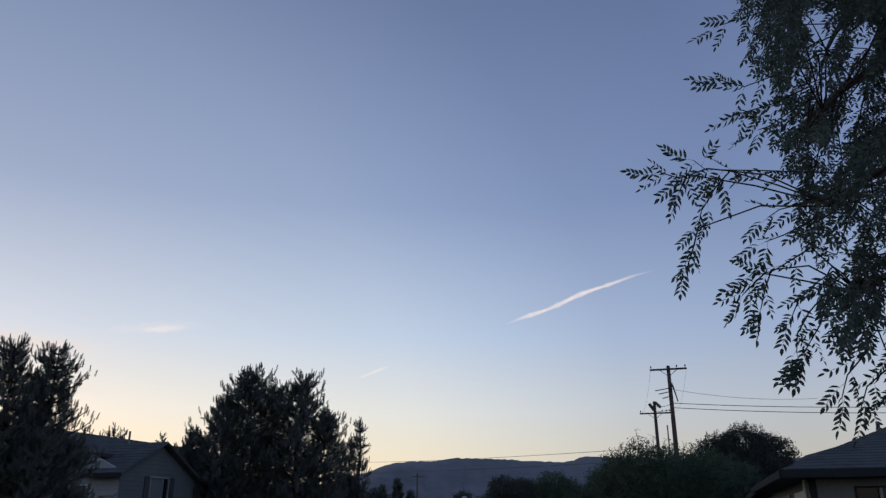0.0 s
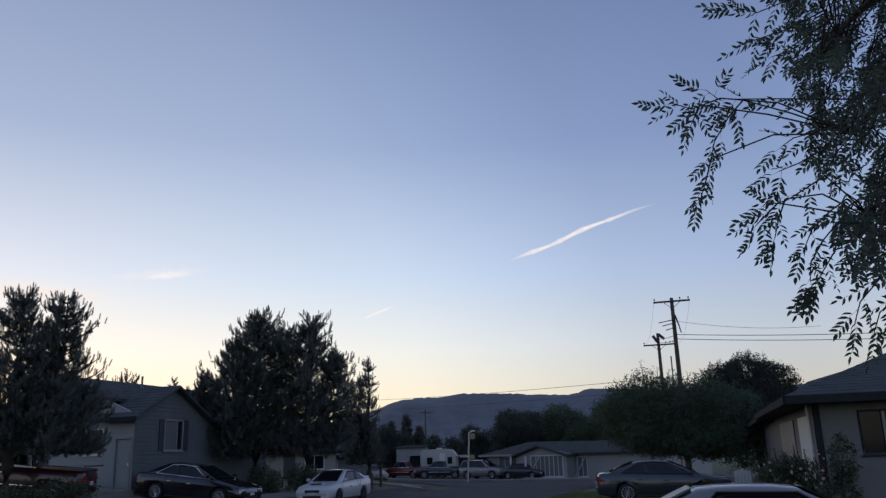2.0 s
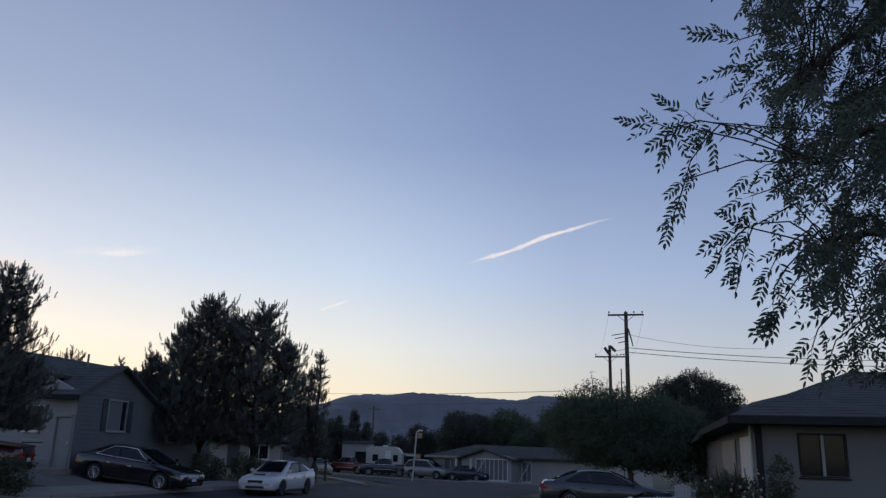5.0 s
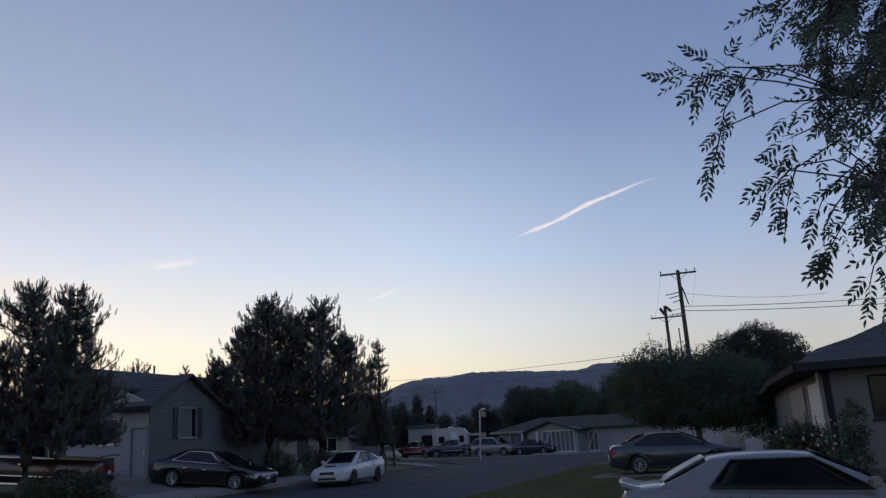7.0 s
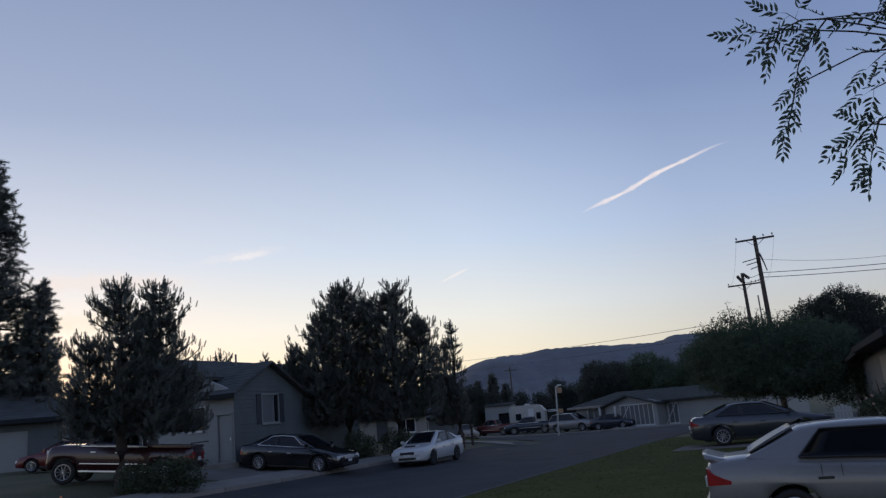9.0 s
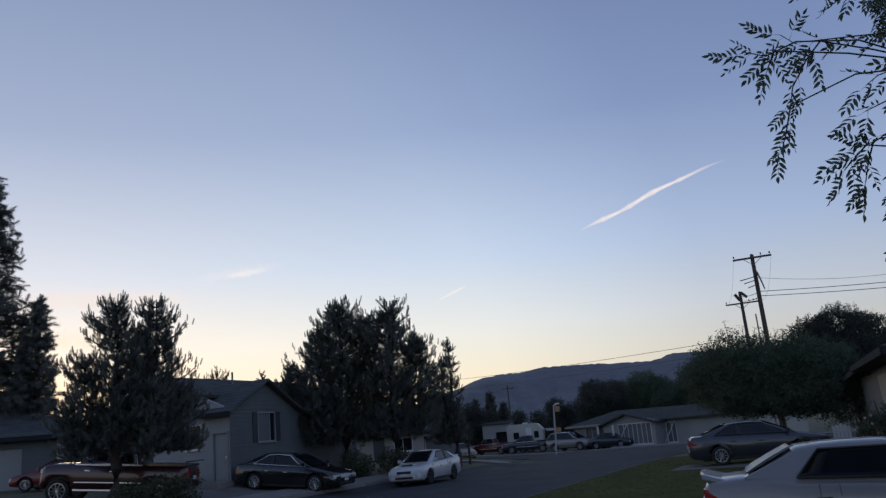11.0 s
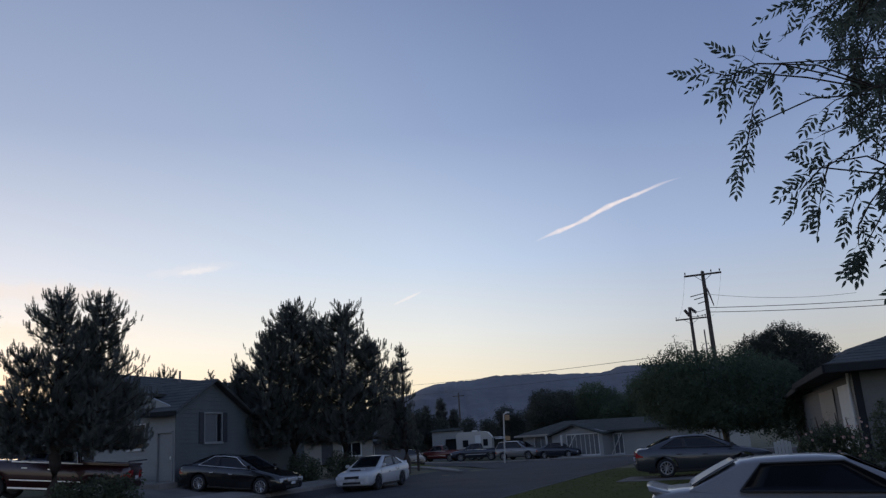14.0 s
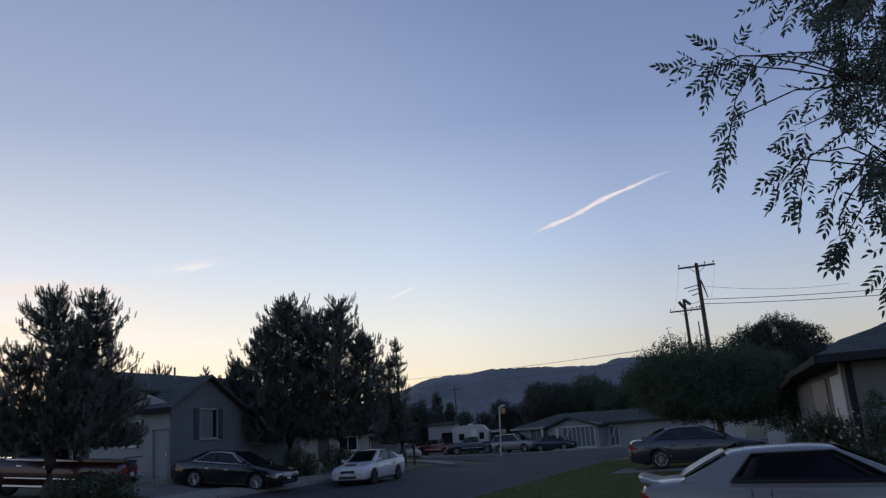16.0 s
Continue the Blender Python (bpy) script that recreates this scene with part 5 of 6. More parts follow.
# ---- poles, wires, the pale post ----
def utility_pole(az, d, top_el, arm_el, arm, lean, label, extras=True):
    p = spot(az, d)
    top = rise(top_el, d) - p.z
    t = thing("utility_pole", Matrix.Translation(p) @ Matrix.Rotation(math.radians(-az + lean), 4, "Z"), label, "utility pole", "utility poles")
    verts, faces = tube([(0, 0, top * k / 8) for k in range(9)], [0.19 - 0.07 * k / 8 for k in range(9)], 12)
    n = len(verts)
    faces.append(tuple(range(n - 12, n)))
    raw("pole", verts, faces, M["wood"], t, "", True)
    z = rise(arm_el, d) - p.z
    a0, a1 = arm
    part("crossarm", boxed(a0, -0.21, z - 0.06, a1, -0.11, z + 0.06, 0.012), M["wood"], t)
    for s in (a0, a1):
        sx = 0.55 if s > 0 else -0.55
        part("arm_brace", rod(bmesh.new(), (sx, -0.16, z - 0.05), (0, -0.16, z - 0.5), 0.018, None, 6), M["iron"], t)
    for x in (a0 + 0.08, -0.02 if extras else a1 - 0.7, a1 - 0.65 if extras else a1 - 0.35, a1 - 0.1):
        bm = rod(bmesh.new(), (x, -0.16, z + 0.06), (x, -0.16, z + 0.16), 0.012, None, 6)
        rod(bm, (x, -0.16, z + 0.14), (x, -0.16, z + 0.21), 0.055, 0.045, 10)
        rod(bm, (x, -0.16, z + 0.21), (x, -0.16, z + 0.26), 0.035, 0.05, 10)
        part("insulator", bm, M["porcelain"], t)
    return t, top, z


poleA, topA, armA = utility_pole(16.68, 55.0, 10.32, 10.08, (-1.22, 1.20), 0.0, "tall dark wooden utility pole with a crossarm")
poleB, topB, armB = utility_pole(15.48, 70.0, 7.95, 7.13, (-1.28, 1.30), 0.0, "dark wooden utility pole with a low crossarm", False)
# switchgear on the tall pole, a cut-out and a drop loop
bm = rod(bmesh.new(), (0.16, -0.2, armA - 1.1), (0.30, -0.25, armA - 1.65), 0.06, 0.05, 10)
rod(bm, (0.30, -0.25, armA - 1.65), (0.42, -0.25, armA - 2.2), 0.045, 0.035, 10)
rod(bm, (0.12, -0.2, armA - 0.95), (0.16, -0.2, armA - 1.15), 0.05, 0.06, 10)
part("cut_out", bm, M["porcelain"], poleA)
for k, z in enumerate((1.32, 1.55, 1.85)):
    part("spacer_bar", rod(bmesh.new(), (-1.0 + 0.22 * k, -0.3, armA - z - 0.12), (0.05, -0.2, armA - z + 0.05), 0.03, None, 6), M["wood"], poleA)
part("conduit", rod(bmesh.new(), (-0.42, -0.1, 0.1), (-0.42, -0.1, armA - 3.7), 0.045, None, 8), M["iron"], poleA)
# head gear of the short pole
bm = rod(bmesh.new(), (-0.08, -0.1, topB - 0.75), (-0.42, -0.25, topB - 0.22), 0.13, 0.13, 10)
rod(bm, (0.08, -0.1, topB - 0.1), (0.50, -0.2, topB - 0.55), 0.12, 0.12, 10)
part("transformer_gear", bm, M["wood"], poleB)


def wire_run(name, ends, sag, r, label, steps=24):
    """A hanging wire between two places."""
    a, b = Vector(ends[0]), Vector(ends[1])
    pts = [a.lerp(b, k / steps) - Vector((0, 0, sag * 4 * (k / steps) * (1 - k / steps))) for k in range(steps + 1)]
    return tagged(tubes(name, [(pts, [r] * len(pts))], M["wire"], None, "", 5), label, "wire", "overhead wires")


def aloft(az, d, el):
    return spot(az, d, rise(el, d))


wire_run("overhead_wire", (aloft(16.8, 54.9, 7.78), aloft(42, 62, 6.4)), 0.45, 0.022, "dark sagging overhead wire from the tall pole")
wire_run("overhead_wire", (aloft(16.8, 54.9, 7.47), aloft(42, 62, 6.0)), 0.45, 0.022, "dark sagging overhead wire from the tall pole")
wire_run("overhead_wire", (aloft(16.8, 54.9, 8.72), aloft(26, 62, 7.6)), 0.30, 0.012, "thin overhead wire from the tall pole")
wire_run("overhead_wire", (aloft(15.5, 69.9, 7.6), aloft(16.7, 55, 7.75)), 0.1, 0.02, "dark wire between the two poles")
wire_run("overhead_wire", (aloft(15.5, 69.9, 7.3), aloft(16.7, 55, 7.42)), 0.1, 0.02, "dark wire between the two poles")
wire_run("overhead_wire", (aloft(-9, 170, 4.05), aloft(15.5, 70, 4.85)), 0.5, 0.022, "long thin wire towards the bluff")
wire_run("overhead_wire", (aloft(-9, 170, 3.25), aloft(14.5, 70, 4.0)), 0.3, 0.020, "long thin wire towards the bluff")
for x0, el0, d0 in ((15.44, 10.1, 54.9), (17.9, 10.1, 54.9)):
    wire_run("overhead_wire", (aloft(x0, d0, el0), aloft(14.5 + (x0 > 16) * 2.3, 69.9, 7.2)), 0.8, 0.006, "thin drop wire between the crossarms")

far = spot(-1.4, 150)
fp = thing("utility_pole", Matrix.Translation(far), "far thin wooden utility pole", "utility pole", "utility poles")
part("pole", rod(bmesh.new(), (0, 0, 0), (0, 0, rise(3.3, 150) - far.z), 0.2, 0.13, 10), M["wood"], fp)
part("crossarm", boxed(-1.1, -0.1, rise(3.05, 150) - far.z, 1.1, 0.1, rise(3.05, 150) - far.z + 0.15, 0.01), M["wood"], fp)


def pale_post():
    p = spot(1.52, 68)
    t = thing("yard_light_post", Matrix.Translation(p) @ Matrix.Rotation(math.radians(3.2), 4, "Y"), "leaning pale post with lamp head and tan boards", "post")
    h = rise(1.62, 68) - p.z
    part("post", rod(bmesh.new(), (0, 0, 0), (0, 0, h), 0.075, 0.06, 12), M["flag"], t)
    bm = rod(bmesh.new(), (0, 0, h - 0.05), (0.34, -0.05, h + 0.12), 0.05, None, 8)
    box(bm, 0.10, -0.16, h + 0.05, 0.50, 0.12, h + 0.17, 0.04)
    part("lamp_head", bm, M["white"], t)
    part("board", boxed(0.10, -0.12, h - 0.55, 0.48, -0.06, h - 0.10, 0.01), M["board"], t, "tan weathered board")
    part("board", boxed(0.08, -0.12, h - 2.2, 0.50, -0.06, h - 1.85, 0.01), M["board"], t, "tan weathered board")
    part("arm", rod(bmesh.new(), (-0.75, -0.05, h - 2.05), (0.1, -0.05, h - 2.0), 0.04, None, 8), M["white"], t)


pale_post()


def mailbox():
    p = spot(-4.6, 47.5)
    t = thing("mailbox", Matrix.Translation(p), "dark mailbox on a stout post", "mailbox")
    part("post", boxed(-0.07, -0.07, 0, 0.07, 0.07, 0.95, 0.01), M["wood"], t)
    part("box", boxed(-0.13, -0.28, 0.95, 0.13, 0.28, 1.2, 0.07), M["trim"], t)


mailbox()


def orange_cone():
    p = spot(-32.0, 26.3)
    t = thing("traffic_cone", Matrix.Translation(p), "small orange cone with a pale band on the grass", "cone")
    bm = boxed(-0.18, -0.18, 0, 0.18, 0.18, 0.04, 0.01)
    rod(bm, (0, 0, 0.03), (0, 0, 0.45), 0.12, 0.03, 16)
    part("cone", bm, M["orange"], t)
    part("band", rod(bmesh.new(), (0, 0, 0.27), (0, 0, 0.36), 0.076, 0.055, 16), M["white"], t, "pale reflective band")


orange_cone()


# ---- trees and bushes ----
def shoot_shape(levels=6, around=7, spread_r=0.34, lift=0.17, w=0.036):
    """A pine shoot along z, one metre long: needles round a stem, as thin triangles."""
    verts, faces = [], []
    for h in range(levels):
        z = 0.05 + 0.75 * h / levels
        for k in range(around):
            a = 2 * math.pi * (k + 0.5 * (h % 2)) / around
            c, s = math.cos(a), math.sin(a)
            n = len(verts)
            rr = spread_r * (1 - 0.55 * h / levels)
            verts += [(-s * w, c * w, z), (s * w, -c * w, z), (c * rr, s * rr, z + lift)]
            faces.append((n, n + 1, n + 2))
    n = len(verts)
    verts += [(-0.03, 0, 0.5), (0.03, 0, 0.5), (0, 0, 1.02), (0, -0.03, 0.5), (0, 0.03, 0.5), (0, 0, 1.0)]
    faces += [(n, n + 1, n + 2), (n + 3, n + 4, n + 5)]
    return verts, faces


SHOOT = shoot_shape()
CANDLE = shoot_shape(7, 6, 0.22, 0.20, 0.032)


def pine(place, stems, reach, label, seed, density=1.0, size=0.55, bottom=1.6, droop=False, kind="pine", feet=1):
    """A conifer. stems: (dx, dy, height, width factor) from the place; reach: table of branch length against relative height."""
    rng = np.random.default_rng(seed)
    t = thing(kind + "_tree", Matrix.Translation(place), label, "tree")
    pts, ups, sizes, tip_p, tip_u, tip_s, branches, trunks = [], [], [], [], [], [], [], []
    for order, (dx, dy, high, wide) in enumerate(stems):
        high += 0.10 if not droop else -0.15
        if order < feet:
            path = [(dx + 0.06 * math.sin(k), dy, high * k / 10 * 0.97 - (0.15 if k == 0 else 0)) for k in range(11)]
        else:
            fx, fy = min(((q[0], q[1]) for q in stems[:feet]), key=lambda q: math.hypot(q[0] - dx, q[1] - dy))
            start = max(min(2.1, high * 0.6), min(0.36 * high, 3.2))
            path = [(fx + (dx - fx) * min(1, k / 5), fy + (dy - fy) * min(1, k / 5), start + (high * 0.97 - start) * k / 10) for k in range(11)]
        trunks.append((path, [(0.27 if order < feet else 0.11) * (1 - k / 10.6) * (high / 9) + 0.012 for k in range(11)]))
        z = bottom
        while z < high - 0.25:
            f = (z - bottom) / (high - bottom)
            far_out = lerp_table(reach, f) * wide
            count = int(rng.integers(4, 8))
            turn0 = rng.uniform(0, 6.28)
            for k in range(count):
                a = turn0 + 2 * math.pi * k / count + rng.normal(0, 0.25)
                length = far_out * (rng.uniform(0.40, 0.86) if rng.uniform() < 0.66 else rng.uniform(0.86, 1.12))
                if length < 0.12 or (f > 0.3 and rng.uniform() < 0.12):
                    continue
                up = rng.uniform(0.05, 0.45) * (0.5 + f) if not droop else rng.uniform(-0.28, -0.05) * (1 - f * 0.8)
                bend = 0.30 if not droop else 0.16
                n = 5
                path = []
                for i in range(n + 1):
                    g = i / n
                    rr = length * g
                    path.append((dx + math.cos(a) * rr, dy + math.sin(a) * rr, z + up * rr + bend * length * g * g * g))
                branches.append((path, [0.035 * (1 - i / (n + 1)) * (0.5 + length / 3) + 0.006 for i in range(n + 1)]))
                m = max(3, int(length * 9.5 * density))
                for i in range(m):
                    g = 0.22 + 0.78 * (i + rng.uniform(0, 1)) / m
                    j = min(n - 1, int(g * n))
                    w = g * n - j
                    p = np.array(path[j]) * (1 - w) + np.array(path[j + 1]) * w
                    spreading = 0.42 * length * (1 - 0.5 * g) * 0.55
                    off = rng.normal(0, 1, 3) * spreading * np.array([0.55, 0.55, 0.30])
                    p = p + off
                    outward = np.array([math.cos(a), math.sin(a), 0.0])
                    u = outward * rng.uniform(0.1, 0.9) + np.array([0, 0, rng.uniform(0.35, 1.1) if not droop else rng.uniform(-0.35, 0.35)]) + rng.normal(0, 0.28, 3)
                    if g > 0.82:
                        tip_p.append(p), tip_u.append(u * np.array([0.3, 0.3, 1]) + np.array([0, 0, 0.7 if not droop else 0.0])), tip_s.append(size * rng.uniform(0.8, 1.3))
                    else:
                        pts.append(p), ups.append(u), sizes.append(size * rng.uniform(0.8, 1.35))
                if length > 0.5 and not droop:
                    for k2 in range(9):
                        g = 0.55 + 0.43 * k2 / 8
                        j = min(n - 1, int(g * n))
                        p = np.array(path[j]) * (1 - g * n + j) + np.array(path[j + 1]) * (g * n - j)
                        tip_p.append(p + rng.normal(0, 0.09, 3)), tip_u.append(np.array([math.cos(a) * 0.18, math.sin(a) * 0.18, 1.0]) + rng.normal(0, 0.13, 3)), tip_s.append(size * rng.uniform(0.9, 1.2))
            z += rng.uniform(0.28, 0.54)
        fill = int((48 if not droop else 16) * density * (high - bottom) * max(r for _, r in reach) * wide)
        for _ in range(fill):
            f = rng.uniform(0, 0.93)
            rr = lerp_table(reach, f) * wide * 0.50 * math.sqrt(rng.uniform(0, 1))
            a = rng.uniform(0, 6.283)
            pts.append(np.array([dx + math.cos(a) * rr, dy + math.sin(a) * rr, bottom + f * (high - bottom) + rng.normal(0, 0.1) - 0.12])), ups.append(np.array([math.cos(a) * 0.5, math.sin(a) * 0.5, 0.8 if not droop else 0.1]) + rng.normal(0, 0.3, 3)), sizes.append(size * rng.uniform(0.9, 1.4))
        for k in range(7):
            tip_p.append(np.array([dx + rng.normal(0, 0.10), dy + rng.normal(0, 0.10), high - 0.75 + 0.09 * k])), tip_u.append(np.array([rng.normal(0, 0.2), rng.normal(0, 0.2), 1.0])), tip_s.append(size * rng.uniform(0.7, 1.1))
    tubes("trunk", trunks, M["bark"], t, "", 9)
    tagged(tubes("branchwork", branches, M["bark"], t, "", 4), kind="stuff")
    spread("crown", *SHOOT, poses(pts, ups, np.array(sizes) * (1.0 if droop else 0.84), rng), M["needles"], t)
    spread("new_growth", *(SHOOT if droop else CANDLE), poses(tip_p, tip_u, np.array(tip_s) * (1.0 if droop else 0.74), rng), M["needles_tip"], t)
    return t


BROAD = [(0.0, 0.95), (0.12, 1.15), (0.38, 1.10), (0.6, 0.88), (0.78, 0.64), (0.9, 0.42), (1.0, 0.10)]
NARROW = [(0.0, 1.0), (0.25, 0.85), (0.5, 0.62), (0.75, 0.36), (0.92, 0.15), (1.0, 0.04)]


def reach(table, r):
    return [(a, b * r) for a, b in table]


def off_to(place, az, d):
    q = spot(az, d, 0)
    return q.x - place.x, q.y - place.y


# the two-topped pine behind the white car
p = spot(-11.5, 41.0)
a, b, c = off_to(p, -13.3, 41.2), off_to(p, -9.75, 40.6), off_to(p, -11.6, 41.6)
pine(p, [(*a, rise(10.35, 41) - p.z, 1.0), (*b, rise(9.8, 41) - p.z, 1.0), (*off_to(p, -15.0, 40.5), rise(8.1, 41) - p.z, 0.78), (*off_to(p, -7.9, 40.8), rise(7.7, 41) - p.z, 0.72), (*c, rise(9.5, 41) - p.z, 0.8)], reach(BROAD, 2.2), "large dark two-topped pine beside the street", 3, 1.0, 0.44, 1.8, feet=2)
p = spot(-16.9, 41.5)
pine(p, [(0, 0, rise(5.9, 41.5) - p.z, 0.7), (0.5, 0.3, rise(5.3, 41.5) - p.z, 0.6)], reach(BROAD, 1.2), "young pine at the edge of the large pine", 5, 1.0, 0.5, 2.2)
p = spot(-5.45, 46.0)
pine(p, [(0, 0, rise(7.1, 46) - p.z, 0.85), (-0.55, 0.2, rise(5.6, 46) - p.z, 0.75), (-1.0, 0.3, rise(5.0, 46) - p.z, 0.7)], reach(BROAD, 0.72), "slender young pine with upright candles", 8, 0.2, 0.48, 1.3)
# the pine in front of the pickup
p = spot(-28.3, 29.8)
a, b, c = off_to(p, -28.5, 29.8), off_to(p, -25.9, 30.4), off_to(p, -27.0, 30.2)
pine(p, [(*a, rise(11.15, 30) - p.z, 1.12), (*b, rise(11.35, 30.4) - p.z, 0.9), (*off_to(p, -30.4, 29.6), rise(7.4, 30) - p.z, 0.78), (*off_to(p, -24.3, 30.2), rise(5.2, 30) - p.z, 0.9), (*off_to(p, -31.0, 29.4), rise(4.4, 30) - p.z, 0.45), (*off_to(p, -26.2, 29.0), rise(5.5, 29) - p.z, 0.9), (*c, rise(9.2, 30) - p.z, 0.9)], reach(BROAD, 1.42), "dark bushy pine in the yard before the pickup", 13, 1.15, 0.37, 1.9)
# tall spruces at the side
p = spot(-36.4, 52)
pine(p, [(0, 0, rise(19.8, 52) - p.z, 1.0)], reach(NARROW, 4.3), "tall dark spruce with drooping layered branches", 17, 0.5, 0.75, 2.5, True, "spruce")
p = spot(-33.2, 50)
pine(p, [(0, 0, rise(11.5, 50) - p.z, 1.0), (-1.2, 0.6, rise(10.8, 50) - p.z, 0.9)], reach(NARROW, 2.0), "dark spruce beside the taller one", 19, 0.6, 0.62, 3.2, True, "spruce")
# tips showing over the grey house's roof
p = spot(-21.9, 54)
pine(p, [(dx, dy, rise(el, 54) - p.z, 0.6) for dx, dy, el in ((-0.7, 0, 5.8), (-0.35, 0.2, 5.95), (0.0, 0, 6.1), (0.35, 0.1, 5.95), (0.7, -0.1, 5.8))], reach(NARROW, 0.42), "cluster of pine tops behind the house", 23, 0.6, 0.55, 4.2)
p = spot(-18.85, 54)
pine(p, [(0, 0, rise(5.75, 54) - p.z, 0.7)], reach(NARROW, 0.5), "thin pine top behind the house", 29, 0.6, 0.5, 4.0)


def leaf_clump(n=9, size=0.30, seed=1):
    rng = np.random.default_rng(seed)
    verts, faces = [], []
    for _ in range(n):
        c = rng.normal(0, 0.36, 3)
        u = rng.normal(size=3)
        u /= np.linalg.norm(u)
        w = np.cross(u, rng.normal(size=3))
        w /= np.linalg.norm(w)
        s = size * rng.uniform(0.7, 1.3)
        k = len(verts)
        verts += [c - u * s * 0.5, c + w * s * 0.27, c + u * s * 0.5, c - w * s * 0.27]
        faces += [(k, k + 1, k + 2), (k, k + 2, k + 3)]
    return verts, faces


CLUMP = leaf_clump()


def leafy(place, lobes, mat, label, seed, size=0.55, per=34, trunk=None, name="tree", sprigs=(), category="tree", bark="bark"):
    """A broadleaf tree or bush. lobes: (dx, dy, z, rx, ry, rz) round the place; sprigs: thin leafy shoots (dx, dy, z0, height)."""
    rng = np.random.default_rng(seed)
    t = thing(name, Matrix.Translation(place), label, category)
    pts, ups, sizes, limbs = [], [], [], []
    foot = trunk[0] if trunk else (0, 0, 0)
    for dx, dy, z, rx, ry, rz in lobes:
        count = int(per * (rx * ry + ry * rz + rx * rz) / size)
        for _ in range(count):
            u = rng.normal(size=3)
            u /= np.linalg.norm(u)
            lump = 1 + 0.24 * noise.noise((u[0] * 2.3 + dx + seed, u[1] * 2.3 + dy, u[2] * 2.3 + z)) + 0.15 * noise.noise((u[0] * 6 + dx, u[1] * 6 + seed, u[2] * 6))
            rr = rng.uniform(0.3, 1) ** 0.45 * lump
            pts.append((dx + u[0] * rx * rr, dy + u[1] * ry * rr, max(0.05, z + u[2] * rz * rr)))
            ups.append(u + rng.normal(0, 0.5, 3)), sizes.append(size * rng.uniform(0.6, 1.25))
        if trunk:
            mid = (foot[0] * 0.5 + dx * 0.5, foot[1] * 0.5 + dy * 0.5, trunk[1] * 0.75 + z * 0.25)
            limbs.append(([(foot[0], foot[1], trunk[1] * 0.7), mid, (dx, dy, z)], [trunk[2] * 0.55, trunk[2] * 0.35, trunk[2] * 0.12]))
    for dx, dy, z0, high in sprigs:
        lean = rng.normal(0, 0.16, 2)
        limbs.append(([(dx, dy, z0), (dx + lean[0] * high * 0.5, dy + lean[1] * high * 0.5, z0 + high * 0.55), (dx + lean[0] * high, dy + lean[1] * high, z0 + high)], [0.03, 0.02, 0.006]))
        for k in range(int(high * 17)):
            g = rng.uniform(0.1, 1)
            pts.append((dx + lean[0] * high * g + rng.normal(0, 0.16), dy + lean[1] * high * g + rng.normal(0, 0.16), z0 + high * g))
            ups.append((rng.normal(), rng.normal(), 1)), sizes.append(size * rng.uniform(0.3, 0.62))
    if trunk:
        path = [(foot[0] * k / 5 + 0.05 * math.sin(k), foot[1] * k / 5, trunk[1] * k / 5 - (0.15 if k == 0 else 0)) for k in range(6)]
        tubes("trunk", [(path, [trunk[2] * (1.25 if k == 0 else 1 - 0.07 * k) for k in range(6)])], M[bark], t, "", 10)
    if limbs:
        tagged(tubes("branchwork", limbs, M[bark], t, "", 6), kind="stuff")
    spread("crown", *CLUMP, poses(pts, ups, sizes, rng), mat, t)
    return t


def crown_at(place, az, d, el, rx, rz, ry=None):
    """A crown lobe centred az, el degrees off at d, relative to place."""
    q = spot(az, d, rise(el, d))
    return (q.x - place.x, q.y - place.y, q.z - place.z, rx, ry or rx, rz)


p = spot(16.6, 44)
leafy(p, [crown_at(p, 12.9, 46, 2.3, 1.8, 1.8), crown_at(p, 14.3, 45, 2.6, 2.2, 2.0), crown_at(p, 16.4, 44, 2.3, 2.8, 2.0), crown_at(p, 18.8, 43.5, 1.8, 2.3, 2.0), crown_at(p, 20.6, 42, 0.9, 1.6, 1.9), crown_at(p, 15.0, 44, 0.9, 2.5, 1.0), crown_at(p, 17.8, 43, 0.6, 2.4, 1.0)],
      M["leaf"], "wide dark green tree with low spreading crown", 31, 0.36, 52, ((0, 0, 0), 2.2, 0.17), bark="bark_pale",
      sprigs=[(*off_to(p, az, 45), rise(el, 45) - p.z, h) for az, el, h in ((12.6, 3.7, 1.0), (12.9, 3.9, 0.9), (13.2, 4.0, 1.0), (13.6, 4.2, 0.8), (14.3, 4.3, 1.4), (14.7, 4.2, 1.1), (15.2, 4.2, 1.2), (15.7, 4.1, 1.1), (16.4, 4.0, 0.8), (17.1, 4.0, 0.9), (17.5, 4.0, 0.9))])
p = spot(21.2, 50)
leafy(p, [crown_at(p, 19.6, 50, 3.85, 1.6, 1.65), crown_at(p, 21.1, 50, 4.15, 1.9, 1.75), crown_at(p, 22.6, 50.5, 3.8, 1.55, 1.5), crown_at(p, 20.8, 49.5, 2.2, 2.6, 1.9), crown_at(p, 22.8, 49, 1.6, 1.8, 1.8), crown_at(p, 18.9, 50, 2.8, 1.3, 1.6)],
      M["leaf_dark"], "dense dark round-topped tree behind the houses", 37, 0.34, 88, ((0, 0, 0), 2.6, 0.22),
      sprigs=[(*off_to(p, az, 50), rise(el, 50) - p.z, 0.7) for az, el in ((18.6, 4.6), (19.3, 5.1), (20.3, 5.3), (21.3, 5.7), (22.2, 5.2), (23.3, 4.6))])
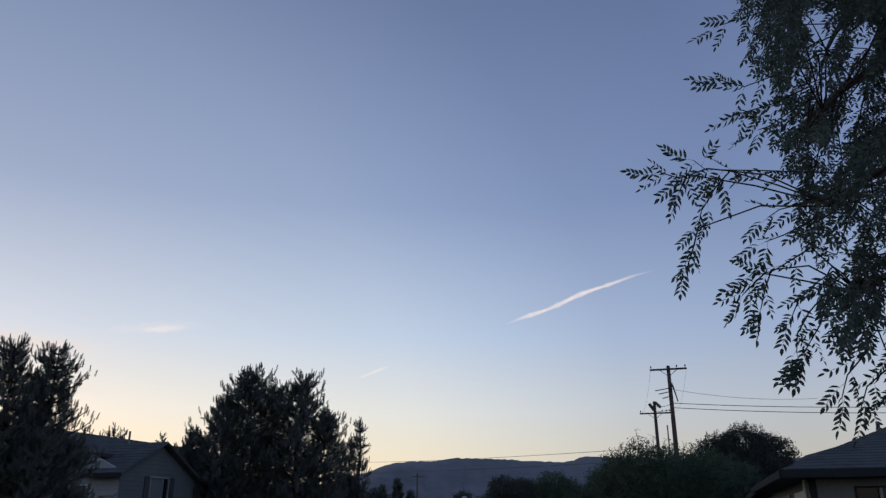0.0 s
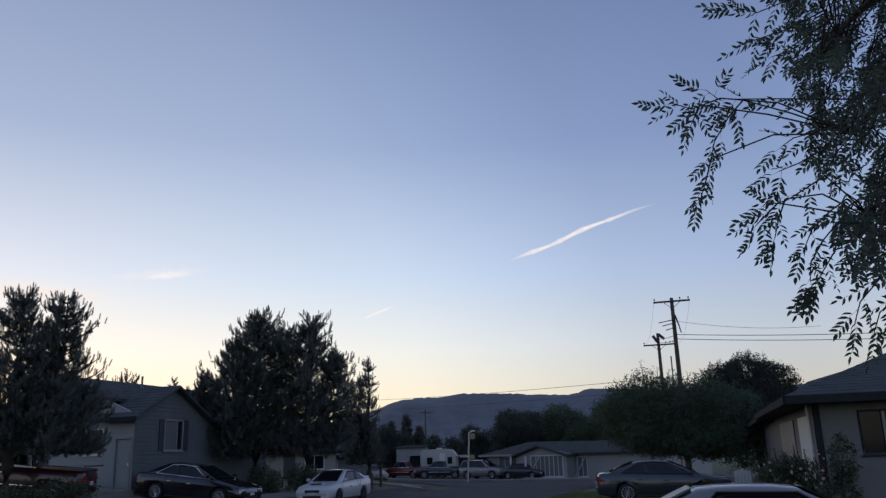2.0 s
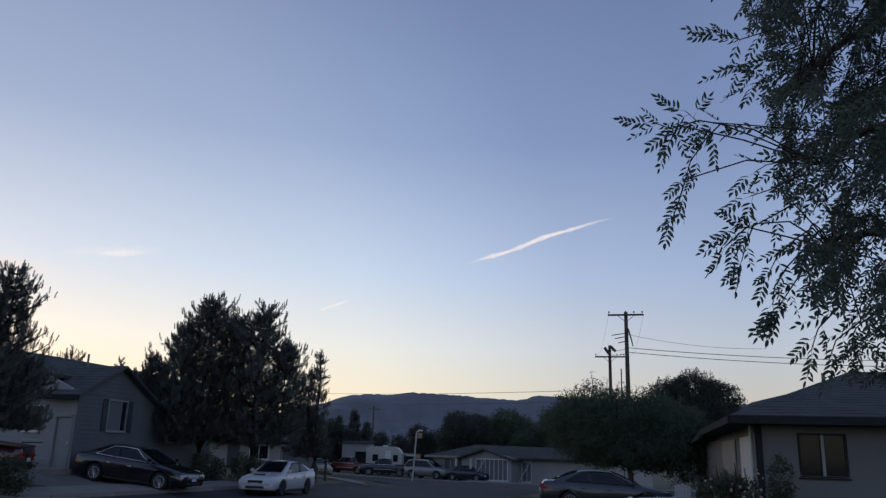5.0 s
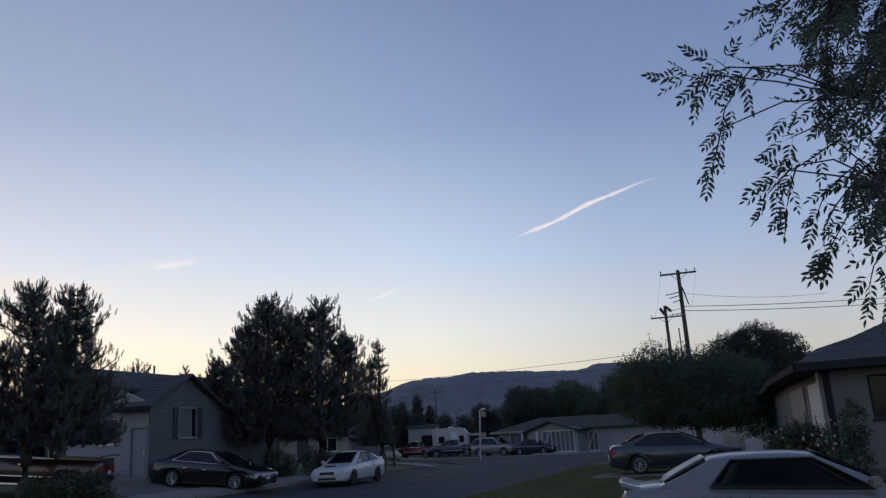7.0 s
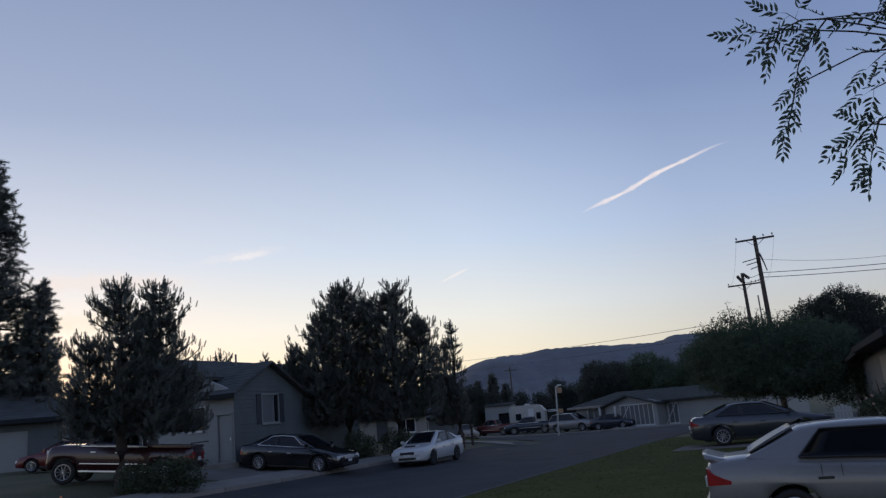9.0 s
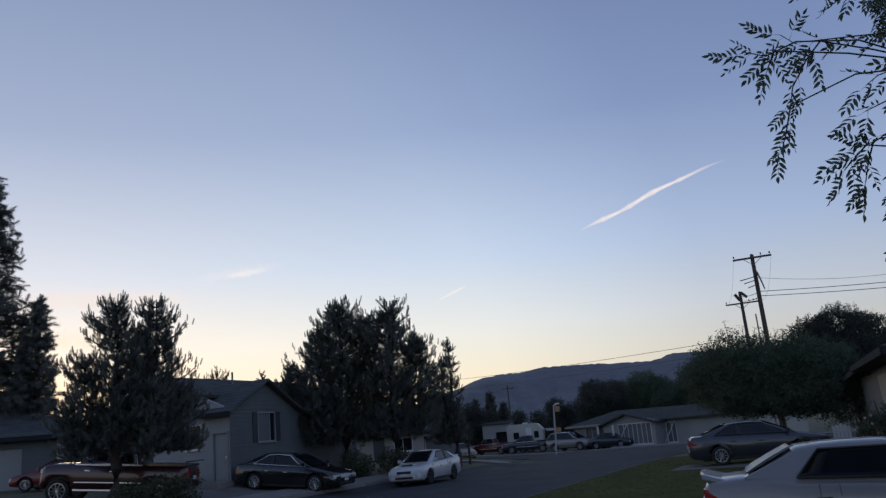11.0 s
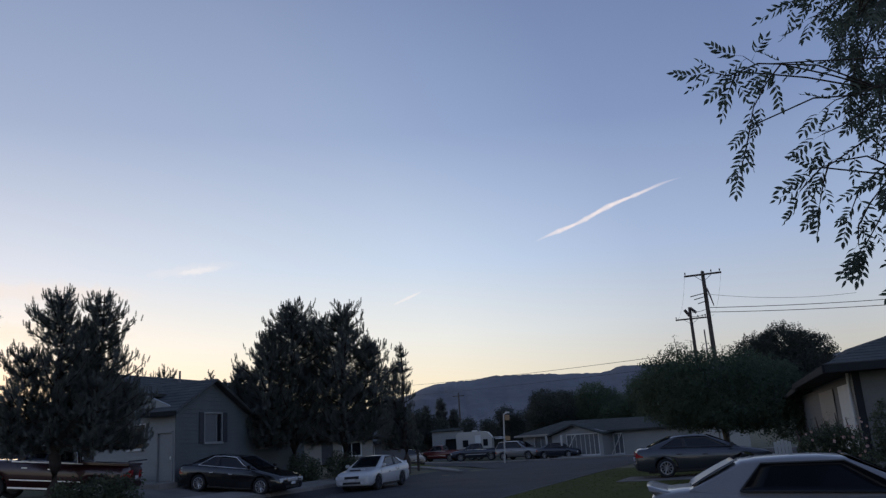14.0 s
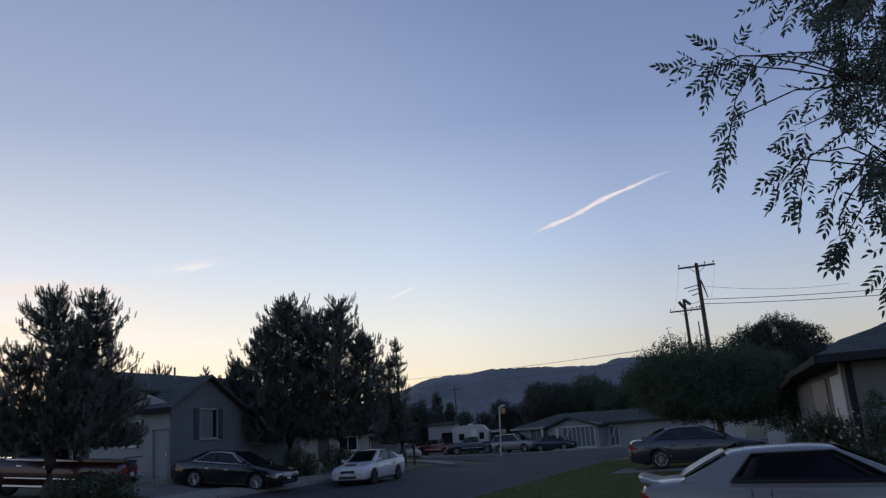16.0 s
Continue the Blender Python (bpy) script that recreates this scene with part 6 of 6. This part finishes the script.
# trees beyond the cross street
for n, (az, d, el, w, dark) in enumerate(((4.3, 98, 3.1, 3.0, True), (6.6, 104, 2.9, 3.4, True), (9.0, 96, 3.4, 3.6, False), (11.4, 92, 3.6, 3.2, False), (2.4, 108, 2.1, 2.4, True), (-7.0, 84, 2.9, 2.6, True), (0.9, 118, 1.3, 2.2, True), (-4.6, 96, 2.3, 2.4, True), (-0.6, 110, 1.5, 2.0, True), (13.6, 88, 3.2, 3.0, False))):
    p = spot(az, d)
    top = rise(el, d) - p.z
    rng = np.random.default_rng(50 + n)
    w *= 1.25
    lobes = [(rng.normal(0, w * 0.35), rng.normal(0, w * 0.3), top * f, w * g, w * g, top * hgt) for f, g, hgt in ((0.80, 0.50, 0.20), (0.62, 0.75, 0.26), (0.45, 0.85, 0.26), (0.28, 0.8, 0.22))]
    leafy(p, lobes, M["leaf_dark"] if dark else M["leaf"], "dark broadleaf tree beyond the cross street" if dark else "dim green broadleaf tree behind the white house", 60 + n, 0.65, 34, ((0, 0, 0), top * 0.45, 0.2))
p = spot(-2.75, 100)
pine(p, [(0, 0, rise(2.9, 100) - p.z, 1.0), (1.6, 0.5, rise(2.1, 100) - p.z, 1.0), (-1.9, 0.3, rise(2.5, 100) - p.z, 1.0)], reach(NARROW, 1.3), "small dark pointed conifers before the bluff", 71, 0.7, 0.8, 0.8)

# bushes
p = spot(-26.2, 28.6)
leafy(p, [(-0.7, 0, 0.55, 0.75, 0.6, 0.6), (0.25, 0, 0.62, 0.8, 0.6, 0.62), (0.95, 0.2, 0.6, 0.6, 0.5, 0.6)], M["leaf_bush"], "dark rounded shrub at the yard's edge", 41, 0.34, 55, None, "shrub", category="bush")
for az, d, r, h, s in ((-12.7, 39.6, 0.75, 0.75, 42), (-9.9, 40.3, 0.95, 0.80, 43), (-13.9, 44, 0.8, 0.6, 44)):
    p = spot(az, d)
    leafy(p, [(0, 0, h * 0.75, r, r, h), (0.4, 0.2, h * 0.6, r * 0.7, r * 0.7, h * 0.8)], M["leaf_bush"], "dark clipped hedge bush under the pines", s, 0.32, 45, None, "bush", category="bush")
p = spot(22.6, 20.6)
roses = leafy(p, [(-0.35, 0, 0.55, 0.45, 0.45, 0.6), (0.2, 0, 0.6, 0.5, 0.5, 0.62), (0.6, 0.1, 0.55, 0.4, 0.4, 0.55), (-0.15, 0, 1.15, 0.5, 0.4, 0.42), (0.4, 0.05, 1.22, 0.5, 0.4, 0.42), (0.1, 0, 1.42, 0.4, 0.35, 0.28)], M["leaf_bush"], "rose bush with pale pink blooms before the house", 45, 0.20, 105, None, "rose_bush", category="bush",
              sprigs=[(dx, 0.0, 1.35, h) for dx, h in ((-0.6, 0.3), (-0.3, 0.45), (-0.1, 0.55), (0.15, 0.5), (0.35, 0.6), (0.6, 0.5), (0.8, 0.3))])
rng = np.random.default_rng(46)
petal = []
for k in range(6):
    a = 2 * math.pi * k / 6
    petal += [(0, 0, 0), (0.06 * math.cos(a), 0.06 * math.sin(a), 0.03), (0.06 * math.cos(a + 1.0), 0.06 * math.sin(a + 1.0), 0.035)]
blooms = [(rng.uniform(-0.75, 0.85), rng.uniform(-0.5, -0.1), rng.uniform(0.9, 1.9)) for _ in range(26)]
spread("blooms", petal, [(3 * k, 3 * k + 1, 3 * k + 2) for k in range(6)], poses(blooms, rng.normal(0, 0.5, (26, 3)) + np.array([0, -1, 0.4]), rng.uniform(0.45, 0.8, 26), rng), M["bloom"], roses, "pale pink blooms")["kind"] = "stuff"
p = spot(25.9, 22.4)
leafy(p, [(0, 0, 0.7, 0.42, 0.3, 0.75), (0.1, 0, 1.5, 0.36, 0.28, 0.75)], M["leaf_bush"], "upright shrub against the pale wall", 47, 0.26, 60, ((0, 0, 0), 1.2, 0.04), "shrub", category="bush")


# ---- the near tree: hanging compound leaves ----
def compound_leaf(seed, pairs, plain=False):
    """A pinnate leaf along z, one unit long: a rachis and pointed, folded leaflets that droop unevenly."""
    rng = np.random.default_rng(seed)
    verts, faces = [], []
    curl = rng.uniform(-0.12, 0.12)

    def leaflet(base, way, length, wide):
        way = (Vector(way) + Vector(rng.normal(0, 0.14, 3))).normalized()
        up = Vector((0, 1, 0)) + Vector(rng.normal(0, 0.35, 3))
        side_v = way.cross(up).normalized()
        up = side_v.cross(way).normalized()
        k = len(verts)
        b = Vector(base)
        wide *= rng.uniform(0.8, 1.2)
        length *= rng.uniform(0.8, 1.15)
        if plain:
            mid = b + way * length * 0.45 + up * wide * 0.3
            verts.extend([b, mid + side_v * wide, b + way * length - up * length * 0.14, mid - side_v * wide])
            faces.extend([(k, k + 1, k + 2), (k, k + 2, k + 3)])
            return
        low, mid, tip = b + way * length * 0.25, b + way * length * 0.62, b + way * length - up * length * 0.14
        verts.extend([b, low + side_v * wide * 0.85 + up * wide * 0.4, mid + side_v * wide * 0.9 + up * wide * 0.3, tip, mid - side_v * wide * 0.9 + up * wide * 0.3, low - side_v * wide * 0.85 + up * wide * 0.4, low, mid - up * wide * 0.1])
        faces.extend([(k, k + 1, k + 6), (k + 1, k + 2, k + 7), (k + 1, k + 7, k + 6), (k + 2, k + 3, k + 7), (k, k + 6, k + 5), (k + 6, k + 7, k + 5), (k + 5, k + 7, k + 4), (k + 7, k + 3, k + 4)])

    for n in range(pairs):
        z = 0.18 + 0.74 * n / pairs
        ln = 0.27 * (1 - 0.05 * n)
        x = curl * math.sin(z * 3)
        for sgn in (1, -1):
            if rng.uniform() > 0.06:
                leaflet((x, 0, z + 0.03 * (sgn < 0)), (sgn, -0.3, rng.uniform(0.7, 1.25)), ln, 0.043)
    leaflet((curl * math.sin(2.7), 0, 0.9), (0, 0, 1), 0.25, 0.043)
    for n in range(3):
        za, zb = 0.95 * n / 3, 0.95 * (n + 1) / 3
        xa, xb = curl * math.sin(za * 3), curl * math.sin(zb * 3)
        k = len(verts)
        verts.extend([Vector((xa - 0.007, 0, za)), Vector((xa + 0.007, 0, za)), Vector((xb, 0.005, zb)), Vector((xa, -0.008, za))])
        faces.extend([(k, k + 1, k + 2), (k + 1, k + 3, k + 2)])
    return verts, faces


def near_tree():
    rng = np.random.default_rng(7)
    foot = spot(43, 6.2)
    t = thing("ash_tree", Matrix.Translation(foot), "near tree with drooping twigs of compound leaves", "tree")
    inv = Matrix.Translation(-foot)

    def at(az, el, d):
        return inv @ spot(az + 0.5, d, rise(el - 0.3, d))

    high = 5.6
    path = [Vector((0.02 * k * math.sin(k), 0.015 * k, high * k / 8)) for k in range(9)]
    path[0].z -= 0.15
    tubes("trunk", [(path, [0.19 * (1.3 if k == 0 else 1 - 0.085 * k) for k in range(9)])], M["bark"], t, "", 12)
    # the outer twigs, thick end first: azimuth and elevation in degrees, at one distance each
    twigs = []

    def twig(d, *way):
        twigs.append([(az, el, d - 0.04 * k) for k, (az, el) in enumerate(way)])

    twig(4.7, (30.8, 21.9), (27.9, 22.6), (25.1, 23.2), (22.9, 23.6), (21.4, 23.9), (20.7, 24.6))
    twig(4.6, (21.6, 23.9), (19.5, 23.5), (18.2, 24.1))
    twig(4.6, (20.1, 23.7), (19.4, 22.6))
    twig(4.7, (23.1, 23.5), (22.0, 22.6), (20.8, 21.1), (20.2, 19.3))
    twig(4.65, (20.4, 19.9), (19.8, 18.3), (19.4, 17.4))
    twig(4.75, (27.6, 17.6), (26.1, 16.9), (25.0, 16.4), (23.6, 16.2))
    twig(4.7, (24.9, 16.5), (24.3, 15.2), (23.9, 14.0))
    twig(4.7, (24.4, 16.3), (23.4, 15.5), (22.8, 15.0))
    twig(4.8, (28.4, 15.2), (27.4, 12.6), (26.3, 11.1), (25.7, 10.5))
    twig(4.75, (26.8, 13.4), (25.9, 12.1), (25.7, 10.9))
    twig(4.8, (27.6, 15.3), (26.3, 14.3), (25.7, 13.2))
    twig(4.75, (28.6, 20.6), (27.1, 20.5), (26.0, 20.4), (25.2, 20.0))
    twig(4.75, (28.0, 19.4), (26.1, 18.7), (24.8, 18.4))
    twig(4.85, (30.0, 27.5), (27.6, 26.6), (26.2, 26.0), (25.4, 25.9))
    twig(4.9, (30.2, 29.8), (27.1, 29.2), (24.9, 28.9), (23.4, 29.6))
    twig(4.9, (29.4, 28.0), (26.6, 27.4), (24.2, 27.2))
    twig(5.0, (30.5, 33.6), (27.0, 33.4), (23.8, 33.2))
    twig(5.0, (31.0, 9.6), (29.4, 8.4), (28.9, 7.2))
    twig(5.0, (29.8, 10.6), (28.4, 9.2), (27.9, 7.9))
    outer = len(twigs)

    def border(el):
        """The azimuth at which the leafy mass begins at an elevation."""
        return lerp_table([(6, 29.0), (9, 28.6), (11, 28.4), (13, 27.6), (16, 26.6), (19, 26.2), (23, 25.6), (26, 25.2), (30, 25.0), (36, 24.0), (44, 23.5)], el) + 0.9

    for n in range(370):
        el = rng.uniform(8, 44)
        edge_az = border(el)
        az = edge_az + (rng.uniform(0.8, 4.5) if n < 60 else rng.uniform(3.5, 20))
        d = rng.uniform(4.6, 7.0)
        drop = rng.uniform(-0.8, 3.4)
        stop = max(border(max(6, el - drop)) + rng.uniform(0.0, 1.2), az - rng.uniform(0.6, 3.0))
        low = 6.4 + 0.5 * rng.uniform(0, 1)
        twigs.append([(az + (stop - az) * k / 4, max(low, el - drop * (k / 4) ** 1.6), d - 0.05 * k) for k in range(5)])
    stems, leaves, ups, sizes = [], [], [], []
    joints, near, across = [], [], []
    for n, tw in enumerate(twigs):
        pts = [at(*q) for q in tw]
        stems.append((pts, [0.0042 * (1 - k / (len(pts) + 0.3)) + 0.0012 for k in range(len(pts))]))
        joints.append(pts[0])
        total = sum((pts[k + 1] - pts[k]).length for k in range(len(pts) - 1))
        fine = n < outer + 60
        gap = 0.070 if n < outer else 0.050 if fine else lerp_table([(28, 0.042), (32, 0.030), (36, 0.015)], tw[0][0])
        count = max(3, int(total / gap))
        for i in range(count):
            g = (i + rng.uniform(0.1, 0.8)) / count * (len(pts) - 1)
            k = min(len(pts) - 2, int(g))
            p = pts[k].lerp(pts[k + 1], g - k)
            ahead = (pts[k + 1] - pts[k]).normalized()
            aside = ahead.cross((p + foot - Vector((0, 0, 1.7))).normalized()) * (1 if i % 2 else -1)
            w = ahead * rng.uniform(0.5, 1.0) + aside * rng.uniform(0.2, 0.8) + Vector((0, 0, -rng.uniform(0.1, 0.75))) + Vector(rng.normal(0, 0.22, 3))
            leaves.append(p), ups.append(w), sizes.append(rng.uniform(0.15, 0.24)), near.append(fine), across.append(w.cross(p + foot - Vector((0, 0, 1.7))).normalized())
        leaves.append(pts[-1]), ups.append((pts[-1] - pts[-2]).normalized() + Vector((0, 0, -0.25))), sizes.append(0.22), near.append(fine), across.append((pts[-1] - pts[-2]).cross(pts[-1] + foot - Vector((0, 0, 1.7))).normalized())
    # limbs: five that rise and arch out of the trunk, the twigs joining them where they pass nearest
    limbs, holds = [], []
    for k, (start, way) in enumerate(((3, ((39, 14, 5.8), (34, 15, 5.5), (29.8, 14.4, 5.2))), (4, ((39, 22, 6.0), (34, 22, 5.6), (29.5, 20, 5.2))), (5, ((39, 30, 6.2), (33, 28, 5.7), (28.5, 25.2, 5.25))), (6, ((40, 37, 6.1), (35, 36, 5.7), (30.5, 34.4, 5.3))), (5, ((46, 30, 5.6), (48, 36, 5.0), (46, 40, 4.6))), (4, ((42, 20, 5.4), (46, 16, 5.0), (47, 11, 4.8))), (5, ((37, 28, 6.8), (33, 32, 6.9), (30.5, 30, 6.4))), (3, ((40, 18, 6.8), (36, 13, 6.9), (32, 10, 6.5))))):
        pts = [path[start], *[at(*q) for q in way]]
        fine = []
        for i in range(len(pts) - 1):
            for j in range(4):
                fine.append(pts[i].lerp(pts[i + 1], j / 4) + Vector((0, 0, 0.05 * math.sin(3.1 * (i + j / 4)))))
        fine.append(pts[-1])
        limbs.append((fine, [0.06 * (1 - i / (len(fine) + 1.0)) + 0.006 for i in range(len(fine))]))
        holds += fine[3:]
    for j in joints:
        hub = min(holds, key=lambda q: (q - j).length)
        mid = hub.lerp(j, 0.55) + Vector((0, 0, 0.10 * rng.uniform(0, 1)))
        limbs.append(([hub, mid, j], [0.006, 0.005, 0.0042]))
    tagged(tubes("limbwork", limbs, M["bark"], t, "", 6), kind="stuff")
    tagged(tubes("twigwork", stems, M["bark"], t, "", 5), kind="stuff")
    every = poses([tuple(q) for q in leaves], [tuple(q) for q in ups], sizes, rng, [tuple(q) for q in across])
    near = np.array(near)
    for k, pairs in enumerate((5, 4, 6, 5, 4)):
        tagged(spread("foliage", *compound_leaf(80 + k, pairs), every[near][k::5], M["leaf_near"], t), kind="stuff")
        tagged(spread("inner_foliage", *compound_leaf(80 + k, pairs, True), every[~near][k::5], M["leaf_near"], t), kind="stuff")


near_tree()


# ---- grass blades along the lawn ----
def lawn_blades():
    rng = np.random.default_rng(11)
    pts = []
    for _ in range(16000):
        s, w = rng.uniform(-14, 11), rng.uniform(-13, -0.15)
        q = along(RIGHT_KERB, s, w)
        if q.length < 15 or q.y < 13:
            continue
        pts.append((q.x, q.y, land(q.x, q.y) + 0.055))
    n = len(pts)
    tuft = [(-0.03, 0, 0), (0.0, 0.0, 0), (-0.05, 0.02, 1.0), (0.0, 0, 0), (0.03, 0, 0), (0.045, -0.02, 0.9), (-0.01, 0.02, 0), (0.02, 0.02, 0), (0.0, 0.06, 0.8)]
    ob = spread("lawn_grass", [(x * 0.8, y * 0.8, z * 0.018) for x, y, z in tuft], [(0, 1, 2), (3, 4, 5), (6, 7, 8)], poses(pts, rng.normal(0, 0.22, (n, 3)) + np.array([0, 0, 1]), rng.uniform(0.6, 1.4, n), rng), M["blade"], None)
    tagged(ob, "short uneven blades of the lawn", kind="stuff")


lawn_blades()
